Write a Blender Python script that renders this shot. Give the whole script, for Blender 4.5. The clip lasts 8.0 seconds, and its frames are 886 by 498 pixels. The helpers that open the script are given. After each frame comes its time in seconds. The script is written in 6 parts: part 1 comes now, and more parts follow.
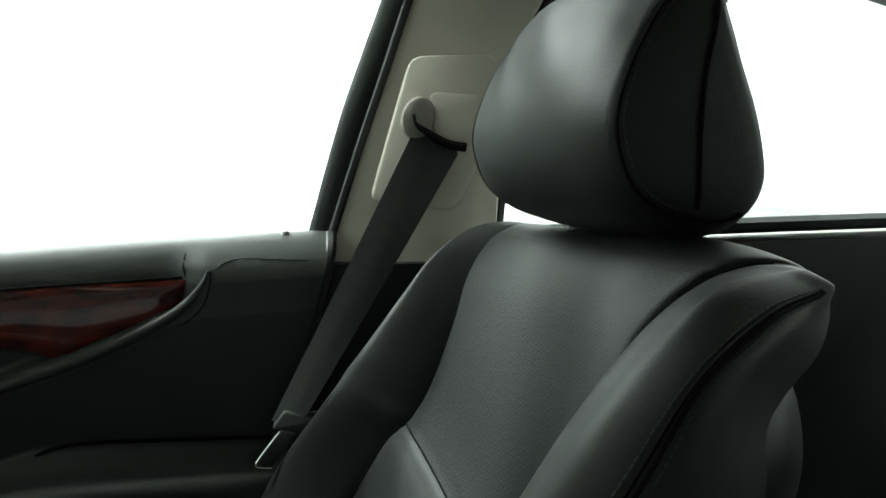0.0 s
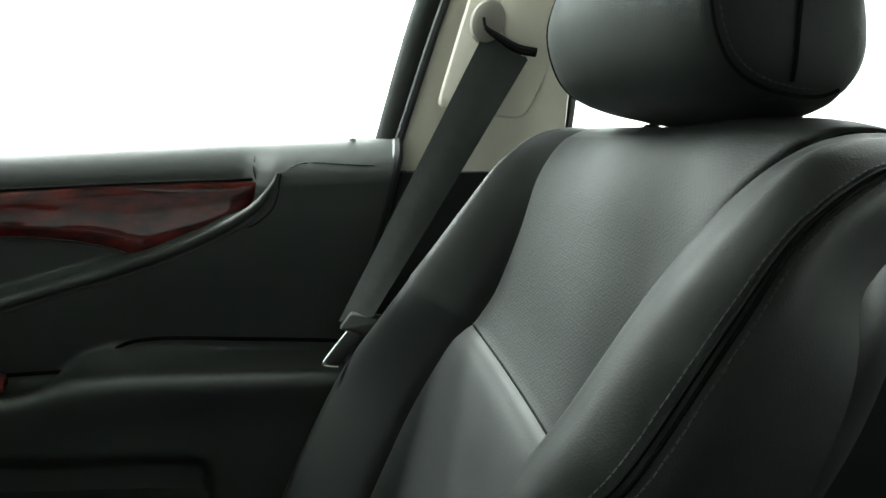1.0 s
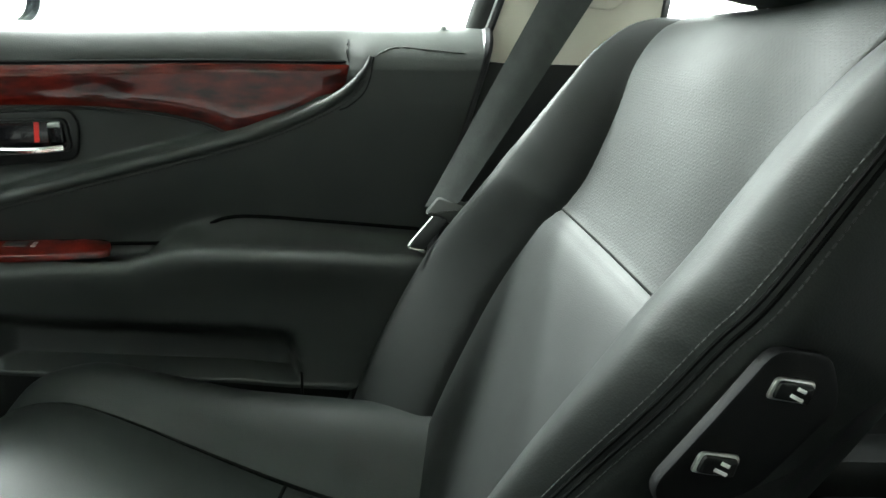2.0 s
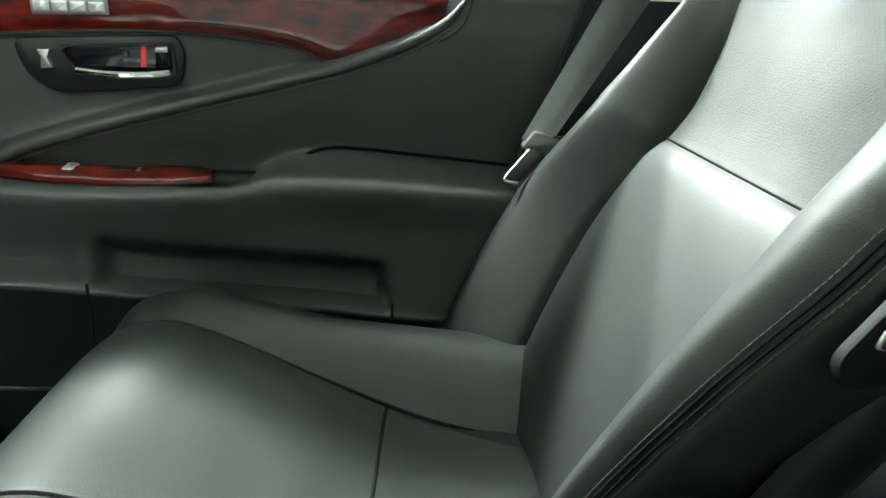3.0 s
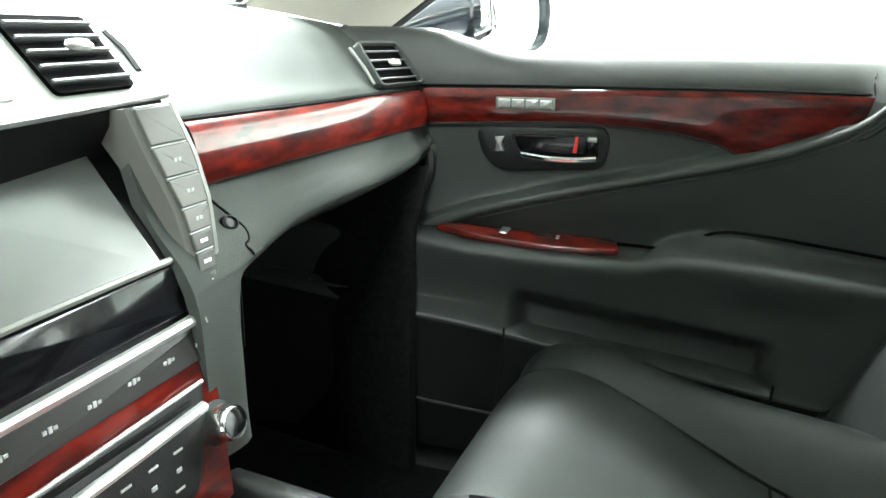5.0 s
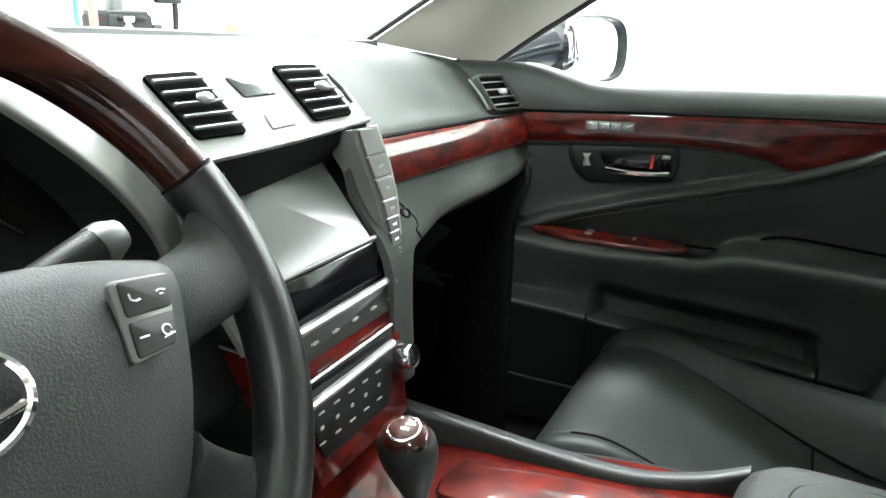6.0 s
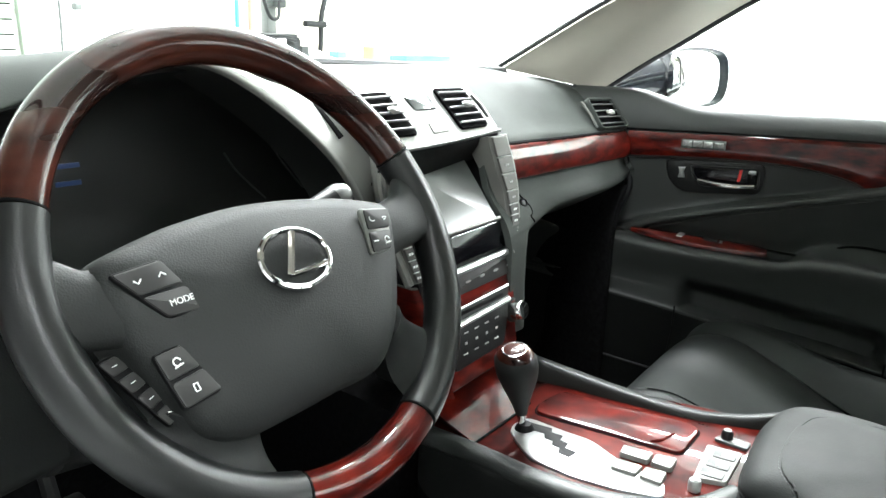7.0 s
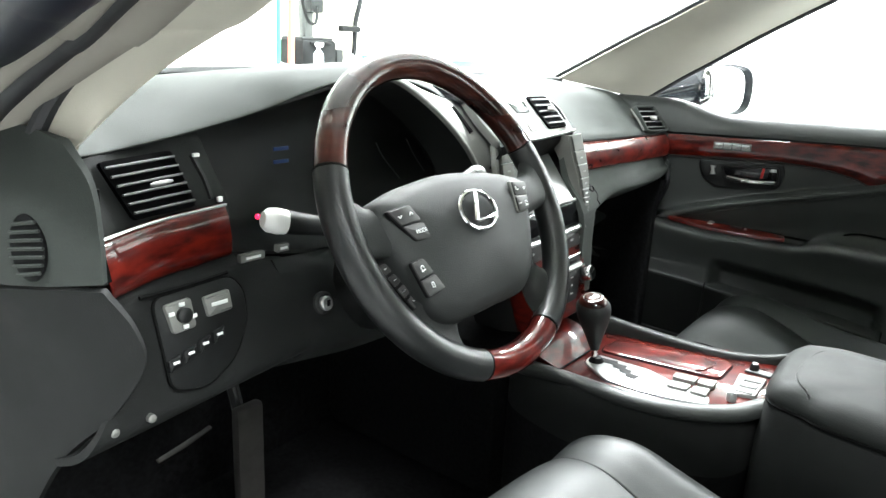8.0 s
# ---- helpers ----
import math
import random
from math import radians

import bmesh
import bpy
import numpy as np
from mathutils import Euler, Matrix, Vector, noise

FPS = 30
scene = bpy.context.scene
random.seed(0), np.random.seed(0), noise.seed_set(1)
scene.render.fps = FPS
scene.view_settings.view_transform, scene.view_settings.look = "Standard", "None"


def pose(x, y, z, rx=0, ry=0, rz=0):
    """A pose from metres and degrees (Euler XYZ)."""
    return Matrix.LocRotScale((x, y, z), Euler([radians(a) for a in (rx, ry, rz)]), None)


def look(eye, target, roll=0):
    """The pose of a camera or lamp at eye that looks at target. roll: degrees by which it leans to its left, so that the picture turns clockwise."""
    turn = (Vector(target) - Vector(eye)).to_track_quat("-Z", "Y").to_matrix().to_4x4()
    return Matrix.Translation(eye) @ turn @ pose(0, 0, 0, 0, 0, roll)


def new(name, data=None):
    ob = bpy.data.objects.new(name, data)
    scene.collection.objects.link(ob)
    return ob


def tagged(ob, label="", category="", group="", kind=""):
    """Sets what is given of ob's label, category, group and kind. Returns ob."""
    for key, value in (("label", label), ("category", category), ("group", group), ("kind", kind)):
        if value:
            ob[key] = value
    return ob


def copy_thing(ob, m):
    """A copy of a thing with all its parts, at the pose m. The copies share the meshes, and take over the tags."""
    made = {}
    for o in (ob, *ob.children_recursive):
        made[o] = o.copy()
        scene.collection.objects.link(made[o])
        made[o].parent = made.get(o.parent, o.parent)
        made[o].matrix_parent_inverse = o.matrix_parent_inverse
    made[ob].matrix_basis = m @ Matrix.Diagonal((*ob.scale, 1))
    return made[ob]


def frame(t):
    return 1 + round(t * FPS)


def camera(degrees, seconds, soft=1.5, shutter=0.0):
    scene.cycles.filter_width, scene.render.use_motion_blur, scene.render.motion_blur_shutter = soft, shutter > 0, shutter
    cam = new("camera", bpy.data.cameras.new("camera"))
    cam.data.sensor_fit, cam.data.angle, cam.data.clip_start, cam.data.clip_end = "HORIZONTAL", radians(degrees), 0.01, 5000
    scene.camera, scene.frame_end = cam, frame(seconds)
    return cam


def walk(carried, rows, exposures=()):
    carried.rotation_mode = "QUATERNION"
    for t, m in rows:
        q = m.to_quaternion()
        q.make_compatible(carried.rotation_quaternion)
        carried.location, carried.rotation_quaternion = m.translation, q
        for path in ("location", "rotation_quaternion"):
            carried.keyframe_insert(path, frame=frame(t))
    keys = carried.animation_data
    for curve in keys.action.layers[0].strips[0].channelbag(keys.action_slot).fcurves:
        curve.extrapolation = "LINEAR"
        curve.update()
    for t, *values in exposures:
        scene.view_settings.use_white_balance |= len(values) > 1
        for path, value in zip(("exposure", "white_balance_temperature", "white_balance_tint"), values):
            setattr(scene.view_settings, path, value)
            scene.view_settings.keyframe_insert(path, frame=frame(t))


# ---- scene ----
cam = camera(63.9, 8.0)
PATH = [
    (0, (-0.091, -0.176, 1.103), (1.857, -0.443, 0.742), -0.5),
    (0.5, (-0.091, -0.164, 1.081), (1.856, -0.384, 0.676), 0.0),
    (1, (-0.097, -0.154, 1.046), (1.839, -0.28, 0.559), -0.3),
    (1.5, (-0.101, -0.14, 1.017), (1.811, -0.192, 0.435), 0.3),
    (1.7, (-0.11, -0.127, 1.005), (1.793, -0.154, 0.389), 0.6),
    (2.8, (-0.156, 0.001, 0.945), (1.716, -0.035, 0.24), 2.6),
    (3, (-0.158, 0.013, 0.935), (1.713, 0.01, 0.228), 2.2),
    (3.5, (-0.169, 0.076, 0.957), (1.698, 0.226, 0.256), 2.2),
    (4, (-0.192, 0.099, 0.977), (1.65, 0.453, 0.283), 1.2),
    (4.5, (-0.23, 0.121, 0.998), (1.567, 0.711, 0.346), 0.2),
    (5, (-0.277, 0.141, 1.015), (1.456, 0.909, 0.377), 0.7),
    (5.2, (-0.303, 0.148, 1.021), (1.423, 0.952, 0.409), 1.0),
    (6.3, (-0.585, 0.103, 1.06), (1.069, 1.057, 0.465), 1.1),
    (6.5, (-0.627, 0.074, 1.065), (0.992, 1.095, 0.485), 1.2),
    (7, (-0.728, 0.002, 1.069), (0.801, 1.164, 0.513), 1.6),
    (7.5, (-0.871, -0.035, 1.08), (0.671, 1.127, 0.558), 3.8),
    (8, (-1.031, -0.052, 1.087), (0.488, 1.127, 0.538), 2.7),
]
EXPOSURES = [(0.0, -1.21, 6150, -3), (0.5, -0.91, 6150, -3), (1.0, -0.31, 6150, -1), (1.5, 0.19, 6150, 0), (3.0, 1.16, 6150, -4), (3.5, 1.48, 6150, -4), (4.0, 1.73, 6150, -3), (4.5, 1.62, 6150, -1), (5.0, 1.12, 6150, 2), (6.5, 0.18, 6150, 7), (8.0, 0.32, 6150, 8)]
walk(cam, [(t, look(eye, target, roll)) for t, eye, target, roll in PATH], EXPOSURES)
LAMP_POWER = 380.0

# ---- light ----
world = bpy.data.worlds.new("world")
scene.world = world
world.use_nodes = True
world.node_tree.nodes["Background"].inputs[0].default_value = (0.75, 0.85, 0.8, 1)
world.node_tree.nodes["Background"].inputs[1].default_value = 0.3


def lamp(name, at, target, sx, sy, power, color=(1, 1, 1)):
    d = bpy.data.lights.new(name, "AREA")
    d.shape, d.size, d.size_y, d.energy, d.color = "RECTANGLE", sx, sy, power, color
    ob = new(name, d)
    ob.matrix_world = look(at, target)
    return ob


# ---- mesh helpers ----
def V3(*p):
    return np.array(p, float)


def cr(pts, n, closed=False):
    """n + 1 points on a Catmull-Rom curve through pts."""
    p = np.array(pts, float)
    m = len(p)
    if closed:
        p = np.vstack([p[-1], p, p[0], p[1]])
        spans = m
    else:
        p = np.vstack([2 * p[0] - p[1], p, 2 * p[-1] - p[-2]])
        spans = m - 1
    t = np.linspace(0, spans, n + 1)
    if closed:
        t = t[:-1]
    i = np.minimum(t.astype(int), spans - 1)
    f = (t - i)[:, None]
    a, b, c, d = p[i], p[i + 1], p[i + 2], p[i + 3]
    return 0.5 * (2 * b + (c - a) * f + (2 * a - 5 * b + 4 * c - d) * f**2 + (3 * b - a - 3 * c + d) * f**3)


def net(rows, nu, nv):
    """A smooth grid of points through rows of control points."""
    g = np.array([cr(r, nu) for r in rows])
    return np.stack([cr(g[:, k], nv) for k in range(g.shape[1])], 1)


def unit(v):
    v = np.array(v, float)
    return v / max(np.linalg.norm(v), 1e-9)


def normals(g):
    du, dv = np.gradient(g, axis=1), np.gradient(g, axis=0)
    n = np.cross(du, dv)
    return n / np.maximum(np.linalg.norm(n, axis=2, keepdims=True), 1e-9)


def round_outline(pts, r, n=4):
    """A polygon (2D) with rounded corners."""
    out, m = [], len(pts)
    for i in range(m):
        a, b, c = V3(*pts[i - 1]), V3(*pts[i]), V3(*pts[(i + 1) % m])
        ra = min(r, 0.45 * np.linalg.norm(a - b), 0.45 * np.linalg.norm(c - b))
        p, q = b + unit(a - b) * ra, b + unit(c - b) * ra
        for k in range(n + 1):
            f = k / n
            out.append((1 - f) ** 2 * p + 2 * f * (1 - f) * b + f * f * q)
    return out


class Geo:
    def __init__(self):
        self.v, self.f = [], []

    def grid(self, g, thick=0.0, closed_u=False, flip=False):
        """A sheet of quads; with thick, a slab behind it."""
        g = np.array(g, float)
        nv, nu = g.shape[:2]

        def sheet(h, rev):
            o = len(self.v)
            self.v += [tuple(p) for p in h.reshape(-1, 3)]
            for j in range(nv - 1):
                for i in range(nu if closed_u else nu - 1):
                    k = (i + 1) % nu
                    q = (o + j * nu + i, o + j * nu + k, o + (j + 1) * nu + k, o + (j + 1) * nu + i)
                    self.f.append(q[::-1] if rev else q)
            return o

        o = sheet(g, flip)
        if closed_u and not thick:
            self.f.append(tuple(o + i for i in range(nu))[::-1])
            self.f.append(tuple(o + (nv - 1) * nu + i for i in range(nu)))
        if thick:
            n = normals(g)
            if np.sum((V3(-0.1, 0.1, 0.98) - g.reshape(-1, 3)) * n.reshape(-1, 3)) < 0:
                n = -n
            b = sheet(g - n * thick, not flip)
            rim = [j * nu for j in range(nv)] + [(nv - 1) * nu + i for i in range(1, nu)] + [j * nu + nu - 1 for j in range(nv - 2, -1, -1)] + [i for i in range(nu - 2, 0, -1)]
            for k in range(len(rim)):
                p, q = rim[k], rim[(k + 1) % len(rim)]
                self.f.append((o + p, o + q, b + q, b + p)[:: -1 if flip else 1])
        return self

    def tube(self, path, r, seg=8, closed=False, flat=1.0, up=None, caps=True):
        p = np.array(path, float)
        m = len(p)
        t = np.roll(p, -1, 0) - np.roll(p, 1, 0) if closed else np.gradient(p, axis=0)
        rr = np.broadcast_to(np.array(r, float), (m,))
        o = len(self.v)
        side = None
        for i in range(m):
            d = unit(t[i])
            if up is not None:
                side = unit(np.cross(d, up))
            elif side is None:
                side = unit(np.cross(d, (0.31, 0.2, 0.93)))
            else:
                side = unit(side - d * (side @ d))
            b = np.cross(side, d)
            for k in range(seg):
                a = 2 * np.pi * k / seg
                self.v.append(tuple(p[i] + rr[i] * (np.cos(a) * side + flat * np.sin(a) * b)))
        for i in range(m if closed else m - 1):
            for k in range(seg):
                j, l = (i + 1) % m, (k + 1) % seg
                self.f.append((o + i * seg + k, o + i * seg + l, o + j * seg + l, o + j * seg + k))
        if caps and not closed:
            self.f.append(tuple(o + k for k in range(seg))[::-1])
            self.f.append(tuple(o + (m - 1) * seg + k for k in range(seg)))
        return self

    def prism(self, outline, depth, bev, fr):
        """An outline (2D) raised by depth, with a rounded rim; fr maps (x, y, height) to the world."""
        q = np.array(outline, float)
        if np.sum(q[:, 0] * np.roll(q[:, 1], -1) - np.roll(q[:, 0], -1) * q[:, 1]) < 0:
            q = q[::-1]
        e = np.roll(q, -1, 0) - np.roll(q, 1, 0)
        inw = np.stack([-e[:, 1], e[:, 0]], 1) / np.maximum(np.linalg.norm(e, axis=1, keepdims=True), 1e-9)
        m, o = len(q), len(self.v)
        rings = [(0, 0), (0, depth - bev), (0.3 * bev, depth - 0.3 * bev), (bev, depth)]
        for s, h in rings:
            self.v += [tuple(fr(x, y, h)) for x, y in q + inw * s]
        for k in range(len(rings) - 1):
            for i in range(m):
                j = (i + 1) % m
                self.f.append((o + k * m + i, o + k * m + j, o + (k + 1) * m + j, o + (k + 1) * m + i))
        self.f.append(tuple(o + 3 * m + i for i in range(m)))
        self.f.append(tuple(o + i for i in range(m))[::-1])
        return self

    def frame_ring(self, outer, inner, depth, bev, fr):
        """A flat ring between two outlines of the same count, raised by depth."""
        a, b = np.array(outer, float), np.array(inner, float)
        m, o = len(a), len(self.v)
        for q, h in ((a, 0), (a, depth - bev), (a + (b - a) * 0.15, depth), (b + (a - b) * 0.15, depth), (b, depth - bev), (b, 0)):
            self.v += [tuple(fr(x, y, h)) for x, y in q]
        for k in range(5):
            for i in range(m):
                j = (i + 1) % m
                self.f.append((o + k * m + i, o + k * m + j, o + (k + 1) * m + j, o + (k + 1) * m + i))
        return self

    def lathe(self, prof, at, axis, seg=24, squash=1.0):
        """Rings of (radius, height) round an axis."""
        z = unit(axis)
        x = unit(np.cross(z, (0.12, 0.9, 0.3)))
        y = np.cross(z, x)
        o = len(self.v)
        for r, h in prof:
            for k in range(seg):
                a = 2 * np.pi * k / seg
                self.v.append(tuple(V3(*at) + z * h + r * (np.cos(a) * x + squash * np.sin(a) * y)))
        for i in range(len(prof) - 1):
            for k in range(seg):
                l = (k + 1) % seg
                self.f.append((o + i * seg + k, o + i * seg + l, o + (i + 1) * seg + l, o + (i + 1) * seg + k))
        self.f.append(tuple(o + k for k in range(seg))[::-1])
        self.f.append(tuple(o + (len(prof) - 1) * seg + k for k in range(seg)))
        return self

    def box(self, at, size, bev=0.003, rot=None, seg=2):
        """A box with rounded edges; rot: rows of its axes."""
        bm = bmesh.new()
        bmesh.ops.create_cube(bm, size=1)
        bmesh.ops.scale(bm, vec=size, verts=bm.verts)
        if bev:
            bmesh.ops.bevel(bm, geom=bm.edges[:], offset=bev, segments=seg, profile=0.5, affect="EDGES")
        m = np.eye(3) if rot is None else np.array(rot, float)
        o = len(self.v)
        bm.verts.index_update()
        self.v += [tuple(V3(*at) + np.array(p.co) @ m) for p in bm.verts]
        self.f += [tuple(o + p.index for p in f.verts) for f in bm.faces]
        bm.free()
        return self


def thing(name, label, category, at=(0, 0, 0), group="", kind=""):
    e = new(name)
    e.location, e.empty_display_size = at, 0.05
    return tagged(e, label, category, group, kind)


def part(name, geo, material, parent=None, label="", sharp=40):
    me = bpy.data.meshes.new(name)
    me.from_pydata(geo.v, [], geo.f)
    me.validate()
    bm = bmesh.new()
    bm.from_mesh(me)
    bmesh.ops.remove_doubles(bm, verts=bm.verts, dist=1e-5)
    bmesh.ops.recalc_face_normals(bm, faces=bm.faces)
    bm.to_mesh(me)
    bm.free()
    me.shade_smooth()
    me.set_sharp_from_angle(angle=radians(sharp))
    me.materials.append(material)
    ob = new(name, me)
    if parent is not None:
        ob.parent = parent
        ob.matrix_parent_inverse = Matrix.Translation(parent.location).inverted()
    return tagged(ob, label)


def lettering(name, words, size, at, right, up, material, parent):
    """Raised words, centred on a point, in the built-in font."""
    cu = bpy.data.curves.new(name, "FONT")
    cu.body, cu.size, cu.extrude = words, size, 0.0002
    cu.align_x, cu.align_y = "CENTER", "CENTER"
    ob = bpy.data.objects.new(name, cu)
    scene.collection.objects.link(ob)
    me = bpy.data.meshes.new_from_object(ob.evaluated_get(bpy.context.evaluated_depsgraph_get()))
    bpy.data.objects.remove(ob)
    g = Geo()
    r, u = unit(right), unit(up)
    n = np.cross(r, u)
    g.v = [tuple(V3(*at) + r * v.co.x + u * v.co.y + n * v.co.z) for v in me.vertices]
    g.f = [tuple(p.vertices) for p in me.polygons]
    return part(name, g, material, parent)


def stitches(path, r, step=0.0055, closed=False):
    """A row of short threads along a path."""
    p = np.array([V3(*q) for q in path])
    if closed:
        p = np.vstack([p, p[:1]])
    ln = np.concatenate([[0], np.cumsum(np.linalg.norm(np.diff(p, axis=0), axis=1))])
    g = Geo()
    for t in np.arange(0, ln[-1] - step, step):
        e = [V3(*[np.interp(t + k * step, ln, p[:, i]) for i in range(3)]) for k in (0.0, 0.35, 0.7)]
        g.tube(e, [r * 0.7, r, r * 0.7], 5)
    return g


# ---- materials ----
def material(name, base, rough=0.5, metal=0.0, var=0.25, scale=8.0, grain=0.0, grain_scale=500.0, coat=0.0, spec=0.5, wave=0.0, wave_scale=30.0, tint=None):
    m = bpy.data.materials.new(name)
    m.use_nodes = True
    nt = m.node_tree
    b = nt.nodes["Principled BSDF"]
    b.inputs["Metallic"].default_value = metal
    b.inputs["Coat Weight"].default_value = coat
    b.inputs["Coat Roughness"].default_value = 0.04
    b.inputs["Specular IOR Level"].default_value = spec
    tc = nt.nodes.new("ShaderNodeTexCoord")
    no = nt.nodes.new("ShaderNodeTexNoise")
    no.inputs["Scale"].default_value, no.inputs["Detail"].default_value = scale, 6
    nt.links.new(tc.outputs["Object"], no.inputs["Vector"])
    ra = nt.nodes.new("ShaderNodeValToRGB")
    lo = [c * (1 - var) for c in base]
    hi = [min(1, c * (1 + var)) for c in (tint or base)]
    ra.color_ramp.elements[0].position, ra.color_ramp.elements[1].position = 0.3, 0.7
    ra.color_ramp.elements[0].color, ra.color_ramp.elements[1].color = (*lo, 1), (*hi, 1)
    nt.links.new(no.outputs["Fac"], ra.inputs["Fac"])
    nt.links.new(ra.outputs["Color"], b.inputs["Base Color"])
    mr = nt.nodes.new("ShaderNodeMapRange")
    mr.inputs["To Min"].default_value, mr.inputs["To Max"].default_value = max(0.0, rough * 0.85), min(1, rough * 1.15)
    n2 = nt.nodes.new("ShaderNodeTexNoise")
    n2.inputs["Scale"].default_value, n2.inputs["Detail"].default_value = scale * 4, 4
    nt.links.new(tc.outputs["Object"], n2.inputs["Vector"])
    nt.links.new(n2.outputs["Fac"], mr.inputs["Value"])
    nt.links.new(mr.outputs["Result"], b.inputs["Roughness"])
    last = None
    if grain:
        vo = nt.nodes.new("ShaderNodeTexVoronoi")
        vo.inputs["Scale"].default_value = grain_scale
        nt.links.new(tc.outputs["Object"], vo.inputs["Vector"])
        bu = nt.nodes.new("ShaderNodeBump")
        bu.inputs["Strength"].default_value, bu.inputs["Distance"].default_value = grain, 0.0006
        nt.links.new(vo.outputs["Distance"], bu.inputs["Height"])
        last = bu
    if wave:
        n3 = nt.nodes.new("ShaderNodeTexNoise")
        n3.inputs["Scale"].default_value, n3.inputs["Detail"].default_value = wave_scale, 3
        nt.links.new(tc.outputs["Object"], n3.inputs["Vector"])
        b2 = nt.nodes.new("ShaderNodeBump")
        b2.inputs["Strength"].default_value, b2.inputs["Distance"].default_value = wave, 0.004
        nt.links.new(n3.outputs["Fac"], b2.inputs["Height"])
        if last:
            nt.links.new(last.outputs["Normal"], b2.inputs["Normal"])
        last = b2
    if last:
        nt.links.new(last.outputs["Normal"], b.inputs["Normal"])
    return m


def wood_material(name, dark, mid, light, stretch):
    m = material(name, mid, 0.40, coat=0.80, spec=0.05)
    nt = m.node_tree
    b = nt.nodes["Principled BSDF"]
    ra = next(n for n in nt.nodes if n.type == "VALTORGB")
    no = next(n for n in nt.nodes if n.type == "TEX_NOISE")
    tc = next(n for n in nt.nodes if n.type == "TEX_COORD")
    mp = nt.nodes.new("ShaderNodeMapping")
    mp.inputs["Scale"].default_value = stretch
    nt.links.new(tc.outputs["Object"], mp.inputs["Vector"])
    nt.links.new(mp.outputs["Vector"], no.inputs["Vector"])
    no.inputs["Scale"].default_value, no.inputs["Detail"].default_value, no.inputs["Distortion"].default_value = 9.0, 2, 0.0
    e = ra.color_ramp.elements
    e[0].color, e[0].position = (*dark, 1), 0.34
    e[1].color, e[1].position = (*light, 1), 0.68
    k = e.new(0.50)
    k.color = (*mid, 1)
    b.inputs["Coat Roughness"].default_value = 0.05
    return m


def glow(name, color, strength):
    m = bpy.data.materials.new(name)
    m.use_nodes = True
    b = m.node_tree.nodes["Principled BSDF"]
    b.inputs["Base Color"].default_value = (*color, 1)
    b.inputs["Emission Color"].default_value = (*color, 1)
    b.inputs["Emission Strength"].default_value = strength
    return m


def glass_material(name, color, rough=0.0):
    m = bpy.data.materials.new(name)
    m.use_nodes = True
    nt = m.node_tree
    nt.nodes.remove(nt.nodes["Principled BSDF"])
    t = nt.nodes.new("ShaderNodeBsdfTransparent")
    t.inputs[0].default_value = (*color, 1)
    g = nt.nodes.new("ShaderNodeBsdfGlossy")
    g.inputs["Roughness"].default_value = rough
    x = nt.nodes.new("ShaderNodeMixShader")
    x.inputs[0].default_value = 0.05
    nt.links.new(t.outputs[0], x.inputs[1])
    nt.links.new(g.outputs[0], x.inputs[2])
    nt.links.new(x.outputs[0], nt.nodes["Material Output"].inputs[0])
    return m


# Lighter copy of the black leather, for the stronger light on the cushions.
CUSHION = material("lightened_cushion_leather", (0.0115, 0.0135, 0.0124), 0.54, var=0.28, scale=7, grain=0.16, grain_scale=650, wave=0.10, wave_scale=16, spec=0.38)
LEATHER = material("black_leather", (0.0080, 0.0092, 0.0086), 0.60, var=0.20, scale=5, grain=0.18, grain_scale=650, wave=0.10, wave_scale=16, spec=0.34)
RIMLEATHER = material("worn_rim_leather", (0.0085, 0.0092, 0.0092), 0.36, var=0.2, scale=9, grain=0.06, grain_scale=700, spec=0.5)
HUB = material("matt_wheel_leather", (0.0140, 0.0152, 0.0146), 0.62, var=0.15, scale=6, grain=0.25, grain_scale=700, spec=0.28)
LID = material("matt_lid_leather", (0.0088, 0.0100, 0.0092), 0.64, var=0.18, scale=6, grain=0.2, grain_scale=600, wave=0.05, wave_scale=14, spec=0.22)
PERF = material("perforated_leather", (0.0120, 0.0136, 0.0127), 0.62, var=0.18, scale=5, grain=0.28, grain_scale=330, wave=0.04, wave_scale=14, spec=0.20)
nt_ = PERF.node_tree
tc_ = next(n for n in nt_.nodes if n.type == "TEX_COORD")
ra_ = next(n for n in nt_.nodes if n.type == "VALTORGB")
bs_ = nt_.nodes["Principled BSDF"]
axes = []
for ax_ in ((0.98822 + 0.10621, 0.14788 - 0.47791, -0.03933 + 0.87196), (0.98822 - 0.10621, 0.14788 + 0.47791, -0.03933 - 0.87196)):
    d_ = nt_.nodes.new("ShaderNodeVectorMath")
    d_.operation = "DOT_PRODUCT"
    d_.inputs[1].default_value = [c * 0.7071 / 0.0040 for c in ax_]
    nt_.links.new(tc_.outputs["Object"], d_.inputs[0])
    axes.append(d_)
cb_ = nt_.nodes.new("ShaderNodeCombineXYZ")
nt_.links.new(axes[0].outputs["Value"], cb_.inputs[0])
nt_.links.new(axes[1].outputs["Value"], cb_.inputs[1])
fr_ = nt_.nodes.new("ShaderNodeVectorMath")
fr_.operation = "FRACTION"
nt_.links.new(cb_.outputs[0], fr_.inputs[0])
ds_ = nt_.nodes.new("ShaderNodeVectorMath")
ds_.operation = "DISTANCE"
ds_.inputs[1].default_value = (0.5, 0.5, 0.0)
nt_.links.new(fr_.outputs[0], ds_.inputs[0])
hole = nt_.nodes.new("ShaderNodeMapRange")
hole.inputs["From Min"].default_value, hole.inputs["From Max"].default_value = 0.14, 0.26
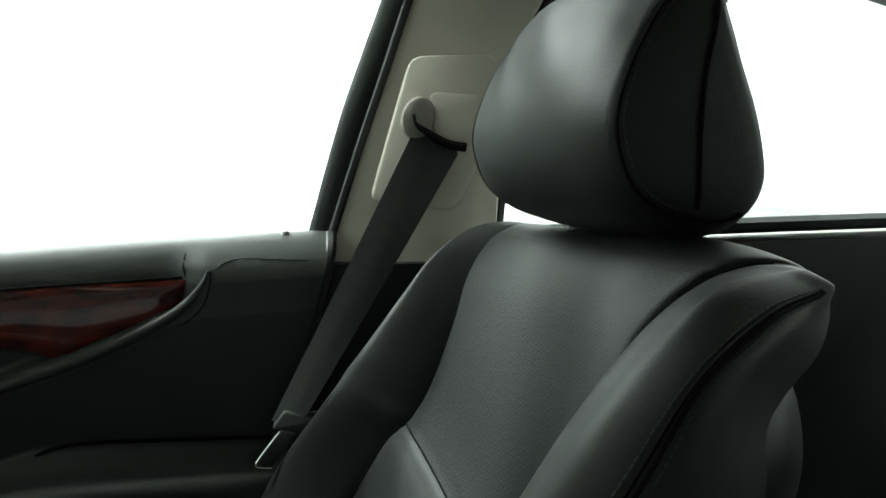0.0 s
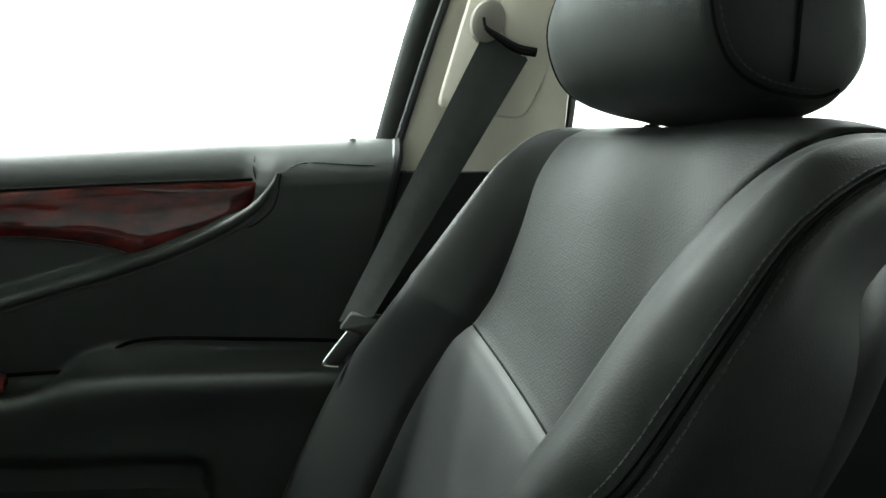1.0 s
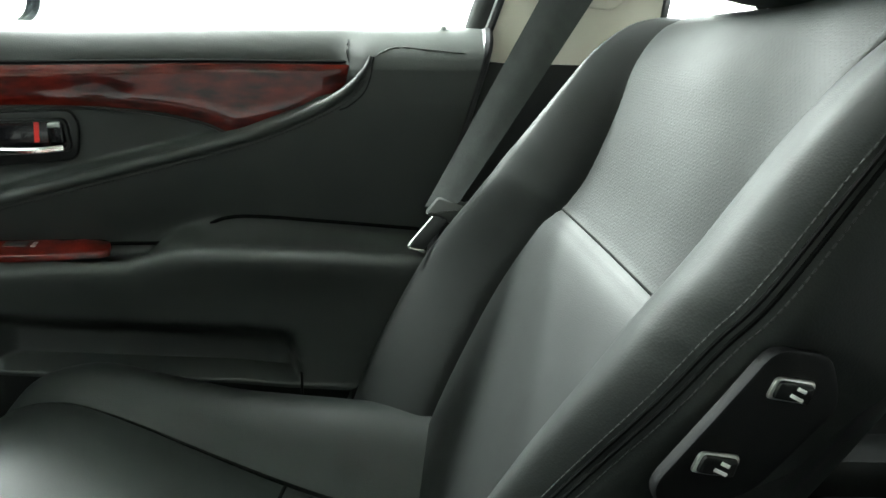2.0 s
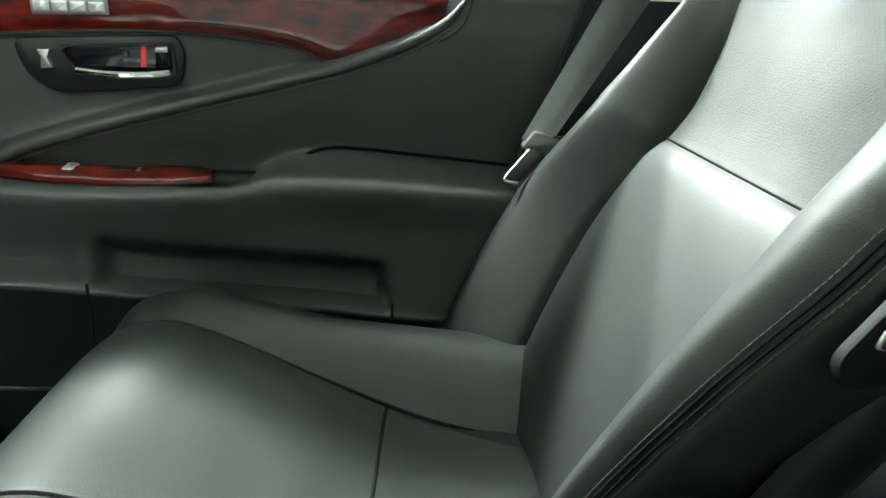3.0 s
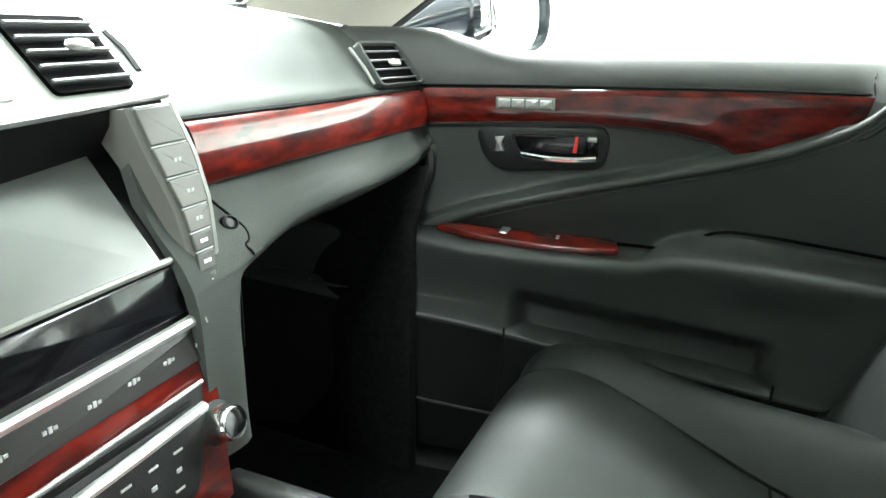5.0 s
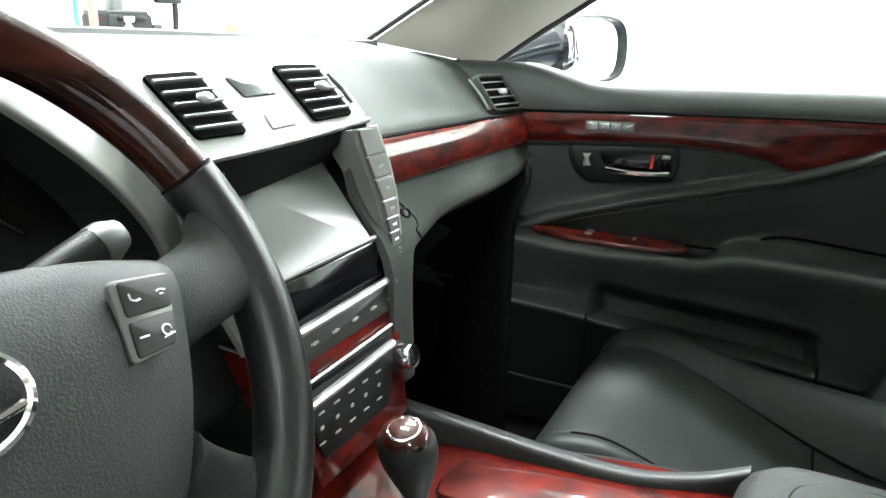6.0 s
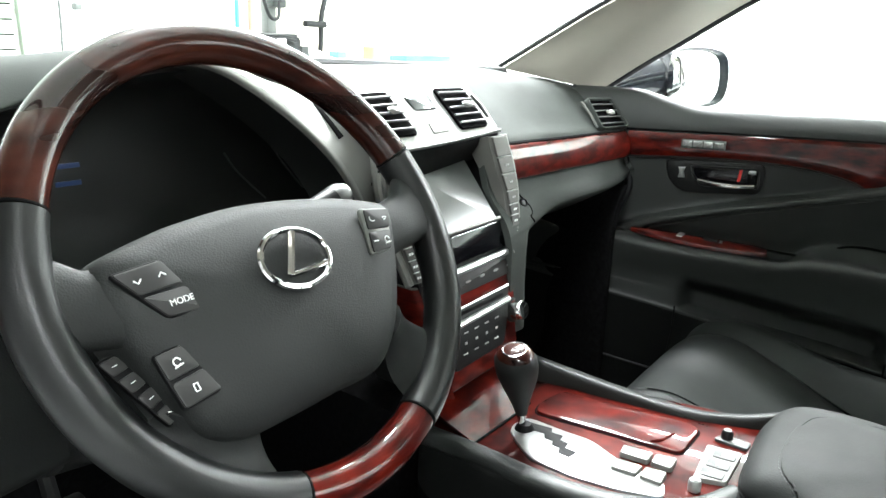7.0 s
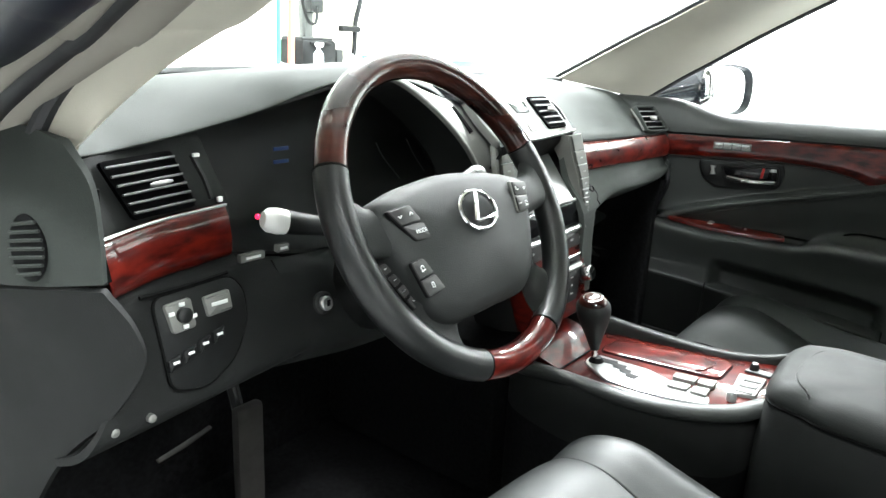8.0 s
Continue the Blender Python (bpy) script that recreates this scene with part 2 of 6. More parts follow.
hole.inputs["To Min"].default_value = 0.45
nt_.links.new(ds_.outputs["Value"], hole.inputs["Value"])
mx_ = nt_.nodes.new("ShaderNodeMixRGB")
mx_.inputs[1].default_value = (0.0015, 0.0015, 0.0015, 1)
nt_.links.new(hole.outputs[0], mx_.inputs[0])
nt_.links.new(ra_.outputs[0], mx_.inputs[2])
nt_.links.new(mx_.outputs[0], bs_.inputs["Base Color"])
bp_ = nt_.nodes.new("ShaderNodeBump")
bp_.inputs["Strength"].default_value, bp_.inputs["Distance"].default_value = 0.35, 0.0005
nt_.links.new(hole.outputs[0], bp_.inputs["Height"])
nt_.links.new(bs_.inputs["Normal"].links[0].from_socket, bp_.inputs["Normal"])
nt_.links.new(bp_.outputs[0], bs_.inputs["Normal"])
TRIM = material("soft_black_trim", (0.0105, 0.0118, 0.0110), 0.48, var=0.15, scale=6, grain=0.3, grain_scale=900, wave=0.04, spec=0.40)
DOORT = material("soft_black_door_trim", (0.027, 0.030, 0.028), 0.48, var=0.15, scale=6, grain=0.3, grain_scale=900, wave=0.04, spec=0.42)
KICK = material("dull_grey_panel", (0.0155, 0.0163, 0.0159), 0.7, var=0.15, scale=8, grain=0.3, grain_scale=700, spec=0.10)
DASH = material("dark_grey_dash_skin", (0.039, 0.0435, 0.040), 0.75, var=0.12, scale=5, grain=0.35, grain_scale=800, spec=0.12)
PLASTIC = material("black_hard_plastic", (0.007, 0.0075, 0.0075), 0.45, var=0.2, scale=12, grain=0.2, grain_scale=700, spec=0.28)
DARK = material("deep_black_plastic", (0.003, 0.003, 0.0033), 0.6, var=0.3, scale=10, spec=0.15)
VENT_SHADE = material("vent_shade_black", (0.0008, 0.0008, 0.0009), 0.95, var=0.2, scale=30, spec=0.02)
TIP = material("white_plastic", (0.74, 0.74, 0.72), 0.35, var=0.05)
GLOSS = material("piano_black", (0.004, 0.004, 0.005), 0.14, var=0.1, coat=0.25, spec=0.3)
SEAM = material("black_stitching", (0.0035, 0.0038, 0.0036), 0.9, var=0.3, scale=200, spec=0.08)
THREAD = material("grey_thread", (0.015, 0.0163, 0.0157), 0.7, var=0.3, scale=300)
CARPET = material("black_carpet", (0.0068, 0.0068, 0.0072), 0.95, var=0.5, scale=120, grain=1.0, grain_scale=900, spec=0.05)
BEIGE = material("beige_pillar_trim", (0.56, 0.53, 0.455), 0.75, var=0.06, scale=9, grain=0.3, grain_scale=900)
TAUPE = material("grey_beige_plastic", (0.22, 0.205, 0.18), 0.6, var=0.08, scale=20)
WEB = material("grey_belt_webbing", (0.020, 0.023, 0.0215), 0.75, var=0.2, scale=60, grain=0.22, grain_scale=700)
CHROME = material("chrome", (0.85, 0.85, 0.85), 0.08, metal=1.0, var=0.03)
SILVER = material("satin_silver", (0.46, 0.47, 0.46), 0.30, metal=0.75, var=0.05, scale=20)
SILVERP = material("silver_painted_plastic", (0.165, 0.167, 0.155), 0.42, metal=0.25, var=0.05, scale=20)
TAUPEG = material("taupe_grey_plastic", (0.088, 0.088, 0.080), 0.5, metal=0.1, var=0.06, scale=20)
COLUMN = material("dark_taupe_plastic", (0.052, 0.052, 0.048), 0.5, metal=0.1, var=0.06, scale=20)
BUTTON = material("grey_button", (0.045, 0.047, 0.045), 0.45, var=0.1)
KEY = material("dark_grey_key", (0.027, 0.027, 0.026), 0.5, var=0.1, spec=0.3)
BLADE = material("grey_vent_blade", (0.14, 0.145, 0.14), 0.45, var=0.1)
DIM = material("grey_print", (0.32, 0.325, 0.32), 0.6, var=0.05)
MARK = material("white_print", (0.75, 0.76, 0.75), 0.6, var=0.05)
RED = material("red_mark", (0.65, 0.03, 0.025), 0.4, var=0.1)
WOOD = wood_material("red_brown_burl_wood", (0.024, 0.0024, 0.0016), (0.060, 0.0042, 0.0025), (0.098, 0.0072, 0.0036), (3.0, 3.0, 9.0))
WOODB = wood_material("brown_wood_rim", (0.010, 0.0028, 0.0018), (0.026, 0.0058, 0.0034), (0.050, 0.0115, 0.0060), (1.2, 1.2, 4.0))
STRIP = material("grey_beige_weather_strip", (0.20, 0.185, 0.16), 0.8, var=0.1)
NAVY = material("dark_navy_frame_paint", (0.006, 0.007, 0.014), 0.45, var=0.15, coat=0.2)
DULL = material("dull_black_skin", (0.0065, 0.007, 0.0068), 0.65, var=0.2, scale=8, grain=0.3, grain_scale=800, spec=0.16)
RUBBER = material("black_rubber_seal", (0.012, 0.012, 0.014), 0.55, var=0.2)
BODY = material("dark_blue_grey_car_paint", (0.018, 0.022, 0.030), 0.25, metal=0.4, coat=1.0, var=0.1)
GLASS = glass_material("clear_glass", (0.93, 0.98, 0.955))
MIRROR = material("mirror", (0.92, 0.92, 0.92), 0.01, metal=1.0, var=0.0)
SCREEN = material("dark_screen", (0.060, 0.065, 0.061), 0.30, var=0.05, spec=1.0)
WALL = material("white_wall_paint", (0.82, 0.83, 0.81), 0.8, var=0.03, scale=2)
MINT = material("pale_green_key", (0.11, 0.14, 0.12), 0.35, var=0.05)
BUTTLE = material("pale_blue_plastic", (0.55, 0.68, 0.74), 0.2, var=0.05)
BLUEP = material("pale_blue_card", (0.35, 0.50, 0.60), 0.6)
SHUT = material("pale_shutter", (0.30, 0.34, 0.28), 0.5, var=0.06)
DARK_WALL = material("dark_unseen_wall", (0.13, 0.13, 0.13), 0.8, var=0.15, scale=4)
FLOOR = material("grey_concrete", (0.33, 0.335, 0.33), 0.6, var=0.15, scale=3)

# ---- garage hall ----
hall = (-5.0, 8.0, -5.5, 5.2, 0.0, 3.8)
x0, x1, y0, y1, z0, z1 = hall


def slab(name, lo, hi, mat, label, cat):
    g = Geo().box([(a + b) / 2 for a, b in zip(lo, hi)], [b - a for a, b in zip(lo, hi)], 0)
    ob = part(name, g, mat)
    return tagged(ob, label, cat, kind="structure")


slab("floor", (x0, y0, -0.1), (x1, y1, 0), FLOOR, "pale grey concrete garage floor", "floor")
slab("ceiling", (x0, y0, z1), (x1, y1, z1 + 0.1), WALL, "plain white garage ceiling", "ceiling")
slab("wall_north", (x0, y1, 0), (x1, y1 + 0.1, z1), WALL, "white painted garage wall behind workbench", "wall")
slab("wall_south", (x0, y0 - 0.1, 0), (x1, y0, z1), WALL, "plain white painted garage wall", "wall")
# West wall is out of view; its dark colour keeps bounced light low.
slab("wall_west", (x0 - 0.1, y0, 0), (x0, y1, z1), DARK_WALL, "unseen garage wall, darkened to cut bounced light", "wall")
slab("wall_east", (x1, y0, 0), (x1 + 0.1, y1, z1), WALL, "plain white painted garage wall", "wall")

TUBE = glow("added_light_diffuser", (1.0, 1.0, 0.97), 14.0)
# Fixtures out of view, added and weighted one by one to light the car.
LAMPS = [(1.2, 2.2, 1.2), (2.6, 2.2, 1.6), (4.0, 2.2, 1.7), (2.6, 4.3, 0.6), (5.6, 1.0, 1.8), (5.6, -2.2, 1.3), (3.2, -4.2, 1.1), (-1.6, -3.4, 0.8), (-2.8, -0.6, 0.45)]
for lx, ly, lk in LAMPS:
    t = thing("added_ceiling_light", "unseen ceiling light fixture, added to light the car", "ceiling light", (lx, ly, z1), "ceiling lights")
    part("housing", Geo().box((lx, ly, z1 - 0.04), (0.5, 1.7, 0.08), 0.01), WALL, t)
    part("diffuser", Geo().box((lx, ly, z1 - 0.09), (0.42, 1.6, 0.02), 0.006), TUBE, t, "glowing diffuser of the added light")
    lamp("added_ceiling_lamp", (lx, ly, z1 - 0.12), (lx, ly, 0), 0.4, 1.6, LAMP_POWER * lk, (1.0, 1.0, 0.97))

# ---- car shell ----
car = thing("car", "dark blue-grey saloon car body with beige pillar trim", "car", (0, 0, 0.0))
g = Geo()
g.box((0, 0.0, 0.27), (1.72, 3.6, 0.05), 0.01)
part("floor_pan", g, CARPET, car, "black carpeted floor")
part("tunnel", Geo().box((0.03, 0.76, 0.45), (0.26, 0.44, 0.31), 0.04), CARPET, car, "black carpeted floor tunnel")
part("underbody", Geo().box((0, 0, 0.122), (1.6, 3.4, 0.24), 0.02), DARK, car)
# roof with headliner
roof = net([[(-0.52, 0.22, 1.325), (0, 0.28, 1.345), (0.52, 0.22, 1.325)], [(-0.60, -0.3, 1.36), (0, -0.3, 1.40), (0.60, -0.3, 1.36)], [(-0.6, -1.0, 1.36), (0, -1.0, 1.39), (0.6, -1.0, 1.36)], [(-0.55, -1.5, 1.28), (0, -1.5, 1.31), (0.55, -1.5, 1.28)]], 16, 16)
part("roof", Geo().grid(roof + V3(0, 0, 0.03), 0.02), BODY, car)
part("headliner", Geo().grid(roof, 0.015), BEIGE, car, "beige fabric headliner")
# windscreen and cowl
wsb = [(-0.66, 0.885, 1.012), (-0.46, 0.925, 1.031), (0, 0.94, 1.033), (0.35, 0.925, 1.024), (0.65, 0.892, 1.012)]
ws = net([wsb, [(-0.56, 0.56, 1.19), (-0.36, 0.585, 1.20), (0, 0.60, 1.205), (0.36, 0.585, 1.20), (0.55, 0.56, 1.19)], [(-0.50, 0.20, 1.335), (-0.30, 0.24, 1.345), (0, 0.26, 1.35), (0.30, 0.24, 1.345), (0.50, 0.20, 1.335)]], 20, 12)
w = part("windscreen", Geo().grid(ws), GLASS, car, "clear glass windscreen")
w.visible_shadow = False
part("cowl_seal", Geo().tube(cr(wsb, 30), 0.0095, 8), RUBBER, car)
hood = net([[(-0.85, 0.92, 0.93), (-0.4, 0.99, 0.975), (0, 1.0, 0.98), (0.4, 0.99, 0.975), (0.85, 0.92, 0.93)], [(-0.85, 1.5, 0.86), (-0.4, 1.5, 0.90), (0, 1.5, 0.91), (0.4, 1.5, 0.90), (0.85, 1.5, 0.86)], [(-0.75, 2.1, 0.70), (-0.4, 2.2, 0.74), (0, 2.22, 0.75), (0.4, 2.2, 0.74), (0.75, 2.1, 0.70)]], 16, 12)
part("bonnet", Geo().grid(hood, 0.02), BODY, car)
part("bulkhead", Geo().box((0, 0.99, 0.60), (1.6, 0.04, 0.66), 0.01), CARPET, car)
for s in (-1, 1):
    part("front_wing", Geo().box((s * 0.86, 1.45, 0.55), (0.05, 1.10, 0.66), 0.02), BODY, car)
    # front pillar
    if s > 0:
        wsedge = [(0.662, 0.905, 1.018), (0.63, 0.774, 1.081), (0.60, 0.67, 1.129), (0.575, 0.577, 1.169), (0.55, 0.493, 1.207), (0.49, 0.22, 1.325)]
        outer = [(0.737, 0.70, 0.978), (0.732, 0.60, 1.043), (0.73, 0.541, 1.078), (0.73, 0.435, 1.144), (0.73, 0.327, 1.205), (0.70, 0.18, 1.28)]
        mid = [tuple((V3(*a) + V3(*b)) / 2 + V3(-0.012, -0.02, 0)) for a, b in zip(wsedge, outer)]
    else:
        wsedge = [(-0.66, 0.90, 1.01), (-0.66, 0.80, 1.055), (-0.64, 0.72, 1.09), (-0.60, 0.65, 1.125), (-0.57, 0.58, 1.16), (-0.49, 0.22, 1.325)]
        mid = [(-0.735, 0.592, 0.992), (-0.70, 0.577, 1.027), (-0.665, 0.562, 1.057), (-0.62, 0.537, 1.091), (-0.59, 0.499, 1.121), (-0.53, 0.22, 1.30)]
        outer = [(-0.765, 0.600, 0.985), (-0.758, 0.570, 1.024), (-0.755, 0.532, 1.053), (-0.752, 0.482, 1.083), (-0.748, 0.440, 1.106), (-0.72, 0.10, 1.25)]
    part("front_pillar_trim", Geo().grid(net([wsedge, mid, outer], 24, 12), 0.012), BEIGE, car, "beige front pillar trim")
    part("pillar_seal", Geo().tube(cr([V3(*p) + V3(s * 0.010, 0, 0.0) for p in outer], 24), 0.008, 8), RUBBER, car)
    part("glass_seal", Geo().tube(cr([V3(*p) + V3(-s * 0.004, 0.006, 0.004) for p in wsedge], 24), 0.005, 6), RUBBER, car)
    # sill and rear quarter
    part("sill", Geo().box((s * 0.82, 0.0, 0.29), (0.10, 2.2, 0.14), 0.03), PLASTIC, car)
    part("rear_side", Geo().box((s * 0.87, -1.12, 0.62), (0.05, 1.40, 0.62), 0.02), TRIM, car, "black rear door trim")
    rs = [(s * 0.86, -0.375, 0.945), (s * 0.86, -1.0, 0.948), (s * 0.85, -1.7, 0.95)]
    part("rear_sill_cap", Geo().tube(cr(rs, 16), 0.02, 8, flat=0.6), TRIM, car)
    part("rear_roof_rail", Geo().tube(cr([(s * 0.80, -0.40, 1.300), (s * 0.80, -0.62, 1.308), (s * 0.80, -0.79, 1.300), (s * 0.80, -0.904, 1.276), (s * 0.80, -1.3, 1.16), (s * 0.80, -1.85, 0.98)], 24), 0.034, 10), TRIM, car)
    part("roof_rail", Geo().tube(cr([(s * 0.70, 0.18, 1.27), (s * 0.74, -0.1, 1.295), (s * 0.76, -0.45, 1.29)], 12), 0.04, 8), BEIGE, car)
part("rear_shelf", Geo().box((0, -1.65, 0.93), (1.5, 0.4, 0.04), 0.01), TRIM, car)
bench = thing("rear_bench_seat", "black leather rear bench seat with backrest", "car seat", (0, -1.15, 0.295))
part("cushion", Geo().box((0, -1.05, 0.42), (1.36, 0.5, 0.25), 0.06, seg=4), LEATHER, bench)
part("backrest", Geo().box((0, -1.40, 0.68), (1.36, 0.16, 0.55), 0.06, seg=4), LEATHER, bench)

# door opening of the driver's side: painted frame and rubber seals
FRAME = ((-0.775, ((0.80, 0.55), (0.74, 0.80), (0.685, 0.955), (0.587, 1.031), (0.50, 1.065), (0.42, 1.093), (0.389, 1.104), (0.10, 1.24)), 0.015, "weather_strip", STRIP), (-0.792, ((0.82, 0.55), (0.77, 0.80), (0.70, 0.97), (0.619, 1.02), (0.542, 1.054), (0.478, 1.079), (0.415, 1.103), (0.10, 1.245)), 0.013, "door_seal", RUBBER), (-0.815, ((0.86, 0.55), (0.81, 0.80), (0.70, 0.98), (0.545, 1.049), (0.467, 1.077), (0.424, 1.093), (0.389, 1.104), (0.10, 1.25)), 0.011, "inner_frame", STRIP), (-0.845, ((0.93, 0.55), (0.88, 0.80), (0.74, 0.98), (0.56, 1.07), (0.45, 1.10), (0.39, 1.12), (0.34, 1.14), (0.10, 1.26)), 0.035, "outer_pillar", NAVY))
for x, yz, r, nm, mt in FRAME:
    part(nm, Geo().tube(cr([(x, y, z) for y, z in yz], 40), r, 10), mt, car)

# centre pillar of the passenger's side
bp = net([[(0.838, -0.147, 0.92), (0.828, -0.20, 0.918), (0.815, -0.29, 0.918), (0.80, -0.365, 0.918)], [(0.838, -0.198, 1.056), (0.832, -0.25, 1.056), (0.82, -0.32, 1.05), (0.80, -0.372, 1.05)], [(0.838, -0.23, 1.155), (0.832, -0.29, 1.16), (0.82, -0.34, 1.16), (0.80, -0.385, 1.163)], [(0.825, -0.263, 1.252), (0.815, -0.32, 1.255), (0.80, -0.38, 1.255), (0.785, -0.426, 1.255)], [(0.78, -0.285, 1.31), (0.77, -0.34, 1.315), (0.755, -0.40, 1.315), (0.745, -0.45, 1.315)]], 16, 24)
part("centre_pillar_trim", Geo().grid(bp, 0.02), BEIGE, car, "beige centre pillar trim")
low = net([[(0.815, -0.140, 0.92), (0.805, -0.20, 0.92), (0.80, -0.30, 0.92), (0.79, -0.42, 0.92)], [(0.80, -0.09, 0.75), (0.795, -0.16, 0.75), (0.79, -0.3, 0.75), (0.79, -0.45, 0.75)], [(0.79, -0.02, 0.50), (0.785, -0.1, 0.50), (0.78, -0.3, 0.5), (0.78, -0.45, 0.5)], [(0.78, 0.02, 0.30), (0.775, -0.1, 0.3), (0.77, -0.3, 0.3), (0.77, -0.45, 0.3)]], 12, 20)
part("lower_pillar_trim", Geo().grid(low, 0.02), PLASTIC, car, "black lower pillar cover")
part("window_frame", Geo().tube(cr([(0.848, -0.140, 0.935), (0.848, -0.188, 1.090), (0.845, -0.222, 1.18), (0.832, -0.252, 1.255), (0.79, -0.272, 1.31)], 24), 0.020, 8, flat=0.5, up=(1, 0, 0)), TRIM, car, "dark grey window frame")
part("frame_seal", Geo().tube(cr([(0.836, -0.148, 0.93), (0.836, -0.197, 1.070), (0.834, -0.232, 1.165), (0.822, -0.262, 1.25), (0.78, -0.284, 1.31)], 24), 0.006, 8), RUBBER, car)
part("rear_frame", Geo().tube(cr([(0.825, -0.372, 0.95), (0.825, -0.385, 1.06), (0.82, -0.40, 1.16), (0.80, -0.44, 1.26)], 16), 0.009, 8), RUBBER, car)


# panel and belt guide on the pillar
def fpil(y, z, h):
    return (0.829 - 0.10 * (abs(y + 0.2)) - h, y, z)


pan = round_outline([(-0.205, 0.998), (-0.262, 1.18), (-0.372, 1.182), (-0.352, 1.06), (-0.318, 0.985)], 0.018)
part("belt_cover", Geo().prism(pan, 0.006, 0.004, fpil), BEIGE, car)

# carpeted side of the passenger footwell, forward of the door
fw_ = [[(0.602 + k, 0.574, z), (0.588 + k, 0.60, z), (0.590 + k, 0.76, z), (0.600 + k, 0.968, z)] for z, k in ((0.31, 0), (0.50, 0), (0.66, 0.0), (0.72, 0.006), (0.76, 0.022), (0.80, 0.046))]
part("footwell_side", Geo().grid(net(fw_, 24, 12), 0.008), CARPET, car, "black carpeted footwell side", 70)

# ---- passenger door ----
door = thing("passenger_door", "closed passenger door with black leather trim and wood inlay", "car door", (0.76, 0.2, 0.30))
DO, DD, DN = V3(0.694, 0.485, 0), V3(0.16568, -0.98618, 0), V3(-0.98618, -0.16568, 0)


def dp(s, z, h=0.0):
    return DO + s * DD + h * DN + V3(0, 0, z)


def rear_s(z):
    return 0.642 - 0.30 * (0.927 - z)


def lerp_tab(x, tab):
    return float(np.interp(x, [p[0] for p in tab], [p[1] for p in tab]))


ARM_IN = [(-0.45, 0.70), (-0.1, 0.700), (0.27, 0.695), (0.30, 0.713), (0.335, 0.724), (0.414, 0.719), (0.56, 0.699), (0.65, 0.69)]
ARM_LIP = [(-0.45, 0.715), (-0.076, 0.703), (0.0, 0.694), (0.08, 0.690), (0.25, 0.689), (0.30, 0.701), (0.37, 0.700), (0.53, 0.689), (0.65, 0.68)]
CREASE = [(-0.45, 0.62), (-0.087, 0.58), (0.03, 0.570), (0.137, 0.557), (0.268, 0.544), (0.403, 0.531), (0.492, 0.518), (0.65, 0.5)]
RIDGE = [(-0.115, 0.700), (-0.091, 0.710), (-0.045, 0.730), (-0.005, 0.743), (0.073, 0.765), (0.148, 0.784), (0.222, 0.802), (0.295, 0.820), (0.365, 0.840), (0.43, 0.866), (0.470, 0.889), (0.495, 0.917), (0.502, 0.936), (0.498, 0.950)]


def smooth(a, b, x):
    t = np.clip((x - a) / (b - a), 0, 1)
    return t * t * (3 - 2 * t)


rows = []
stations = np.concatenate([np.linspace(-0.45, -0.12, 8), np.linspace(-0.10, 0.642, 90)])
for s in stations:
    ai, al, cz = lerp_tab(s, ARM_IN), lerp_tab(s, ARM_LIP), lerp_tab(s, CREASE)
    sw = 0.050 if s < 0.18 else 0.056
    sink = 0.010 * smooth(0.175, 0.185, s) * (1 - smooth(0.265, 0.285, s))
    rz = min(0.880, lerp_tab(s, RIDGE)) if s < 0.49 else 0.880
    dz = 0.030 * (1 - smooth(-0.135, 0.02, s))
    up = 0.017 * smooth(0.455, 0.505, s)
    prof = [(-0.060, 0.950 + dz), (-0.052, 0.960 + dz), (-0.036, 0.961 + dz), (-0.018 + up * 0.15, 0.953 + dz * 0.8), (-0.004 + up * 0.75, 0.934 + dz * 0.3), (up, 0.914), (up, max(0.885, rz + 0.028)), (up, max(0.86, rz + 0.024)), (up - 0.002 + up * 0.12, max(0.80, rz + 0.018)), (min(0.0175, up * 1.14 - 0.002), rz + 0.007), (min(0.0178, 0.010 + up), rz + 0.002), (0.0180, rz - 0.003), (0.0190, rz - 0.012), (0.012, 0.5 * (rz + ai)), (0.000, ai + 0.008), (0.003, ai - 0.002 - sink), (sw * 0.6, al + 0.004 - sink), (sw, al + 0.003), (0.066, al - 0.003), (0.069, al - 0.014), (0.064, al - 0.04), (0.060, 0.63), (0.060, 0.61), (0.062, cz + 0.03), (0.066, cz + 0.004), (0.070, cz), (0.068, cz - 0.008), (0.066, cz - 0.06), (0.066, 0.43), (0.05, 0.34)]
    prof = np.array(prof, float)
    for _ in range(3):
        cutc = np.stack([prof[:-1] * 0.75 + prof[1:] * 0.25, prof[:-1] * 0.25 + prof[1:] * 0.75], 1).reshape(-1, 2)
        prof = np.concatenate([prof[:1], cutc, prof[-1:]])
    col = []
    for h, z in prof:
        k = (s + 0.45) / 1.092
        se = -0.45 + k * (rear_s(z) + 0.45)
        pocket = smooth(0.03, 0.06, se) * (1 - smooth(0.385, 0.402, se)) * smooth(cz + 0.001, cz + 0.008, z) * (1 - smooth(cz + 0.034, cz + 0.076, z))
        col.append(dp(se, z, h - 0.040 * pocket))
    rows.append(col)
rows = np.array(rows).transpose(1, 0, 2)
low_ = int(np.argmax(rows[:, 50, 2] < lerp_tab(stations[50], CREASE) - 0.004))
skin = part("door_trim", Geo().grid(rows[:low_ + 1], 0.012), DOORT, door, "black leather-grained door trim", 60)
trim_pts = rows[:low_].reshape(-1, 3)
trim_s = (trim_pts - DO) @ DD


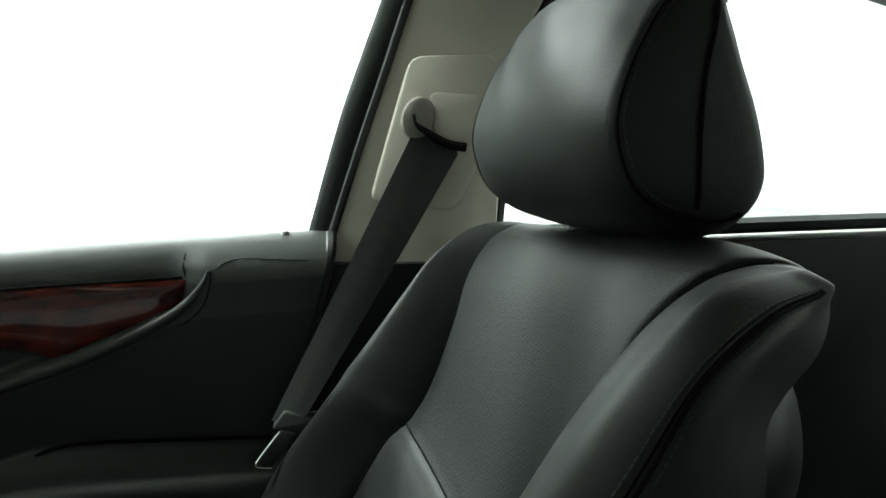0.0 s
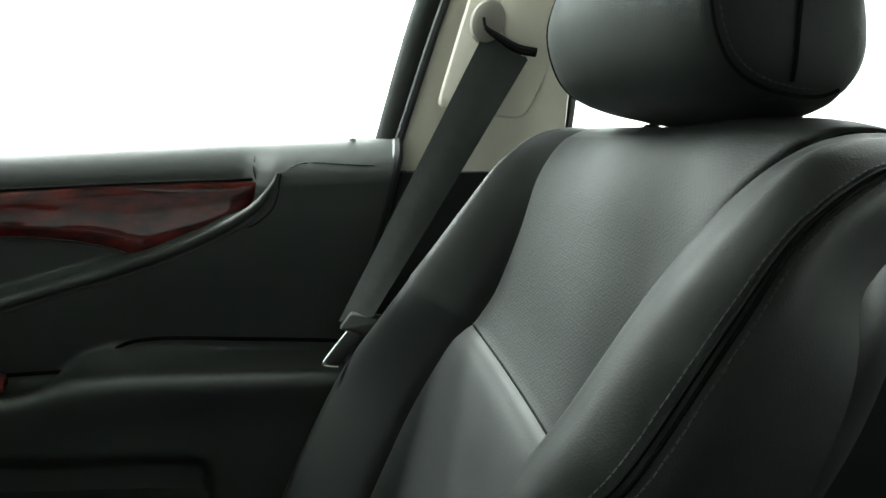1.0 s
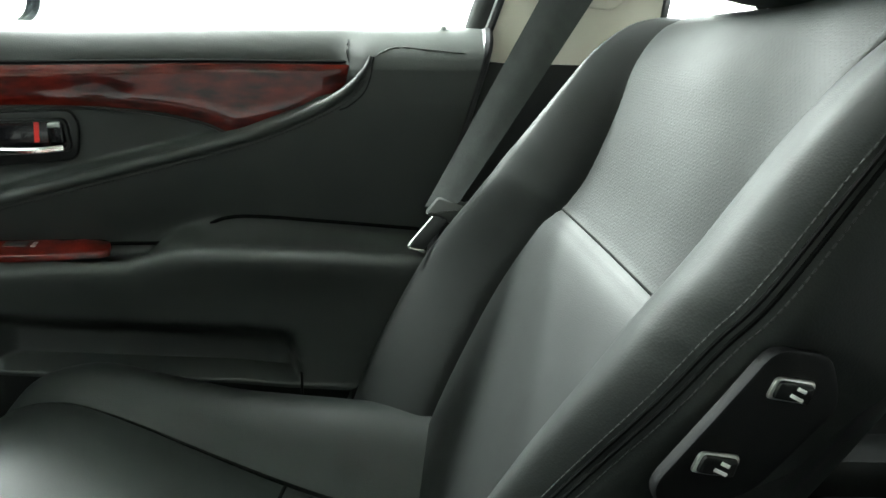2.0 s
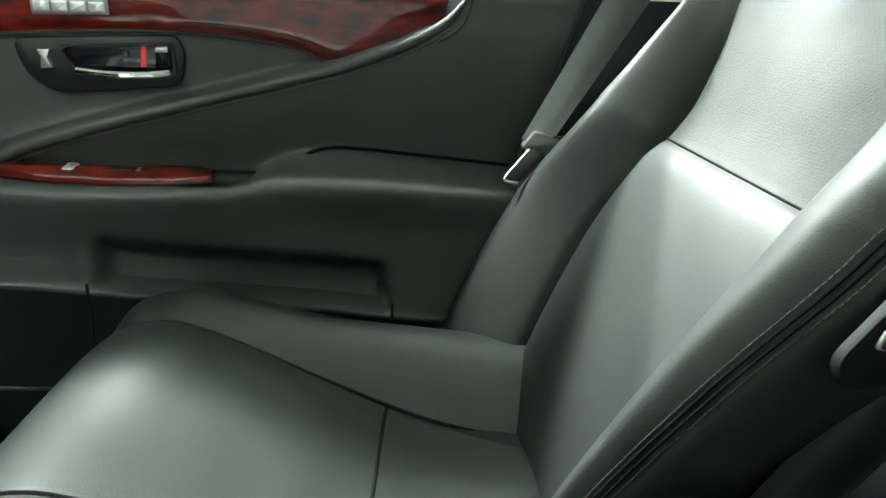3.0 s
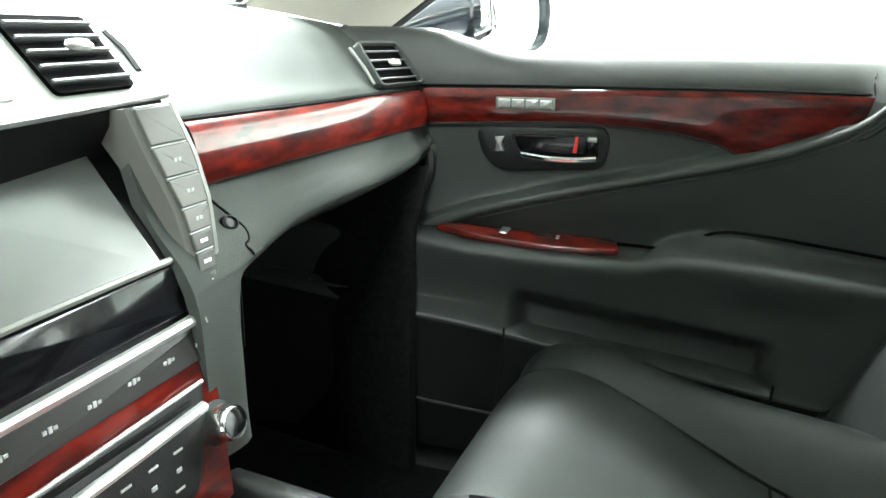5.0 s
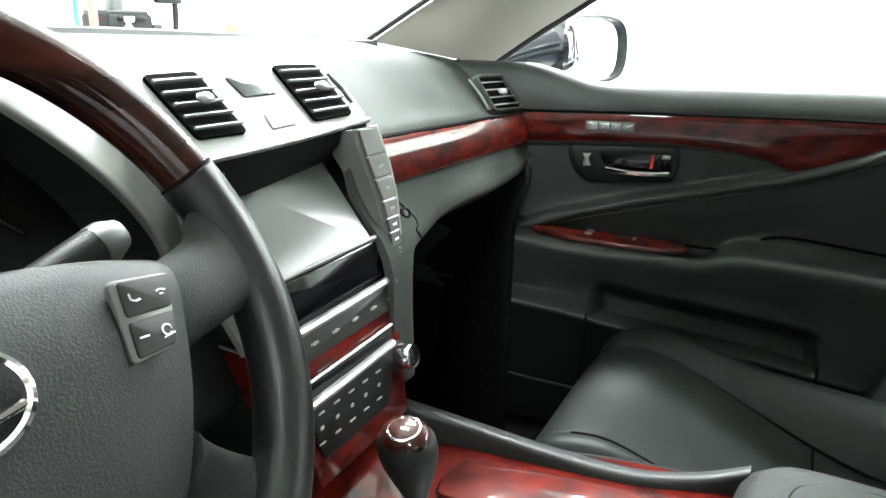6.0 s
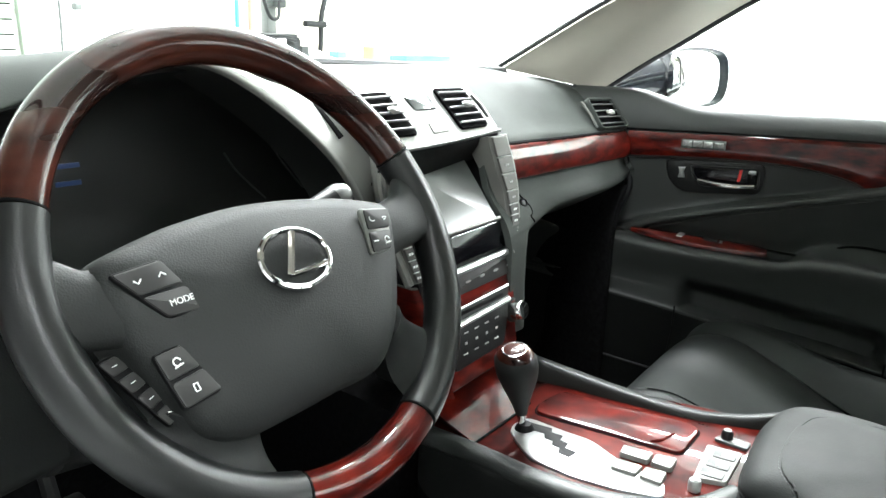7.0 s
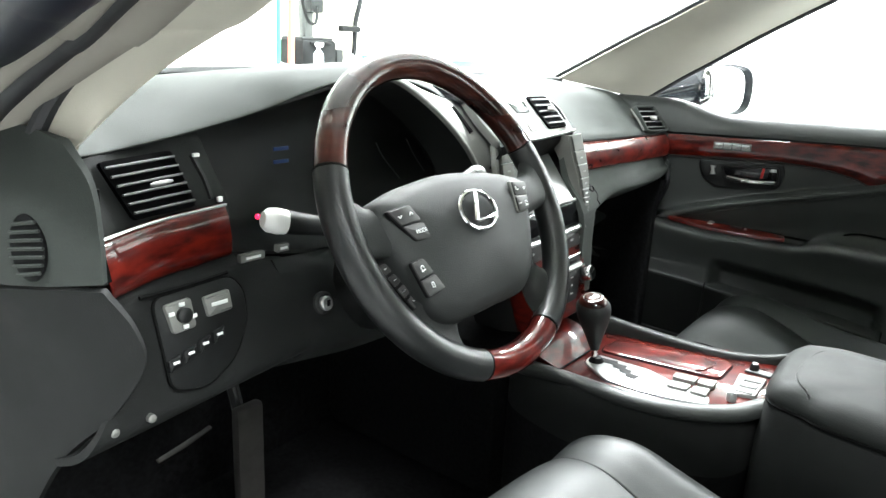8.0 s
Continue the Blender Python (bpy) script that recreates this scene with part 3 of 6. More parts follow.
def on_trim(s, z, off=0.0):
    """The point of the door's skin at s and height z."""
    p = trim_pts[np.argmin((trim_s - s) ** 2 + (trim_pts[:, 2] - z) ** 2)]
    return dp(s, z, float((p - DO) @ DN) + off)


block = cr([(a, b, 0) for a, b in [(0.505, 0.927), (0.503, 0.919), (0.5, 0.903), (0.492, 0.885), (0.475, 0.87), (0.462, 0.864)]], 40)
part("block_seam", Geo().tube([on_trim(p[0], p[1], 0.0002) for p in block], 0.0011, 6), DULL, door)
part("block_stitching", stitches([on_trim(p[0] - 0.006, p[1] + 0.002, 0.0006) for p in block[4:]], 0.0008), THREAD, door)
ledge = cr([(a, b, 0) for a, b in [(0.51, 0.929), (0.521, 0.935), (0.54, 0.938), (0.58, 0.935), (0.619, 0.932)]], 30)
part("ledge_seam", Geo().tube([on_trim(p[0], p[1], 0.0002) for p in ledge], 0.0009, 6), DOORT, door)
part("ledge_edge", Geo().tube([on_trim(p[0], p[1], 0.0002) for p in cr([(a, b, 0) for a, b in [(0.476, 0.946), (0.473, 0.932), (0.476, 0.918)]], 12)], 0.0009, 6), DULL, door)
part("lock_pin", Geo().lathe([(0.0055, -0.010), (0.0055, 0.004), (0.0040, 0.0065), (0.001, 0.007)], dp(0.597, 0.957, -0.034), (0, 0, 1), 14), SILVER, door, "small silver lock pin")
# Skin below the crease in a darker material, for the armrest's shade.
part("lower_door_panel", Geo().grid(rows[low_:], 0.012), DULL, door, "lower door skin, darkened for shade under the armrest", 60)
part("outer_skin", Geo().grid(net([[dp(-0.45, 0.93, -0.09), dp(0.7, 0.93, -0.09)], [dp(-0.45, 0.6, -0.14), dp(0.7, 0.6, -0.14)], [dp(-0.45, 0.22, -0.09), dp(0.7, 0.22, -0.09)]], 6, 8), 0.01), BODY, door)
# wood inlay
top = [(-0.117, 0.908), (0.076, 0.913), (0.29, 0.917), (0.476, 0.917)]
bot = [(-0.111, 0.858), (0.0, 0.865), (0.111, 0.869), (0.221, 0.864), (0.294, 0.850), (0.33, 0.834), (0.345, 0.831), (0.367, 0.837), (0.423, 0.857), (0.456, 0.876), (0.472, 0.898), (0.4765, 0.914)]
inlay = []
bs = cr([(a, b, 0) for a, b in bot], 120)
for v in np.linspace(0, 1, 11):
    row = []
    for p in bs:
        zt = lerp_tab(p[0], top)
        bul = 0.0065 + 0.0035 * (1 - (2 * v - 1) ** 4) * min(1, (zt - p[1]) / 0.05)
        row.append(dp(p[0], p[1] + (zt - p[1]) * v, bul))
    inlay.append(row)
inlay = [[dp(p[0], p[1], -0.002) for p in bs]] + inlay + [[dp(p[0], lerp_tab(p[0], top), -0.002) for p in bs]]
part("wood_inlay", Geo().grid(np.array(inlay)), WOOD, door, "glossy red-brown wood inlay", 60)
part("inlay_lip", Geo().tube([dp(p[0], p[1] - 0.0015, 0.0045) for p in bs], 0.003, 6), TRIM, door)
part("sill_groove", Geo().tube(cr([dp(a, b + 0.003, 0.002) for a, b in top], 40), 0.002, 6), SEAM, door)
# padded ridge with its stitching
rc = cr([(a, b, 0) for a, b in RIDGE], 90)
part("ridge_roll", Geo().tube([dp(p[0], p[1] - 0.0030, 0.0140) for p in rc[2:82]], [0.001 + 0.0070 * float(smooth(0, 8, k)) * (1 - 0.8 * float(smooth(60, 79, k))) for k in range(80)], 10), DOORT, door, "padded black leather roll")
part("ridge_stitching", stitches([dp(p[0] + 0.003, p[1] - 0.0135, 0.0186) for p in rc[4:80]], 0.0010), THREAD, door)
arm = [(0.173, 0.693), (0.268, 0.693), (0.290, 0.712), (0.335, 0.724), (0.452, 0.713), (0.564, 0.700)]
part("armrest_seam", Geo().tube(cr([dp(a, b + 0.004, 0.0045) for a, b in arm], 50), 0.0027, 6), SEAM, door)
for s in (0.03, 0.403):
    part("panel_joint", Geo().tube([dp(s, lerp_tab(s, CREASE) + 0.004, 0.070), dp(s, lerp_tab(s, CREASE) - 0.05, 0.068), dp(s - 0.01, 0.42, 0.066)], 0.0022, 5), DARK, door)
part("lower_seam", Geo().tube(cr([dp(-0.13, 0.438, 0.068), dp(-0.05, 0.43, 0.068), dp(0.1, 0.42, 0.068), dp(0.4, 0.40, 0.068)], 16), 0.003, 6), THREAD, door)
# Black tube in place of the shaded gap between door and pillar.
part("door_edge_gap", Geo().tube(cr([dp(rear_s(z_) + 0.004, z_, h_) for z_, h_ in ((0.956, -0.03), (0.93, -0.001), (0.85, 0.002), (0.75, 0.002), (0.715, 0.012), (0.695, 0.055), (0.60, 0.056), (0.45, 0.062))], 60), 0.008, 8), RUBBER, door)
# armrest switch plate


def farm(s, h, up):
    return dp(s, lerp_tab(s, ARM_LIP) + 0.0035 + 0.10 * (0.05 - h) + up, h)


plate = cr([(-0.080, 0.040, 0), (-0.04, 0.016, 0), (0.02, 0.007, 0), (0.10, 0.004, 0), (0.155, 0.006, 0), (0.176, 0.014, 0), (0.181, 0.032, 0), (0.174, 0.047, 0), (0.10, 0.052, 0), (0.0, 0.050, 0), (-0.05, 0.047, 0)], 60, True)[:, :2]
sp = part("switch_plate", Geo().prism(plate, 0.008, 0.003, farm), WOOD, door, "wooden switch plate")
part("lock_switch", Geo().prism(round_outline([(0.013, 0.018), (0.027, 0.018), (0.025, 0.042), (0.011, 0.042)], 0.003), 0.014, 0.003, farm), SILVER, sp)
part("switch_frame", Geo().prism(round_outline([(0.058, 0.018), (0.103, 0.018), (0.103, 0.040), (0.058, 0.040)], 0.003), 0.0095, 0.001, farm), SILVERP, sp)
part("window_switch", Geo().prism(round_outline([(0.062, 0.021), (0.090, 0.021), (0.090, 0.037), (0.062, 0.037)], 0.002), 0.013, 0.002, farm), PLASTIC, sp)
part("switch_end", Geo().prism(round_outline([(0.092, 0.021), (0.100, 0.021), (0.100, 0.037), (0.092, 0.037)], 0.002), 0.012, 0.002, farm), SILVER, sp)


# inside handle
def fdoor(s, z, h):
    return dp(s, z, h + 0.001)


bez_o = round_outline([(-0.034, 0.856), (0.150, 0.863), (0.158, 0.845), (0.152, 0.803), (0.008, 0.793), (-0.022, 0.815)], 0.016, 5)
handle = part("handle_bezel", Geo().prism(bez_o, 0.006, 0.003, fdoor), PLASTIC, door)
cup_o = round_outline([(0.016, 0.850), (0.146, 0.855), (0.149, 0.815), (0.042, 0.810), (0.026, 0.826)], 0.010, 5)
cup_i = round_outline([(0.022, 0.847), (0.142, 0.851), (0.144, 0.818), (0.045, 0.814), (0.031, 0.827)], 0.009, 5)
part("cup_rim", Geo().frame_ring(cup_o, cup_i, 0.012, 0.002, fdoor), PLASTIC, handle)
part("cup", Geo().prism(cup_i, 0.0072, 0.0005, fdoor), GLOSS, handle, "black recessed cup")
part("lever", Geo().tube(cr([dp(0.036, 0.8215, 0.014), (dp(0.07, 0.8185, 0.019)), dp(0.11, 0.8180, 0.019), dp(0.140, 0.820, 0.014)], 14), 0.0042, 8), CHROME, handle, "chrome pull lever")
part("lever_pivot", Geo().prism(round_outline([(0.124, 0.824), (0.143, 0.825), (0.143, 0.850), (0.126, 0.850)], 0.003), 0.016, 0.003, fdoor), GLOSS, handle)
part("pivot_cap", Geo().prism(round_outline([(0.126, 0.844), (0.141, 0.844), (0.140, 0.851), (0.127, 0.850)], 0.002), 0.018, 0.002, fdoor), SILVER, handle)
part("red_mark", Geo().prism(round_outline([(0.1075, 0.826), (0.113, 0.826), (0.1155, 0.850), (0.110, 0.850)], 0.001), 0.009, 0.0005, fdoor), RED, handle, "red lock marking")
part("lock_knob", Geo().prism([(-0.004, 0.844), (0.010, 0.845), (0.006, 0.836), (0.010, 0.824), (-0.003, 0.823), (-0.001, 0.835)], 0.013, 0.002, fdoor), SILVER, handle, "silver lock knob")


def finl(s, z, h):
    return dp(s, z, h + 0.0085)


mem = part("memory_panel", Geo().prism(round_outline([(-0.004, 0.883), (0.079, 0.884), (0.079, 0.901), (-0.004, 0.900)], 0.002), 0.003, 0.001, finl), SILVERP, door, "silver seat memory panel")
for k in range(4):
    a = -0.001 + 0.0197 * k
    part("memory_button", Geo().prism(round_outline([(a, 0.886), (a + 0.0175, 0.886), (a + 0.0175, 0.898), (a, 0.898)], 0.002), 0.006, 0.002, finl), SILVER, mem)
part("door_pin", Geo().lathe([(0.007, 0), (0.007, 0.006), (0.004, 0.009)], dp(0.588, 0.9500, -0.040), (0, 0, 1), 12), SILVER, door)
# side glass
gl = net([[dp(-0.12, 0.95, -0.052), dp(0.25, 0.95, -0.052), dp(0.66, 0.94, -0.052)], [dp(0.1, 1.12, -0.045), dp(0.4, 1.12, -0.04), dp(0.70, 1.12, -0.03)], [dp(0.32, 1.27, -0.02), dp(0.5, 1.29, 0.0), dp(0.75, 1.29, 0.02)]], 10, 8)
w = part("side_window", Geo().grid(gl), GLASS, door, "clear side window glass")
w.visible_shadow = False
# mirror triangle
part("mirror_corner", Geo().tube(cr([dp(-0.095, 0.975, -0.040), dp(-0.05, 0.966, -0.045), dp(0.0, 0.958, -0.047), dp(0.05, 0.956, -0.048)], 14), 0.0035, 6), RUBBER, door)

mir = thing("door_mirror", "dark blue-grey exterior door mirror with bright glass", "mirror", (0.86, 0.66, 0.95))
MC, MN = V3(0.952, 0.570, 1.007), unit((-0.52, -0.85, 0.03))
MU = unit(np.cross((0, 0, 1), MN))
MV = np.cross(MN, MU)


def fmir(a, b, h):
    return MC + MU * a + MV * b + MN * h


mo = cr([(-0.086, 0.025, 0), (-0.074, 0.056, 0), (-0.022, 0.066, 0), (0.044, 0.063, 0), (0.076, 0.044, 0), (0.085, 0.0, 0), (0.077, -0.042, 0), (0.048, -0.061, 0), (-0.022, -0.068, 0), (-0.072, -0.060, 0), (-0.084, -0.035, 0)], 60, True)[:, :2]
shell = []
for sc, h, du in ((0.93, 0.001, 0.0), (0.95, 0.010, 0.0), (1.0, 0.014, 0.004), (1.08, 0.004, 0.010), (1.14, -0.025, 0.014), (1.08, -0.055, 0.010), (0.88, -0.085, 0.0), (0.45, -0.105, 0.0), (0.05, -0.112, 0.0)):
    shell.append([fmir(a * sc + du, b * sc + du * 0.2, h) for a, b in mo])
part("housing", Geo().grid(np.array(shell), closed_u=True), BODY, mir)
part("mirror_glass", Geo().prism(mo * 0.93, 0.004, 0.001, fmir), MIRROR, mir, "bright mirror glass")
part("mirror_foot", Geo().tube(cr([(0.80, 0.74, 0.966), (0.85, 0.70, 0.988), (0.90, 0.655, 1.004), (0.925, 0.632, 1.008)], 12), np.linspace(0.030, 0.056, 13), 14, flat=0.9), BODY, mir)

# ---- seat belt ----
belt = thing("seat_belt", "grey webbing seat belt with chrome tongue hanging from pillar", "seat belt", (0.80, -0.30, 1.08))
A0, A1 = V3(0.808, -0.266, 1.093), V3(0.812, -0.322, 1.061)
B0, B1 = V3(0.722, -0.080, 0.752), V3(0.714, -0.122, 0.760)
web = []
for f in np.linspace(0, 1, 20):
    sag = 0.006 * math.sin(math.pi * f)
    web.append([A0 + (B0 - A0) * f + V3(-sag, 0, 0), (A0 + A1) / 2 + ((B0 + B1) / 2 - (A0 + A1) / 2) * f + V3(-sag - 0.002, 0, 0), A1 + (B1 - A1) * f + V3(-sag, 0, 0)])
part("webbing", Geo().grid(net(web, 6, 40), 0.0018), WEB, belt)
low_web = [[p, q] for p, q in ((V3(0.735, -0.095, 0.750), V3(0.73, -0.135, 0.757)), (V3(0.765, -0.03, 0.62), V3(0.76, -0.075, 0.62)), (V3(0.765, 0.0, 0.40), V3(0.76, -0.05, 0.40)))]
part("lower_webbing", Geo().grid(net(low_web, 3, 20), 0.0018), WEB, belt)
tongue = part("tongue", Geo().prism(round_outline([(-0.080, 0.744), (-0.096, 0.766), (-0.134, 0.756), (-0.120, 0.730)], 0.005), 0.014, 0.005, lambda a, b, h: (0.727 - h, a, b)), BUTTON, belt, "grey plastic tongue cover")
part("tongue_plate", Geo().prism(round_outline([(-0.092, 0.744), (-0.110, 0.738), (-0.080, 0.703), (-0.062, 0.708)], 0.005), 0.004, 0.001, lambda a, b, h: (0.715 - h - 0.3 * (0.742 - b), a, b)), PLASTIC, tongue, "dark metal latch plate")
part("plate_edge", Geo().tube(cr([(0.713 - 0.3 * (0.742 - b_), a_, b_) for a_, b_ in ((-0.091, 0.742), (-0.076, 0.725), (-0.062, 0.707), (-0.069, 0.703), (-0.080, 0.702))], 20), 0.0022, 8), CHROME, tongue, "bright chrome plate edge")
OV = [(0.021 * math.cos(t), 0.027 * math.sin(t)) for t in np.linspace(0, 2 * np.pi, 33)[:-1]]


def fgd(a, b, h):
    return (0.815 - h, -0.269 - 0.94 * a - 0.34 * b, 1.104 - 0.34 * a + 0.94 * b)


gd = part("guide_bracket", Geo().prism(OV, 0.014, 0.007, fgd), TAUPE, belt, "oval grey-beige guide bracket")
part("guide_slot", Geo().tube(cr([(0.799, -0.263, 1.108), (0.797, -0.266, 1.096), (0.797, -0.280, 1.086), (0.797, -0.304, 1.072), (0.798, -0.328, 1.067)], 24), [0.002] * 6 + list(np.linspace(0.003, 0.006, 12)) + [0.006] * 7, 8), DARK, gd, "black slot for the webbing")
part("guide_housing", Geo().prism(round_outline([(-0.284, 1.137), (-0.351, 1.133), (-0.346, 1.090), (-0.330, 1.062), (-0.300, 1.060), (-0.288, 1.09)], 0.012), 0.007, 0.006, lambda a, b, h: (0.8175 - h - 0.06 * (-a - 0.284), a, b)), BEIGE, belt, "raised beige guide housing")

# ---- front seats ----
SO = V3(0.4993, -0.2578, 0.7821)
SU, SV, SN = V3(0.98822, 0.14788, -0.03933), V3(0.10621, -0.47791, 0.87196), V3(-0.11015, 0.86587, 0.48799)


def sp_(a, b, c):
    return SO + a * SU + b * SV + c * SN


seat = thing("leather_seat", "black leather front passenger seat with headrest", "car seat", (0.485, 0.05, 0.296), "front seats")
# rows up the back: b, depth of the insert, far bolster, near bolster, near piping
BACK = [(-0.42, -0.020, (0.225, 0.060), (-0.150, 0.050), (-0.162, 0.034)), (-0.30, 0.000, (0.235, 0.080), (-0.158, 0.060), (-0.178, 0.047)), (-0.15, 0.007, (0.238, 0.085), (-0.180, 0.066), (-0.214, 0.049)), (-0.045, 0.011, (0.206, 0.080), (-0.202, 0.066), (-0.246, 0.047)), (-0.012, 0.007, (0.197, 0.077), (-0.207, 0.065), (-0.253, 0.045)), (0.000, 0.002, (0.195, 0.076), (-0.209, 0.064), (-0.256, 0.045)), (0.014, -0.001, (0.193, 0.075), (-0.211, 0.063), (-0.259, 0.044)), (0.05, -0.003, (0.187, 0.070), (-0.217, 0.060), (-0.268, 0.042)), (0.12, 0.001, (0.190, 0.058), (-0.225, 0.054), (-0.272, 0.037)), (0.18, 0.002, (0.203, 0.042), (-0.224, 0.036), (-0.264, 0.022)), (0.225, -0.008, (0.214, 0.014), (-0.220, 0.008), (-0.247, -0.016)), (0.254, -0.032, (0.218, -0.026), (-0.217, -0.034), (-0.232, -0.056)), (0.266, -0.070, (0.216, -0.070), (-0.211, -0.064), (-0.217, -0.074)), (0.255, -0.120, (0.212, -0.120), (-0.207, -0.112), (-0.214, -0.112))]
FAR_SEAM = [(-0.42, 0.115), (-0.30, 0.150), (-0.19, 0.174), (-0.08, 0.164), (0.0, 0.139), (0.06, 0.139), (0.12, 0.151), (0.20, 0.184), (0.27, 0.190)]
NEAR_SEAM = [(-0.42, 0.100), (-0.30, 0.125), (-0.19, 0.145), (-0.08, 0.163), (0.0, 0.163), (0.07, 0.168), (0.13, 0.171), (0.18, 0.173), (0.225, 0.188), (0.254, 0.199), (0.27, 0.205)]
sect = []
for b, c, (fa, fc_), (na, nc), (pa, pcc) in BACK:
    q = 0.004 if -0.05 < b < 0.10 else c
    f_, n_ = lerp_tab(b, FAR_SEAM), lerp_tab(b, NEAR_SEAM)
    fa, na, pa = max(fa, f_ + 0.030), min(na, -n_ - 0.008), min(pa, -n_ - 0.016)
    back, top_ = float(smooth(0.06, 0.22, b)), float(smooth(0.23, 0.266, b))
    far = [(0.0, c), (f_ * 0.41, c + 0.001), (f_ * 0.75, c + 0.003), (f_ - 0.009, c + 0.003), (f_, c - 0.004), (f_ + 0.009, q + 0.25 * (fc_ - q)), (f_ + 0.009 + 0.6 * (fa - f_ - 0.009), q + 0.85 * (fc_ - q)), (fa, fc_), (fa + 0.028, fc_ - 0.014), (fa + 0.048, fc_ - 0.048), (fa + 0.050, fc_ - 0.09), (fa + 0.020, min(fc_ - 0.15, -0.11))]
    near = [(-n_ * 0.41, c + 0.001), (-n_ * 0.75, c + 0.003), (-n_ + 0.009, c + 0.003), (-n_, c - 0.003), (-n_ - 0.007, q + 0.25 * (nc - q)), (-n_ - 0.007 + 0.6 * (na + n_ + 0.007), q + 0.85 * (nc - q)), (na, nc), ((na + pa) / 2, max(nc, pcc) + 0.002), (pa, pcc), (pa - 0.014 * (1 - back) + 0.018 * top_, max(pcc - 0.034 + 0.010 * back, -0.092)), (pa + 0.004 + 0.036 * back + 0.02 * top_, max(pcc - 0.118 + 0.03 * back, -0.125))]
    tilt = 0.06 * smooth(0.05, 0.25, b)
    b += 0.010 * smooth(0.15, 0.25, b)
    slope = 0.050 * float(smooth(-0.30, -0.06, b) * (1 - smooth(0.05, 0.13, b)))
    tuck = 0.80 if c == -0.120 else 1.0
    sect.append([sp_(a * tuck, b + 0.010 * back * float(smooth(-0.225, -0.17, a)) + slope * (max(a, -0.15) - 0.139), cc) for a, cc in near[::-1]] + [sp_(a, b - tilt * a + slope * min(0, a - 0.139), cc) for a, cc in far])
NB = 132
G = net(sect, NB, 130)
part("backrest", Geo().grid(G), LEATHER, seat, sharp=70)


def col_of(i):
    return round(i * NB / 22)


half_n = 11
for sgn in (-1, 1):
    part("bolster_seam", Geo().tube(G[4:113, col_of(half_n + sgn * 4)] - SN * 0.0006, 0.0020 if sgn > 0 else 0.0014, 6), SEAM, seat)
    for off, mt in ((0, SEAM), (1, SEAM), (-1, THREAD), (2, THREAD)):
        c = G[0:112, min(NB, max(0, col_of(half_n + sgn * 9) + sgn * off))]
        part("edge_seam" if mt is SEAM else "edge_stitching", Geo().tube(c + SN * 0.0004, 0.0016, 6) if mt is SEAM else stitches(c, 0.0008), mt, seat)
j = round(130 * 5.0 / 13)
part("insert_seam", Geo().tube(G[j, col_of(7):col_of(15) + 1] + SN * 0.0002, 0.0014, 6), SEAM, seat)
# perforated upper insert, laid on the back
lo_, hi_ = round(130 * 5.1 / 13), round(130 * 10.3 / 13)
part("perforated_insert", Geo().grid(G[lo_:hi_, col_of(7) + 1: col_of(15)] + SN * 0.0012), PERF, seat, "perforated leather insert", 70)
# rear shell
sh = []
for b, c, lip in ((-0.45, -0.115, -0.190), (-0.3, -0.135, -0.205), (0.0, -0.145, -0.236), (0.13, -0.142, -0.238), (0.19, -0.138, -0.214), (0.232, -0.128, -0.170)):
    sh.append([sp_(lip + 0.010, b, -0.050), sp_(lip - 0.004, b, -0.060), sp_(lip, b, -0.090), sp_(lip + 0.04, b, c), sp_(-0.12, b, c - 0.015), sp_(0, b, c - 0.02), sp_(0.14, b, c - 0.015), sp_(0.20, b, c + 0.01), sp_(0.21, b, -0.09)])
part("back_shell", Geo().grid(net(sh, 40, 24), 0.006), PLASTIC, seat, "black plastic back shell")
# headrest
HP = cr([(0.112, 0.385, 0), (0.110, 0.34, 0), (0.097, 0.300, 0), (0.06, 0.268, 0), (0.02, 0.258, 0), (-0.03, 0.266, 0), (-0.068, 0.281, 0), (-0.088, 0.304, 0), (-0.087, 0.330, 0), (-0.066, 0.354, 0), (-0.033, 0.380, 0), (0.008, 0.406, 0), (0.040, 0.430, 0), (0.064, 0.448, 0), (0.086, 0.452, 0), (0.105, 0.427, 0)], 64, True)[:, :2]
HC = V3(0.025, 0.355)
HA = [(-0.151, 0.10), (-0.150, 0.42), (-0.148, 0.64), (-0.144, 0.80), (-0.139, 0.875), (-0.134, 0.905), (-0.130, 0.915), (-0.122, 0.955), (-0.10, 0.985), (-0.05, 1.01), (0.0, 1.02), (0.06, 1.01), (0.10, 0.985), (0.123, 0.95), (0.136, 0.90), (0.145, 0.80), (0.150, 0.64), (0.152, 0.42), (0.153, 0.10)]


def head_pt(a, q):
    w_ = float(smooth(0.02, 0.15, abs(a)))
    c_ = 0.02 + (q[0] - 0.02) * (1 - (0.20 if q[0] < 0.02 else 0.14) * w_)
    return sp_(a * (1 - 0.14 * float(smooth(0.40, 0.53, q[1]))), q[1] - 0.03 * a, c_)


hs = np.array([[head_pt(a, HC + (q - HC) * sc) for q in HP] for a, sc in HA])
head = part("headrest", Geo().grid(hs, closed_u=True), LEATHER, seat, "rounded black leather headrest", 70)
front = [*range(50, 64), *range(0, 27)]
part("front_seam", Geo().tube([head_pt(-0.1425, HC + (HP[i] - HC) * 0.846) for i in front], 0.0014, 6), SEAM, head)
part("front_stitching", stitches([head_pt(-0.1455, HC + (HP[i] - HC) * 0.795) for i in front], 0.0008), THREAD, head)
part("far_seam", Geo().tube([head_pt(0.134, HC + (HP[i] - HC) * 0.912) for i in front], 0.0014, 6), SEAM, head)


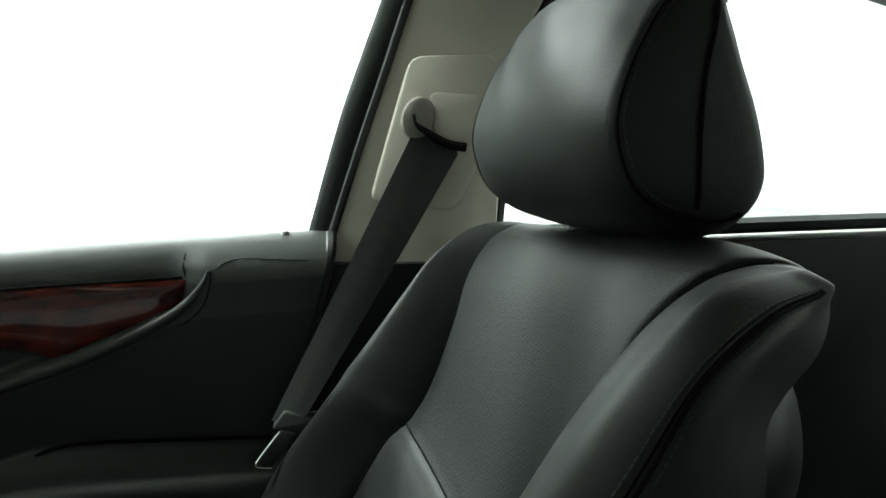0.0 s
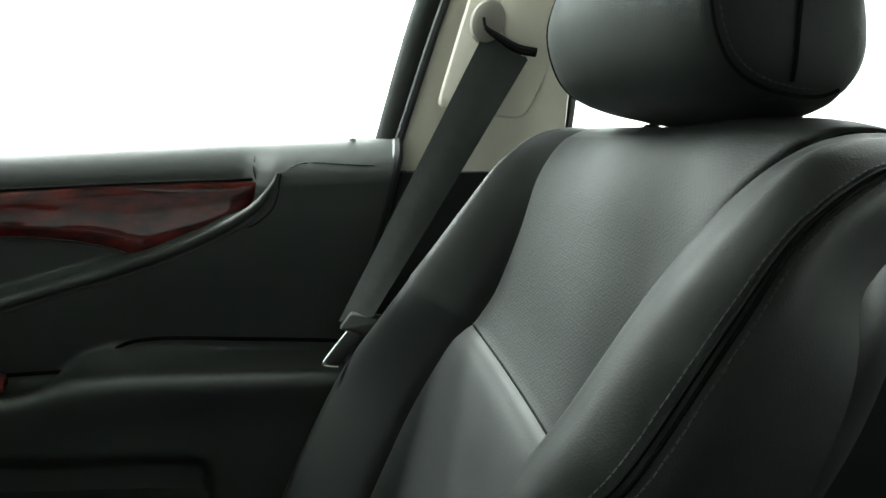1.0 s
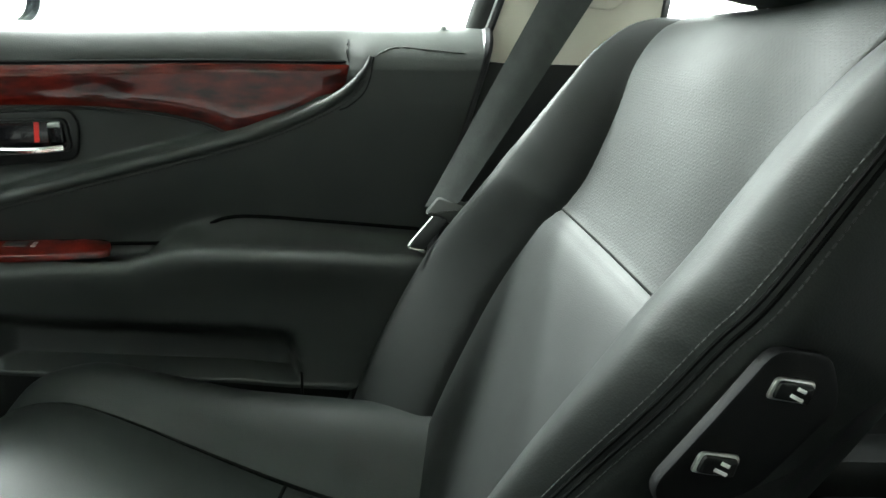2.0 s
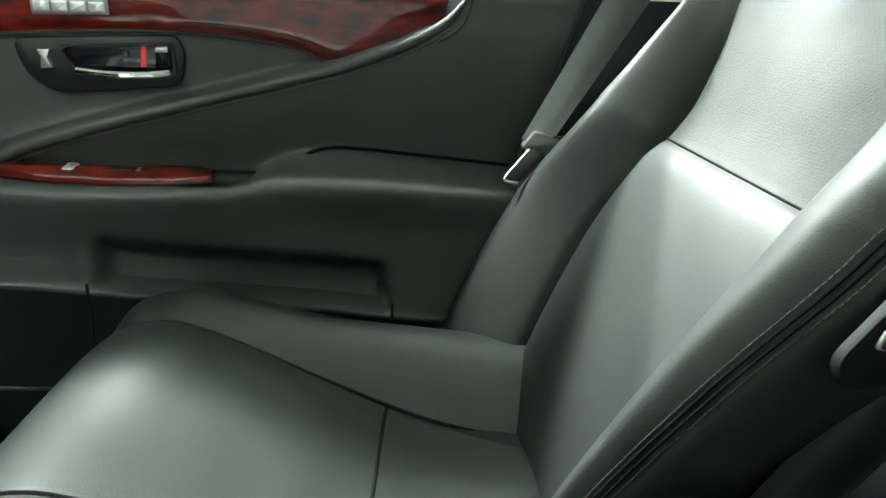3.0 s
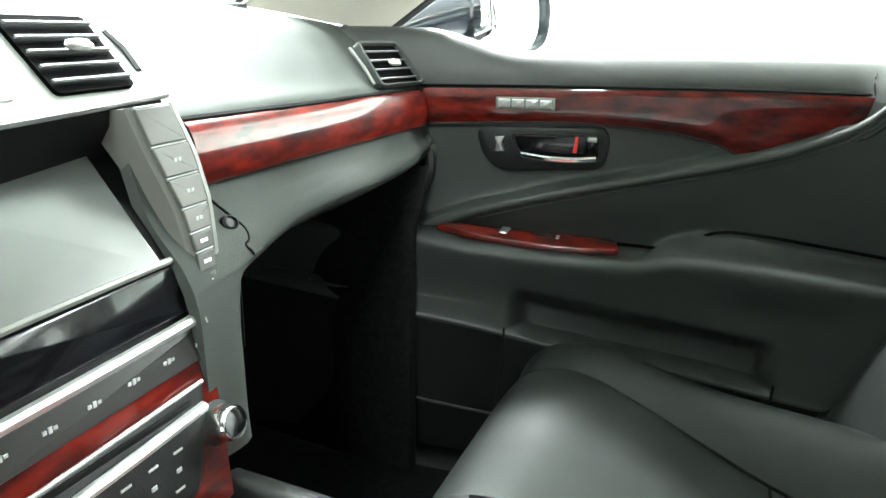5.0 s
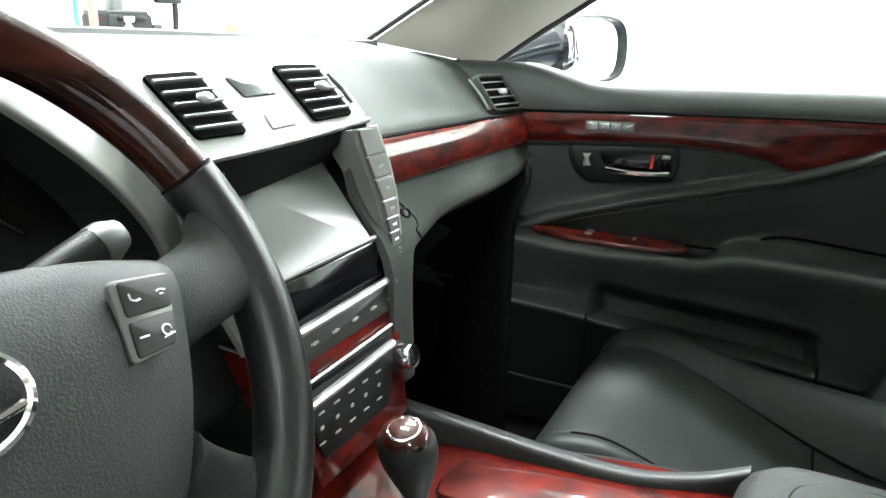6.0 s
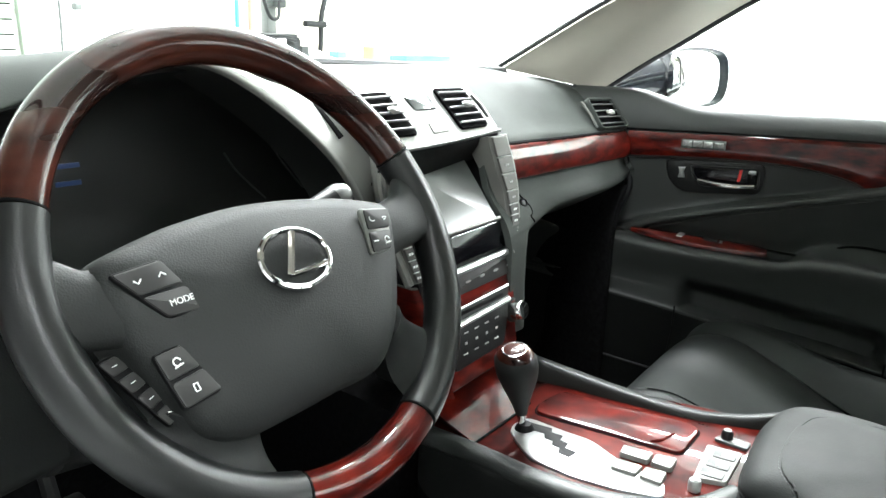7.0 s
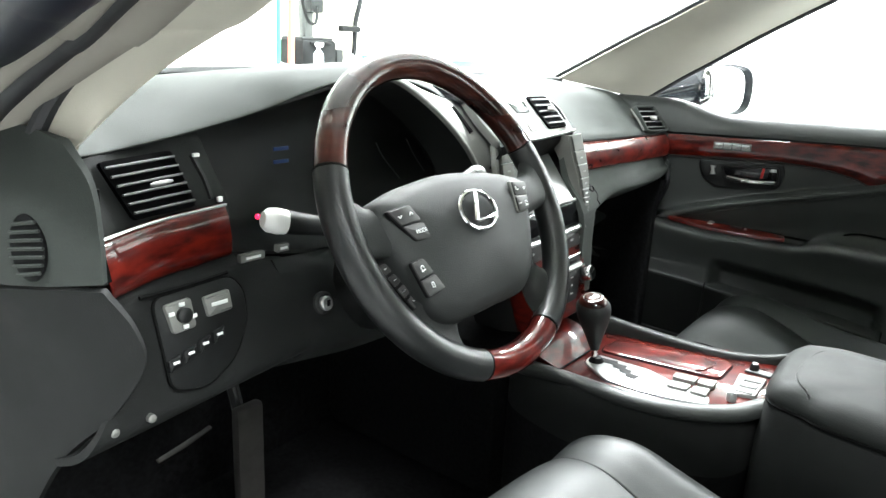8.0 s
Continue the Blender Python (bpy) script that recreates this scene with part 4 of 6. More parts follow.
def head_side(c, b):
    """A point on the near cheek of the headrest."""
    d = V3(c, b) - HC
    k = int(np.argmax([(q - HC) @ d / np.linalg.norm(q - HC) for q in HP]))
    sc = np.linalg.norm(d) / np.linalg.norm(HP[k] - HC)
    return head_pt(float(np.interp(sc, [p[1] for p in HA[:10]], [p[0] for p in HA[:10]])) - 0.0008, V3(c, b))


part("rear_seam", Geo().tube([head_side(p[0], p[1]) for p in cr([(0.062, 0.436, 0), (0.058, 0.42, 0), (0.052, 0.405, 0), (0.040, 0.369, 0), (0.018, 0.33, 0), (-0.016, 0.287, 0)], 30)], 0.0016, 6), SEAM, head)
for sgn in (-1, 1):
    part("headrest_post", Geo().tube([sp_(0.005 + sgn * 0.090, 0.215, -0.072), sp_(0.005 + sgn * 0.090, 0.36, -0.020)], 0.007, 12), CHROME, seat, "chrome headrest post")
    part("post_guide", Geo().lathe([(0.017, 0), (0.017, 0.004), (0.012, 0.008)], sp_(0.005 + sgn * 0.090, 0.264, -0.056), SV, 16, 0.7), PLASTIC, seat)

# seat cushion: y, height at the middle, bolster rise, half width
CUSH = [(0.36, 0.38, 0.0, 0.18), (0.394, 0.44, 0.0, 0.193), (0.409, 0.488, 0.0, 0.199), (0.404, 0.522, 0.0, 0.202), (0.382, 0.547, 0.0, 0.204), (0.345, 0.560, 0.002, 0.205), (0.30, 0.561, 0.005, 0.206), (0.235, 0.541, 0.010, 0.207), (0.15, 0.506, 0.026, 0.208), (0.07, 0.474, 0.050, 0.208), (0.0, 0.458, 0.062, 0.205), (-0.09, 0.450, 0.065, 0.20), (-0.16, 0.450, 0.065, 0.19)]
ACR = [(-1.03, -0.13, 0), (-1.025, -0.06, 0.3), (-1.0, -0.026, 0.8), (-0.96, -0.008, 1.0), (-0.91, -0.002, 0.8), (-0.86, -0.001, 0.2), (-0.80, 0.001, 0), (-0.4, 0.004, 0), (0, 0.006, 0), (0.3, 0.004, 0), (0.54, -0.002, 0), (0.585, -0.006, 0.08), (0.70, 0.001, 0.55), (0.85, 0.004, 1.0), (0.97, -0.012, 0.9), (1.02, -0.05, 0.4), (1.03, -0.13, 0)]
cs = []
for y, z, rise, hw in CUSH:
    cx = float(np.interp(y, [-0.1, 0.2, 0.405], [0.478, 0.470, 0.468]))
    us = float(np.interp(y, [-0.1, 0.07, 0.346], [0.20, 0.36, 0.51]))
    cs.append([(cx + (u * 1.10 if u < -0.35 else u if u < 0.5 else (us - 0.03 if u == 0.54 else us if u == 0.585 else us + (u - 0.585) * (1.03 - us) / 0.445)) * hw if u < 0.86 else cx + u * hw, y, z + e + f * rise) for u, e, f in [(v if v != 0.3 else us * 0.55, e_, f_) for v, e_, f_ in ACR]])
C = net(cs, 128, 100)
part("cushion", Geo().grid(C), CUSHION, seat, "black leather seat cushion, lightened as if better lit", 70)
for k in (5, 11):
    part("cushion_seam", Geo().tube(C[(40 if k == 5 else 12):100, round(k * 8)] + V3(0, 0, -0.0005), 0.0026, 6), SEAM, seat)
j = round(100 * 9.0 / 12)
part("cross_seam", Geo().tube(C[j, 44:88] + V3(0, 0, -0.0008), 0.0024, 6), SEAM, seat)
part("seat_base", Geo().box((0.475, 0.09, 0.375), (0.37, 0.50, 0.16), 0.03), PLASTIC, seat, "black plastic seat base")


# switches on the inner side of the back
def fside(b, c, h):
    return sp_(-0.274 - h, b, c)


swp = part("switch_panel", Geo().prism(round_outline([(0.024, -0.006), (0.012, 0.028), (-0.030, 0.034), (-0.092, 0.044), (-0.104, 0.024), (-0.070, -0.016), (0.0, -0.032)], 0.012), 0.008, 0.003, fside), DARK, seat, "black seat switch panel")
for b, c in ((-0.005, 0.004), (-0.062, 0.017)):
    q = [(b - 0.011, c + 0.013), (b + 0.003, c + 0.015), (b + 0.011, c - 0.010), (b - 0.003, c - 0.014)]
    rk = part("switch_rim", Geo().prism(round_outline(q, 0.004), 0.0100, 0.002, fside), SILVER, swp, "silver-rimmed rocker switch")
    part("rocker", Geo().prism(round_outline([(b + (x - b) * 0.80, c + (y - c) * 0.86) for x, y in q], 0.003), 0.0122, 0.002, fside), PLASTIC, rk)
    for d_, w_ in ((0.003, 0.006), (-0.002, 0.009)):
        part("rocker_mark", Geo().box(sp_(-0.2867, b + d_, c - 0.001), (0.0008, 0.0022, w_), 0.0002, [SU, SV, SN]), MARK, rk)
part("buckle", Geo().box((0.275, -0.06, 0.50), (0.03, 0.055, 0.10), 0.008), PLASTIC, seat)
part("side_rail", Geo().box((0.71, -0.03, 0.46), (0.05, 0.10, 0.10), 0.02), PLASTIC, seat)
dseat = copy_thing(seat, pose(-0.345, 0.02, 0.296, 0, 0, -4))
dseat["label"] = "black leather driver seat beside the centre console"

# ---- dashboard ----
dash = thing("dashboard", "dark grey dashboard with red-brown wood strips and vents", "dashboard", (0, 0.75, 0.60))
# passenger's half: rows from the windscreen down, columns from the centre to the door
XS = [0.10, 0.150, 0.165, 0.180, 0.21, 0.28, 0.36, 0.46, 0.58, 0.665, 0.705]
PROF = [(0.93, 1.020), (0.86, 1.031), (0.78, 1.026), (0.715, 1.008), (0.665, 0.975), (0.622, 0.944), (0.600, 0.928), (0.592, 0.905), (0.582, 0.870), (0.572, 0.852), (0.558, 0.832), (0.553, 0.812), (0.557, 0.804), (0.575, 0.790), (0.64, 0.755), (0.73, 0.715), (0.84, 0.66)]
rows = []
for y, z in PROF:
    row = []
    for x in XS:
        end = smooth(0.55, 0.705, x)
        drop = -0.016 * smooth(0.2, 0.66, x) if z < 0.96 else -0.028 * smooth(0.35, 0.70, x)
        low = smooth(0.86, 0.78, z)
        zz = z
        if z < 0.852:
            zz = min(0, z - 0.812) + 0.852 - (0.852 - max(z, 0.812)) * float(np.interp(x, [0.10, 0.19, 0.23, 0.28, 0.36, 0.46, 0.58, 0.66], [1.0, 0.92, 0.79, 0.70, 0.64, 0.58, 0.53, 0.51]))
        yaw = float(np.interp(x, [0.10, 0.165, 0.39, 0.67], [-0.030, -0.022, 0.002, 0.008])) * (1 - float(smooth(0.95, 1.02, z)))
        yy = y + (0.553 - y) * float(1 - smooth(0.150, 0.186, x)) if z < 0.812 else y
        row.append((min(x, 0.674 - 0.5 * max(0, 0.79 - z)) if z < 0.86 else x, yy + yaw + 0.012 * end + low * (0.020 * smooth(0.45, 0.68, x) - 0.015 * (1 - smooth(0.15, 0.30, x))), zz + drop))
    rows.append(row)
DG = net(rows, 60, 102)
part("passenger_dash", Geo().grid(DG, 0.01, flip=True), DASH, dash, sharp=70)
part("dash_end_seal", Geo().tube(cr([(0.690, 0.74, 0.985), (0.688, 0.66, 0.945), (0.683, 0.615, 0.90), (0.675, 0.60, 0.85), (0.672, 0.585, 0.79), (0.672, 0.62, 0.70)], 24), 0.009, 8), RUBBER, dash)
wt = [(0.160, 0.561, 0.926), (0.28, 0.577, 0.919), (0.39, 0.587, 0.913), (0.53, 0.594, 0.908), (0.664, 0.597, 0.904)]
wb = [(0.155, 0.550, 0.877), (0.28, 0.564, 0.871), (0.39, 0.573, 0.866), (0.53, 0.579, 0.861), (0.656, 0.583, 0.857)]
wm = [((a[0] + b[0]) / 2, (a[1] + b[1]) / 2 - 0.006, (a[2] + b[2]) / 2 + 0.001) for a, b in zip(wt, wb)]
bk = lambda r, dz: [(p[0], p[1] + 0.022, p[2] + dz) for p in r]
part("wood_strip", Geo().grid(net([bk(wt, 0.002), wt, wm, wb, bk(wb, -0.002)], 40, 24)), WOOD, dash, "glossy red-brown wood strip", 60)
part("strip_groove", Geo().tube(cr([V3(*p) + V3(0, 0.006, 0.003) for p in wt], 30), 0.003, 6), SEAM, dash)
# glove box joint and lock
face = DG[36:84].reshape(-1, 3)


def on_dash(x, z, off):
    p = face[np.argmin((face[:, 0] - x) ** 2 + (face[:, 2] - z) ** 2)]
    return V3(x, p[1] - off, z)


part("glove_joint", Geo().tube(cr([on_dash(a, b, 0.0) for a, b in ((0.166, 0.872), (0.178, 0.856), (0.190, 0.836), (0.188, 0.826), (0.180, 0.823), (0.186, 0.813), (0.190, 0.795), (0.184, 0.768), (0.168, 0.733))], 30), 0.0012, 6), SEAM, dash)
part("lock_bezel", Geo().lathe([(0.0095, -0.004), (0.0095, 0.002), (0.007, 0.003), (0.0065, 0.001)], on_dash(0.177, 0.842, 0.0), (0, -0.9, 0.44), 20, 0.7), DARK, dash)
part("lock_barrel", Geo().lathe([(0.0042, 0), (0.0042, 0.0012), (0.003, 0.0014)], on_dash(0.177, 0.842, 0.0), (0, -0.9, 0.44), 16), KEY, dash, "dark glove box lock")


def vent(name, corners, parent, slats, tab, depth=0.03, surround=None):
    """An air vent between four corners (top left, top right, bottom right, bottom left)."""
    tl, tr, br, bl = [V3(*p) for p in corners]
    n = unit(np.cross(tr - tl, tl - bl))
    if n[1] > 0:
        n = -n

    def at(u, v, h):
        return tl * (1 - u) * (1 - v) + tr * u * (1 - v) + br * u * v + bl * (1 - u) * v + n * h

    # No hollow here: a flat sheet, its black standing for the shade inside.
    box = part(name, Geo().prism(round_outline([(0, 0), (1, 0), (1, 1), (0, 1)], 0.08), 0.004, 0.001, lambda a, b, h: at(a, b, h)), VENT_SHADE, parent, "slatted air vent, black sheet as shade behind slats")
    if surround:
        o = round_outline([(-0.06, -0.07), (1.06, -0.07), (1.06, 1.04), (-0.06, 1.04)], 0.12)
        i = round_outline([(0, 0), (1, 0), (1, 1), (0, 1)], 0.08)
        part("surround", Geo().frame_ring(o, i, 0.010, 0.002, at), surround, box)
    for k in range(slats):
        v = (k + 0.75) / (slats + 0.4)
        path = [at(u, v, 0.0065) for u in np.linspace(0.02, 0.98, 9)]
        part("slat", Geo().tube(path, 0.0015 if slats == 5 else 0.0016 if slats == 4 else 0.0013, 6, up=n), BLADE if slats == 5 else BUTTON, box)
    if tab:
        part("tab", Geo().tube([at(u, 0.52, 0.012) for u in (0.38, 0.44, 0.56, 0.66, 0.72)], [0.001, 0.0022 if slats == 6 else 0.005, 0.0026 if slats == 6 else 0.006, 0.0022 if slats == 6 else 0.005, 0.001], 8, flat=0.6, up=n), SILVERP, box, "silver vent tab")
    return box


vent("side_vent", [(0.566, 0.645, 0.966), (0.672, 0.648, 0.962), (0.664, 0.602, 0.913), (0.556, 0.605, 0.917)], dash, 4, True, surround=DASH)
part("vent_wheel", Geo().tube([(0.556, 0.648, 0.966), (0.550, 0.624, 0.944), (0.546, 0.606, 0.922)], 0.0025, 6), SILVERP, dash)

# top of the driver's side, with the hood over the instruments
lip = [(-0.765, 0.57, 0.985), (-0.70, 0.625, 0.978), (-0.60, 0.645, 0.988), (-0.50, 0.645, 1.008), (-0.42, 0.637, 1.032), (-0.345, 0.632, 1.046), (-0.29, 0.632, 1.046), (-0.21, 0.634, 1.030), (-0.150, 0.64, 1.010)]
m1 = [(-0.77, 0.62, 1.000), (-0.71, 0.68, 1.002), (-0.61, 0.70, 1.012), (-0.51, 0.70, 1.030), (-0.43, 0.69, 1.048), (-0.35, 0.685, 1.058), (-0.28, 0.685, 1.058), (-0.20, 0.69, 1.048), (-0.14, 0.70, 1.035)]
m2 = [(-0.76, 0.74, 1.000), (-0.70, 0.79, 1.012), (-0.60, 0.80, 1.027), (-0.50, 0.80, 1.037), (-0.40, 0.80, 1.045), (-0.32, 0.80, 1.047), (-0.24, 0.80, 1.045), (-0.16, 0.80, 1.041), (-0.10, 0.80, 1.037)]
m3 = [(-0.72, 0.86, 0.998), (-0.66, 0.90, 1.010), (-0.56, 0.92, 1.022), (-0.46, 0.93, 1.028), (-0.36, 0.935, 1.030), (-0.28, 0.94, 1.030), (-0.20, 0.94, 1.030), (-0.10, 0.94, 1.030), (-0.02, 0.94, 1.030)]
under = [(p[0], p[1] + 0.012, p[2] - 0.008) for p in lip]
inside = [(p[0], p[1] + 0.10, p[2] - 0.018) for p in lip]
part("driver_top", Geo().grid(net([inside, under, lip, m1, m2, m3], 60, 50)), DASH, dash, sharp=70)
part("centre_top", Geo().grid(net([[(-0.15, 0.605, 1.010), (-0.06, 0.617, 1.010), (0.06, 0.630, 1.009), (0.155, 0.641, 1.004), (0.205, 0.655, 0.975)], [(-0.14, 0.69, 1.032), (-0.05, 0.70, 1.029), (0.06, 0.705, 1.027), (0.15, 0.712, 1.022), (0.22, 0.722, 1.010)], [(-0.10, 0.80, 1.037), (-0.03, 0.80, 1.036), (0.06, 0.80, 1.034), (0.15, 0.80, 1.032), (0.22, 0.80, 1.028)], [(-0.02, 0.94, 1.030), (0.03, 0.94, 1.030), (0.08, 0.935, 1.029), (0.15, 0.935, 1.027), (0.22, 0.93, 1.022)]], 30, 24)), DASH, dash, sharp=70)
# rim that sweeps down on the right of the instruments
arc = [(-0.345, 0.622, 1.046), (-0.305, 0.612, 1.042), (-0.268, 0.598, 1.022), (-0.225, 0.578, 0.985), (-0.182, 0.566, 0.940), (-0.152, 0.560, 0.893), (-0.142, 0.556, 0.850)]
arc2 = [(p[0] + 0.005, p[1] + 0.003, p[2] + 0.005) for p in arc]
arc1 = [(p[0] - 0.002, p[1] + 0.005, p[2] - 0.003) for p in arc]
arc0 = [(p[0] - 0.004, p[1] + 0.08, p[2] - 0.010) for p in arc]
right = [(-0.33, 0.650, 1.050), (-0.27, 0.660, 1.040), (-0.19, 0.668, 1.020), (-0.100, 0.652, 1.000), (-0.094, 0.600, 0.962), (-0.098, 0.572, 0.940), (-0.104, 0.556, 0.880)]
mid_ = [tuple((V3(*a) + V3(*b)) / 2 + V3(0, -0.003, 0.004)) for a, b in zip(arc2, right)]
part("instrument_rim", Geo().grid(net([arc1, arc, arc2], 40, 8)), SILVERP, dash, "satin silver instrument rim", 60)
part("rim_inside", Geo().grid(net([arc0, arc1], 40, 8)), TRIM, dash, "black inside of instrument rim", 60)
part("rim_flank", Geo().grid(net([arc2, mid_, right], 40, 14)), SILVERP, dash, "satin silver panel beside instruments", 60)
part("vent_wheel", Geo().tube(cr([(-0.175, 0.608, 0.999), (-0.172, 0.594, 0.985), (-0.163, 0.579, 0.964)], 10), 0.0042, 6), DARK, dash, "black vent wheel slot")
# dark hollow of the instruments
hol = [[(-0.585, 0.655, 0.985), (-0.45, 0.655, 1.010), (-0.32, 0.645, 1.036), (-0.20, 0.645, 1.020), (-0.10, 0.65, 0.95)], [(-0.575, 0.74, 0.975), (-0.45, 0.745, 0.995), (-0.32, 0.745, 1.010), (-0.20, 0.745, 0.995), (-0.09, 0.74, 0.94)], [(-0.575, 0.755, 0.93), (-0.45, 0.76, 0.93), (-0.32, 0.76, 0.93), (-0.20, 0.76, 0.93), (-0.08, 0.75, 0.92)], [(-0.57, 0.71, 0.86), (-0.45, 0.72, 0.85), (-0.32, 0.72, 0.85), (-0.20, 0.72, 0.85), (-0.07, 0.70, 0.86)], [(-0.57, 0.62, 0.85), (-0.45, 0.60, 0.835), (-0.32, 0.60, 0.83), (-0.20, 0.60, 0.83), (-0.06, 0.61, 0.84)]]
part("instrument_hollow", Geo().grid(net(hol, 30, 30), 0.004), TRIM, dash, "black instrument hollow", 70)
for z in (0.940, 0.922):
    part("lit_readout", Geo().box((-0.395, 0.735, z), (0.026, 0.002, 0.005), 0.0005), glow("blue_readout", (0.004, 0.016, 0.06), 0.5), dash, "glowing blue instrument readout")

for p in ([(-0.215, 0.725, 0.936), (-0.197, 0.725, 0.911), (-0.156, 0.725, 0.872)], [(-0.143, 0.725, 0.937), (-0.118, 0.725, 0.904), (-0.084, 0.725, 0.868)]):
    part("dial_edge", Geo().tube(cr(p, 12), 0.0012, 6), BUTTON, dash)

# driver's vent, wood and switches: the panel left of the instruments
pan = [[(-0.735, 0.600, 0.972), (-0.65, 0.652, 0.980), (-0.575, 0.66, 0.985)], [(-0.742, 0.585, 0.940), (-0.65, 0.632, 0.945), (-0.568, 0.642, 0.945)], [(-0.745, 0.570, 0.905), (-0.65, 0.612, 0.905), (-0.562, 0.622, 0.903)], [(-0.742, 0.565, 0.848), (-0.65, 0.606, 0.848), (-0.562, 0.616, 0.846)], [(-0.735, 0.560, 0.835), (-0.65, 0.594, 0.833), (-0.50, 0.604, 0.832)], [(-0.732, 0.556, 0.80), (-0.65, 0.580, 0.80), (-0.50, 0.580, 0.80)], [(-0.745, 0.555, 0.745), (-0.65, 0.566, 0.745), (-0.50, 0.562, 0.745)], [(-0.775, 0.56, 0.70), (-0.66, 0.575, 0.70), (-0.50, 0.575, 0.715)], [(-0.78, 0.66, 0.655), (-0.66, 0.67, 0.66), (-0.50, 0.68, 0.68)]]
part("driver_panel", Geo().grid(net(pan, 40, 70), 0.008), KICK, dash, sharp=70)
vent("side_vent", [(-0.716, 0.608, 0.967), (-0.619, 0.645, 0.966), (-0.607, 0.620, 0.908), (-0.692, 0.592, 0.911)], dash, 6, True)
part("vent_wheel", Geo().tube([(-0.590, 0.648, 0.958), (-0.584, 0.636, 0.935), (-0.583, 0.624, 0.912)], 0.004, 6), PLASTIC, dash)
part("vent_mark", Geo().box((-0.589, 0.640, 0.960), (0.008, 0.004, 0.004), 0.001), MARK, dash)
part("vent_mark", Geo().box((-0.580, 0.612, 0.914), (0.006, 0.004, 0.006), 0.001), MARK, dash)
wt = [(-0.744, 0.562, 0.902), (-0.715, 0.578, 0.902), (-0.66, 0.598, 0.903), (-0.575, 0.610, 0.905)]
wb = [(-0.735, 0.556, 0.850), (-0.71, 0.572, 0.849), (-0.66, 0.592, 0.849), (-0.573, 0.605, 0.851)]
wm = [((a[0] + b[0]) / 2, (a[1] + b[1]) / 2 - 0.006, (a[2] + b[2]) / 2) for a, b in zip(wt, wb)]
bk2 = lambda r, dz: [(p[0], p[1] + 0.02, p[2] + dz) for p in r]
part("wood_strip", Geo().grid(net([bk2(wt, 0.001), wt, wm, wb, bk2(wb, -0.001)], 30, 20)), WOOD, dash, "glossy red-brown wood strip", 60)
# Silver tube laid along the top edge as the wood's highlight.
part("strip_highlight", Geo().tube(cr([V3(*p) + V3(0, -0.002, 0.003) for p in wt], 20), 0.0016, 6), SILVER, dash)


def fpan(x, z, h):
    return (x, 0.575 + 0.2 * (z - 0.8) + 0.06 * (x + 0.6) * (1 if x < -0.6 else 0) - h * 0.98, z + 0.2 * h)


plate_o = round_outline([(-0.688, 0.834), (-0.592, 0.836), (-0.578, 0.818), (-0.578, 0.785), (-0.600, 0.748), (-0.640, 0.728), (-0.682, 0.738)], 0.014, 5)
part("switch_plate", Geo().prism(plate_o, 0.005, 0.003, lambda a, b, h: fpan(a, b, h - 0.002)), PLASTIC, dash, "black plate round the driver switches")
part("plate_joint", Geo().tube([fpan(p[0], p[1], 0.0005) for p in plate_o], 0.0018, 6, closed=True), SEAM, dash)
part("panel_seam", Geo().tube(cr([fpan(-0.70, 0.838, 0.002), fpan(-0.65, 0.838, 0.002), fpan(-0.596, 0.840, 0.002)], 12), 0.0022, 6), SEAM, dash)
ms = part("mirror_switch", Geo().prism(round_outline([(-0.679, 0.825), (-0.647, 0.826), (-0.645, 0.795), (-0.673, 0.794)], 0.004), 0.008, 0.003, fpan), SILVERP, dash, "silver mirror switch")
part("mirror_knob", Geo().lathe([(0.008, 0), (0.008, 0.006), (0.005, 0.008)], fpan(-0.660, 0.811, 0.008), (0, -1, 0.2), 14), PLASTIC, ms)
for x, z in ((-0.673, 0.815), (-0.648, 0.807), (-0.660, 0.822), (-0.659, 0.799)):
    part("knob_mark", Geo().box(fpan(x, z, 0.009), (0.006, 0.002, 0.004), 0.0005), MARK, ms)
tb = part("release_button", Geo().prism(round_outline([(-0.633, 0.822), (-0.599, 0.823), (-0.598, 0.801), (-0.630, 0.800)], 0.003), 0.008, 0.003, fpan), SILVERP, dash, "grey release button")
part("button_mark", Geo().box(fpan(-0.615, 0.812, 0.0085), (0.020, 0.0015, 0.004), 0.0004), MARK, tb)
for k in range(4):
    x = -0.683 + 0.0185 * k
    rb = part("row_button", Geo().prism(round_outline([(x, 0.757 + 0.0045 * k), (x + 0.016, 0.760 + 0.0045 * k), (x + 0.016, 0.773 + 0.0045 * k), (x, 0.770 + 0.0045 * k)], 0.002), 0.006, 0.002, fpan), PLASTIC, dash)
    part("button_mark", Geo().box(fpan(x + 0.008, 0.766 + 0.0045 * k, 0.0065), (0.007, 0.0012, 0.003), 0.0004), MARK, rb)
for x, z, wd in ((-0.551, 0.8455, 0.034), (-0.507, 0.848, 0.018)):
    ob_ = part("trip_button", Geo().box((x, 0.598, z), (wd, 0.008, 0.010), 0.002), SILVERP, dash, "silver trip button")
    part("button_mark", Geo().box((x, 0.5935, z), (wd * 0.6, 0.001, 0.003), 0.0003), MARK, ob_)
for x, z in ((-0.745, 0.719), (-0.707, 0.719)):
    part("cover_screw", Geo().lathe([(0.0045, -0.01), (0.0045, 0.002), (0.003, 0.003)], (x, 0.555, z), (0, -1, 0.1), 12), SILVERP, dash)
# rounded end of the dashboard with a small speaker grille
EN = unit((-0.89, -0.45, -0.05))
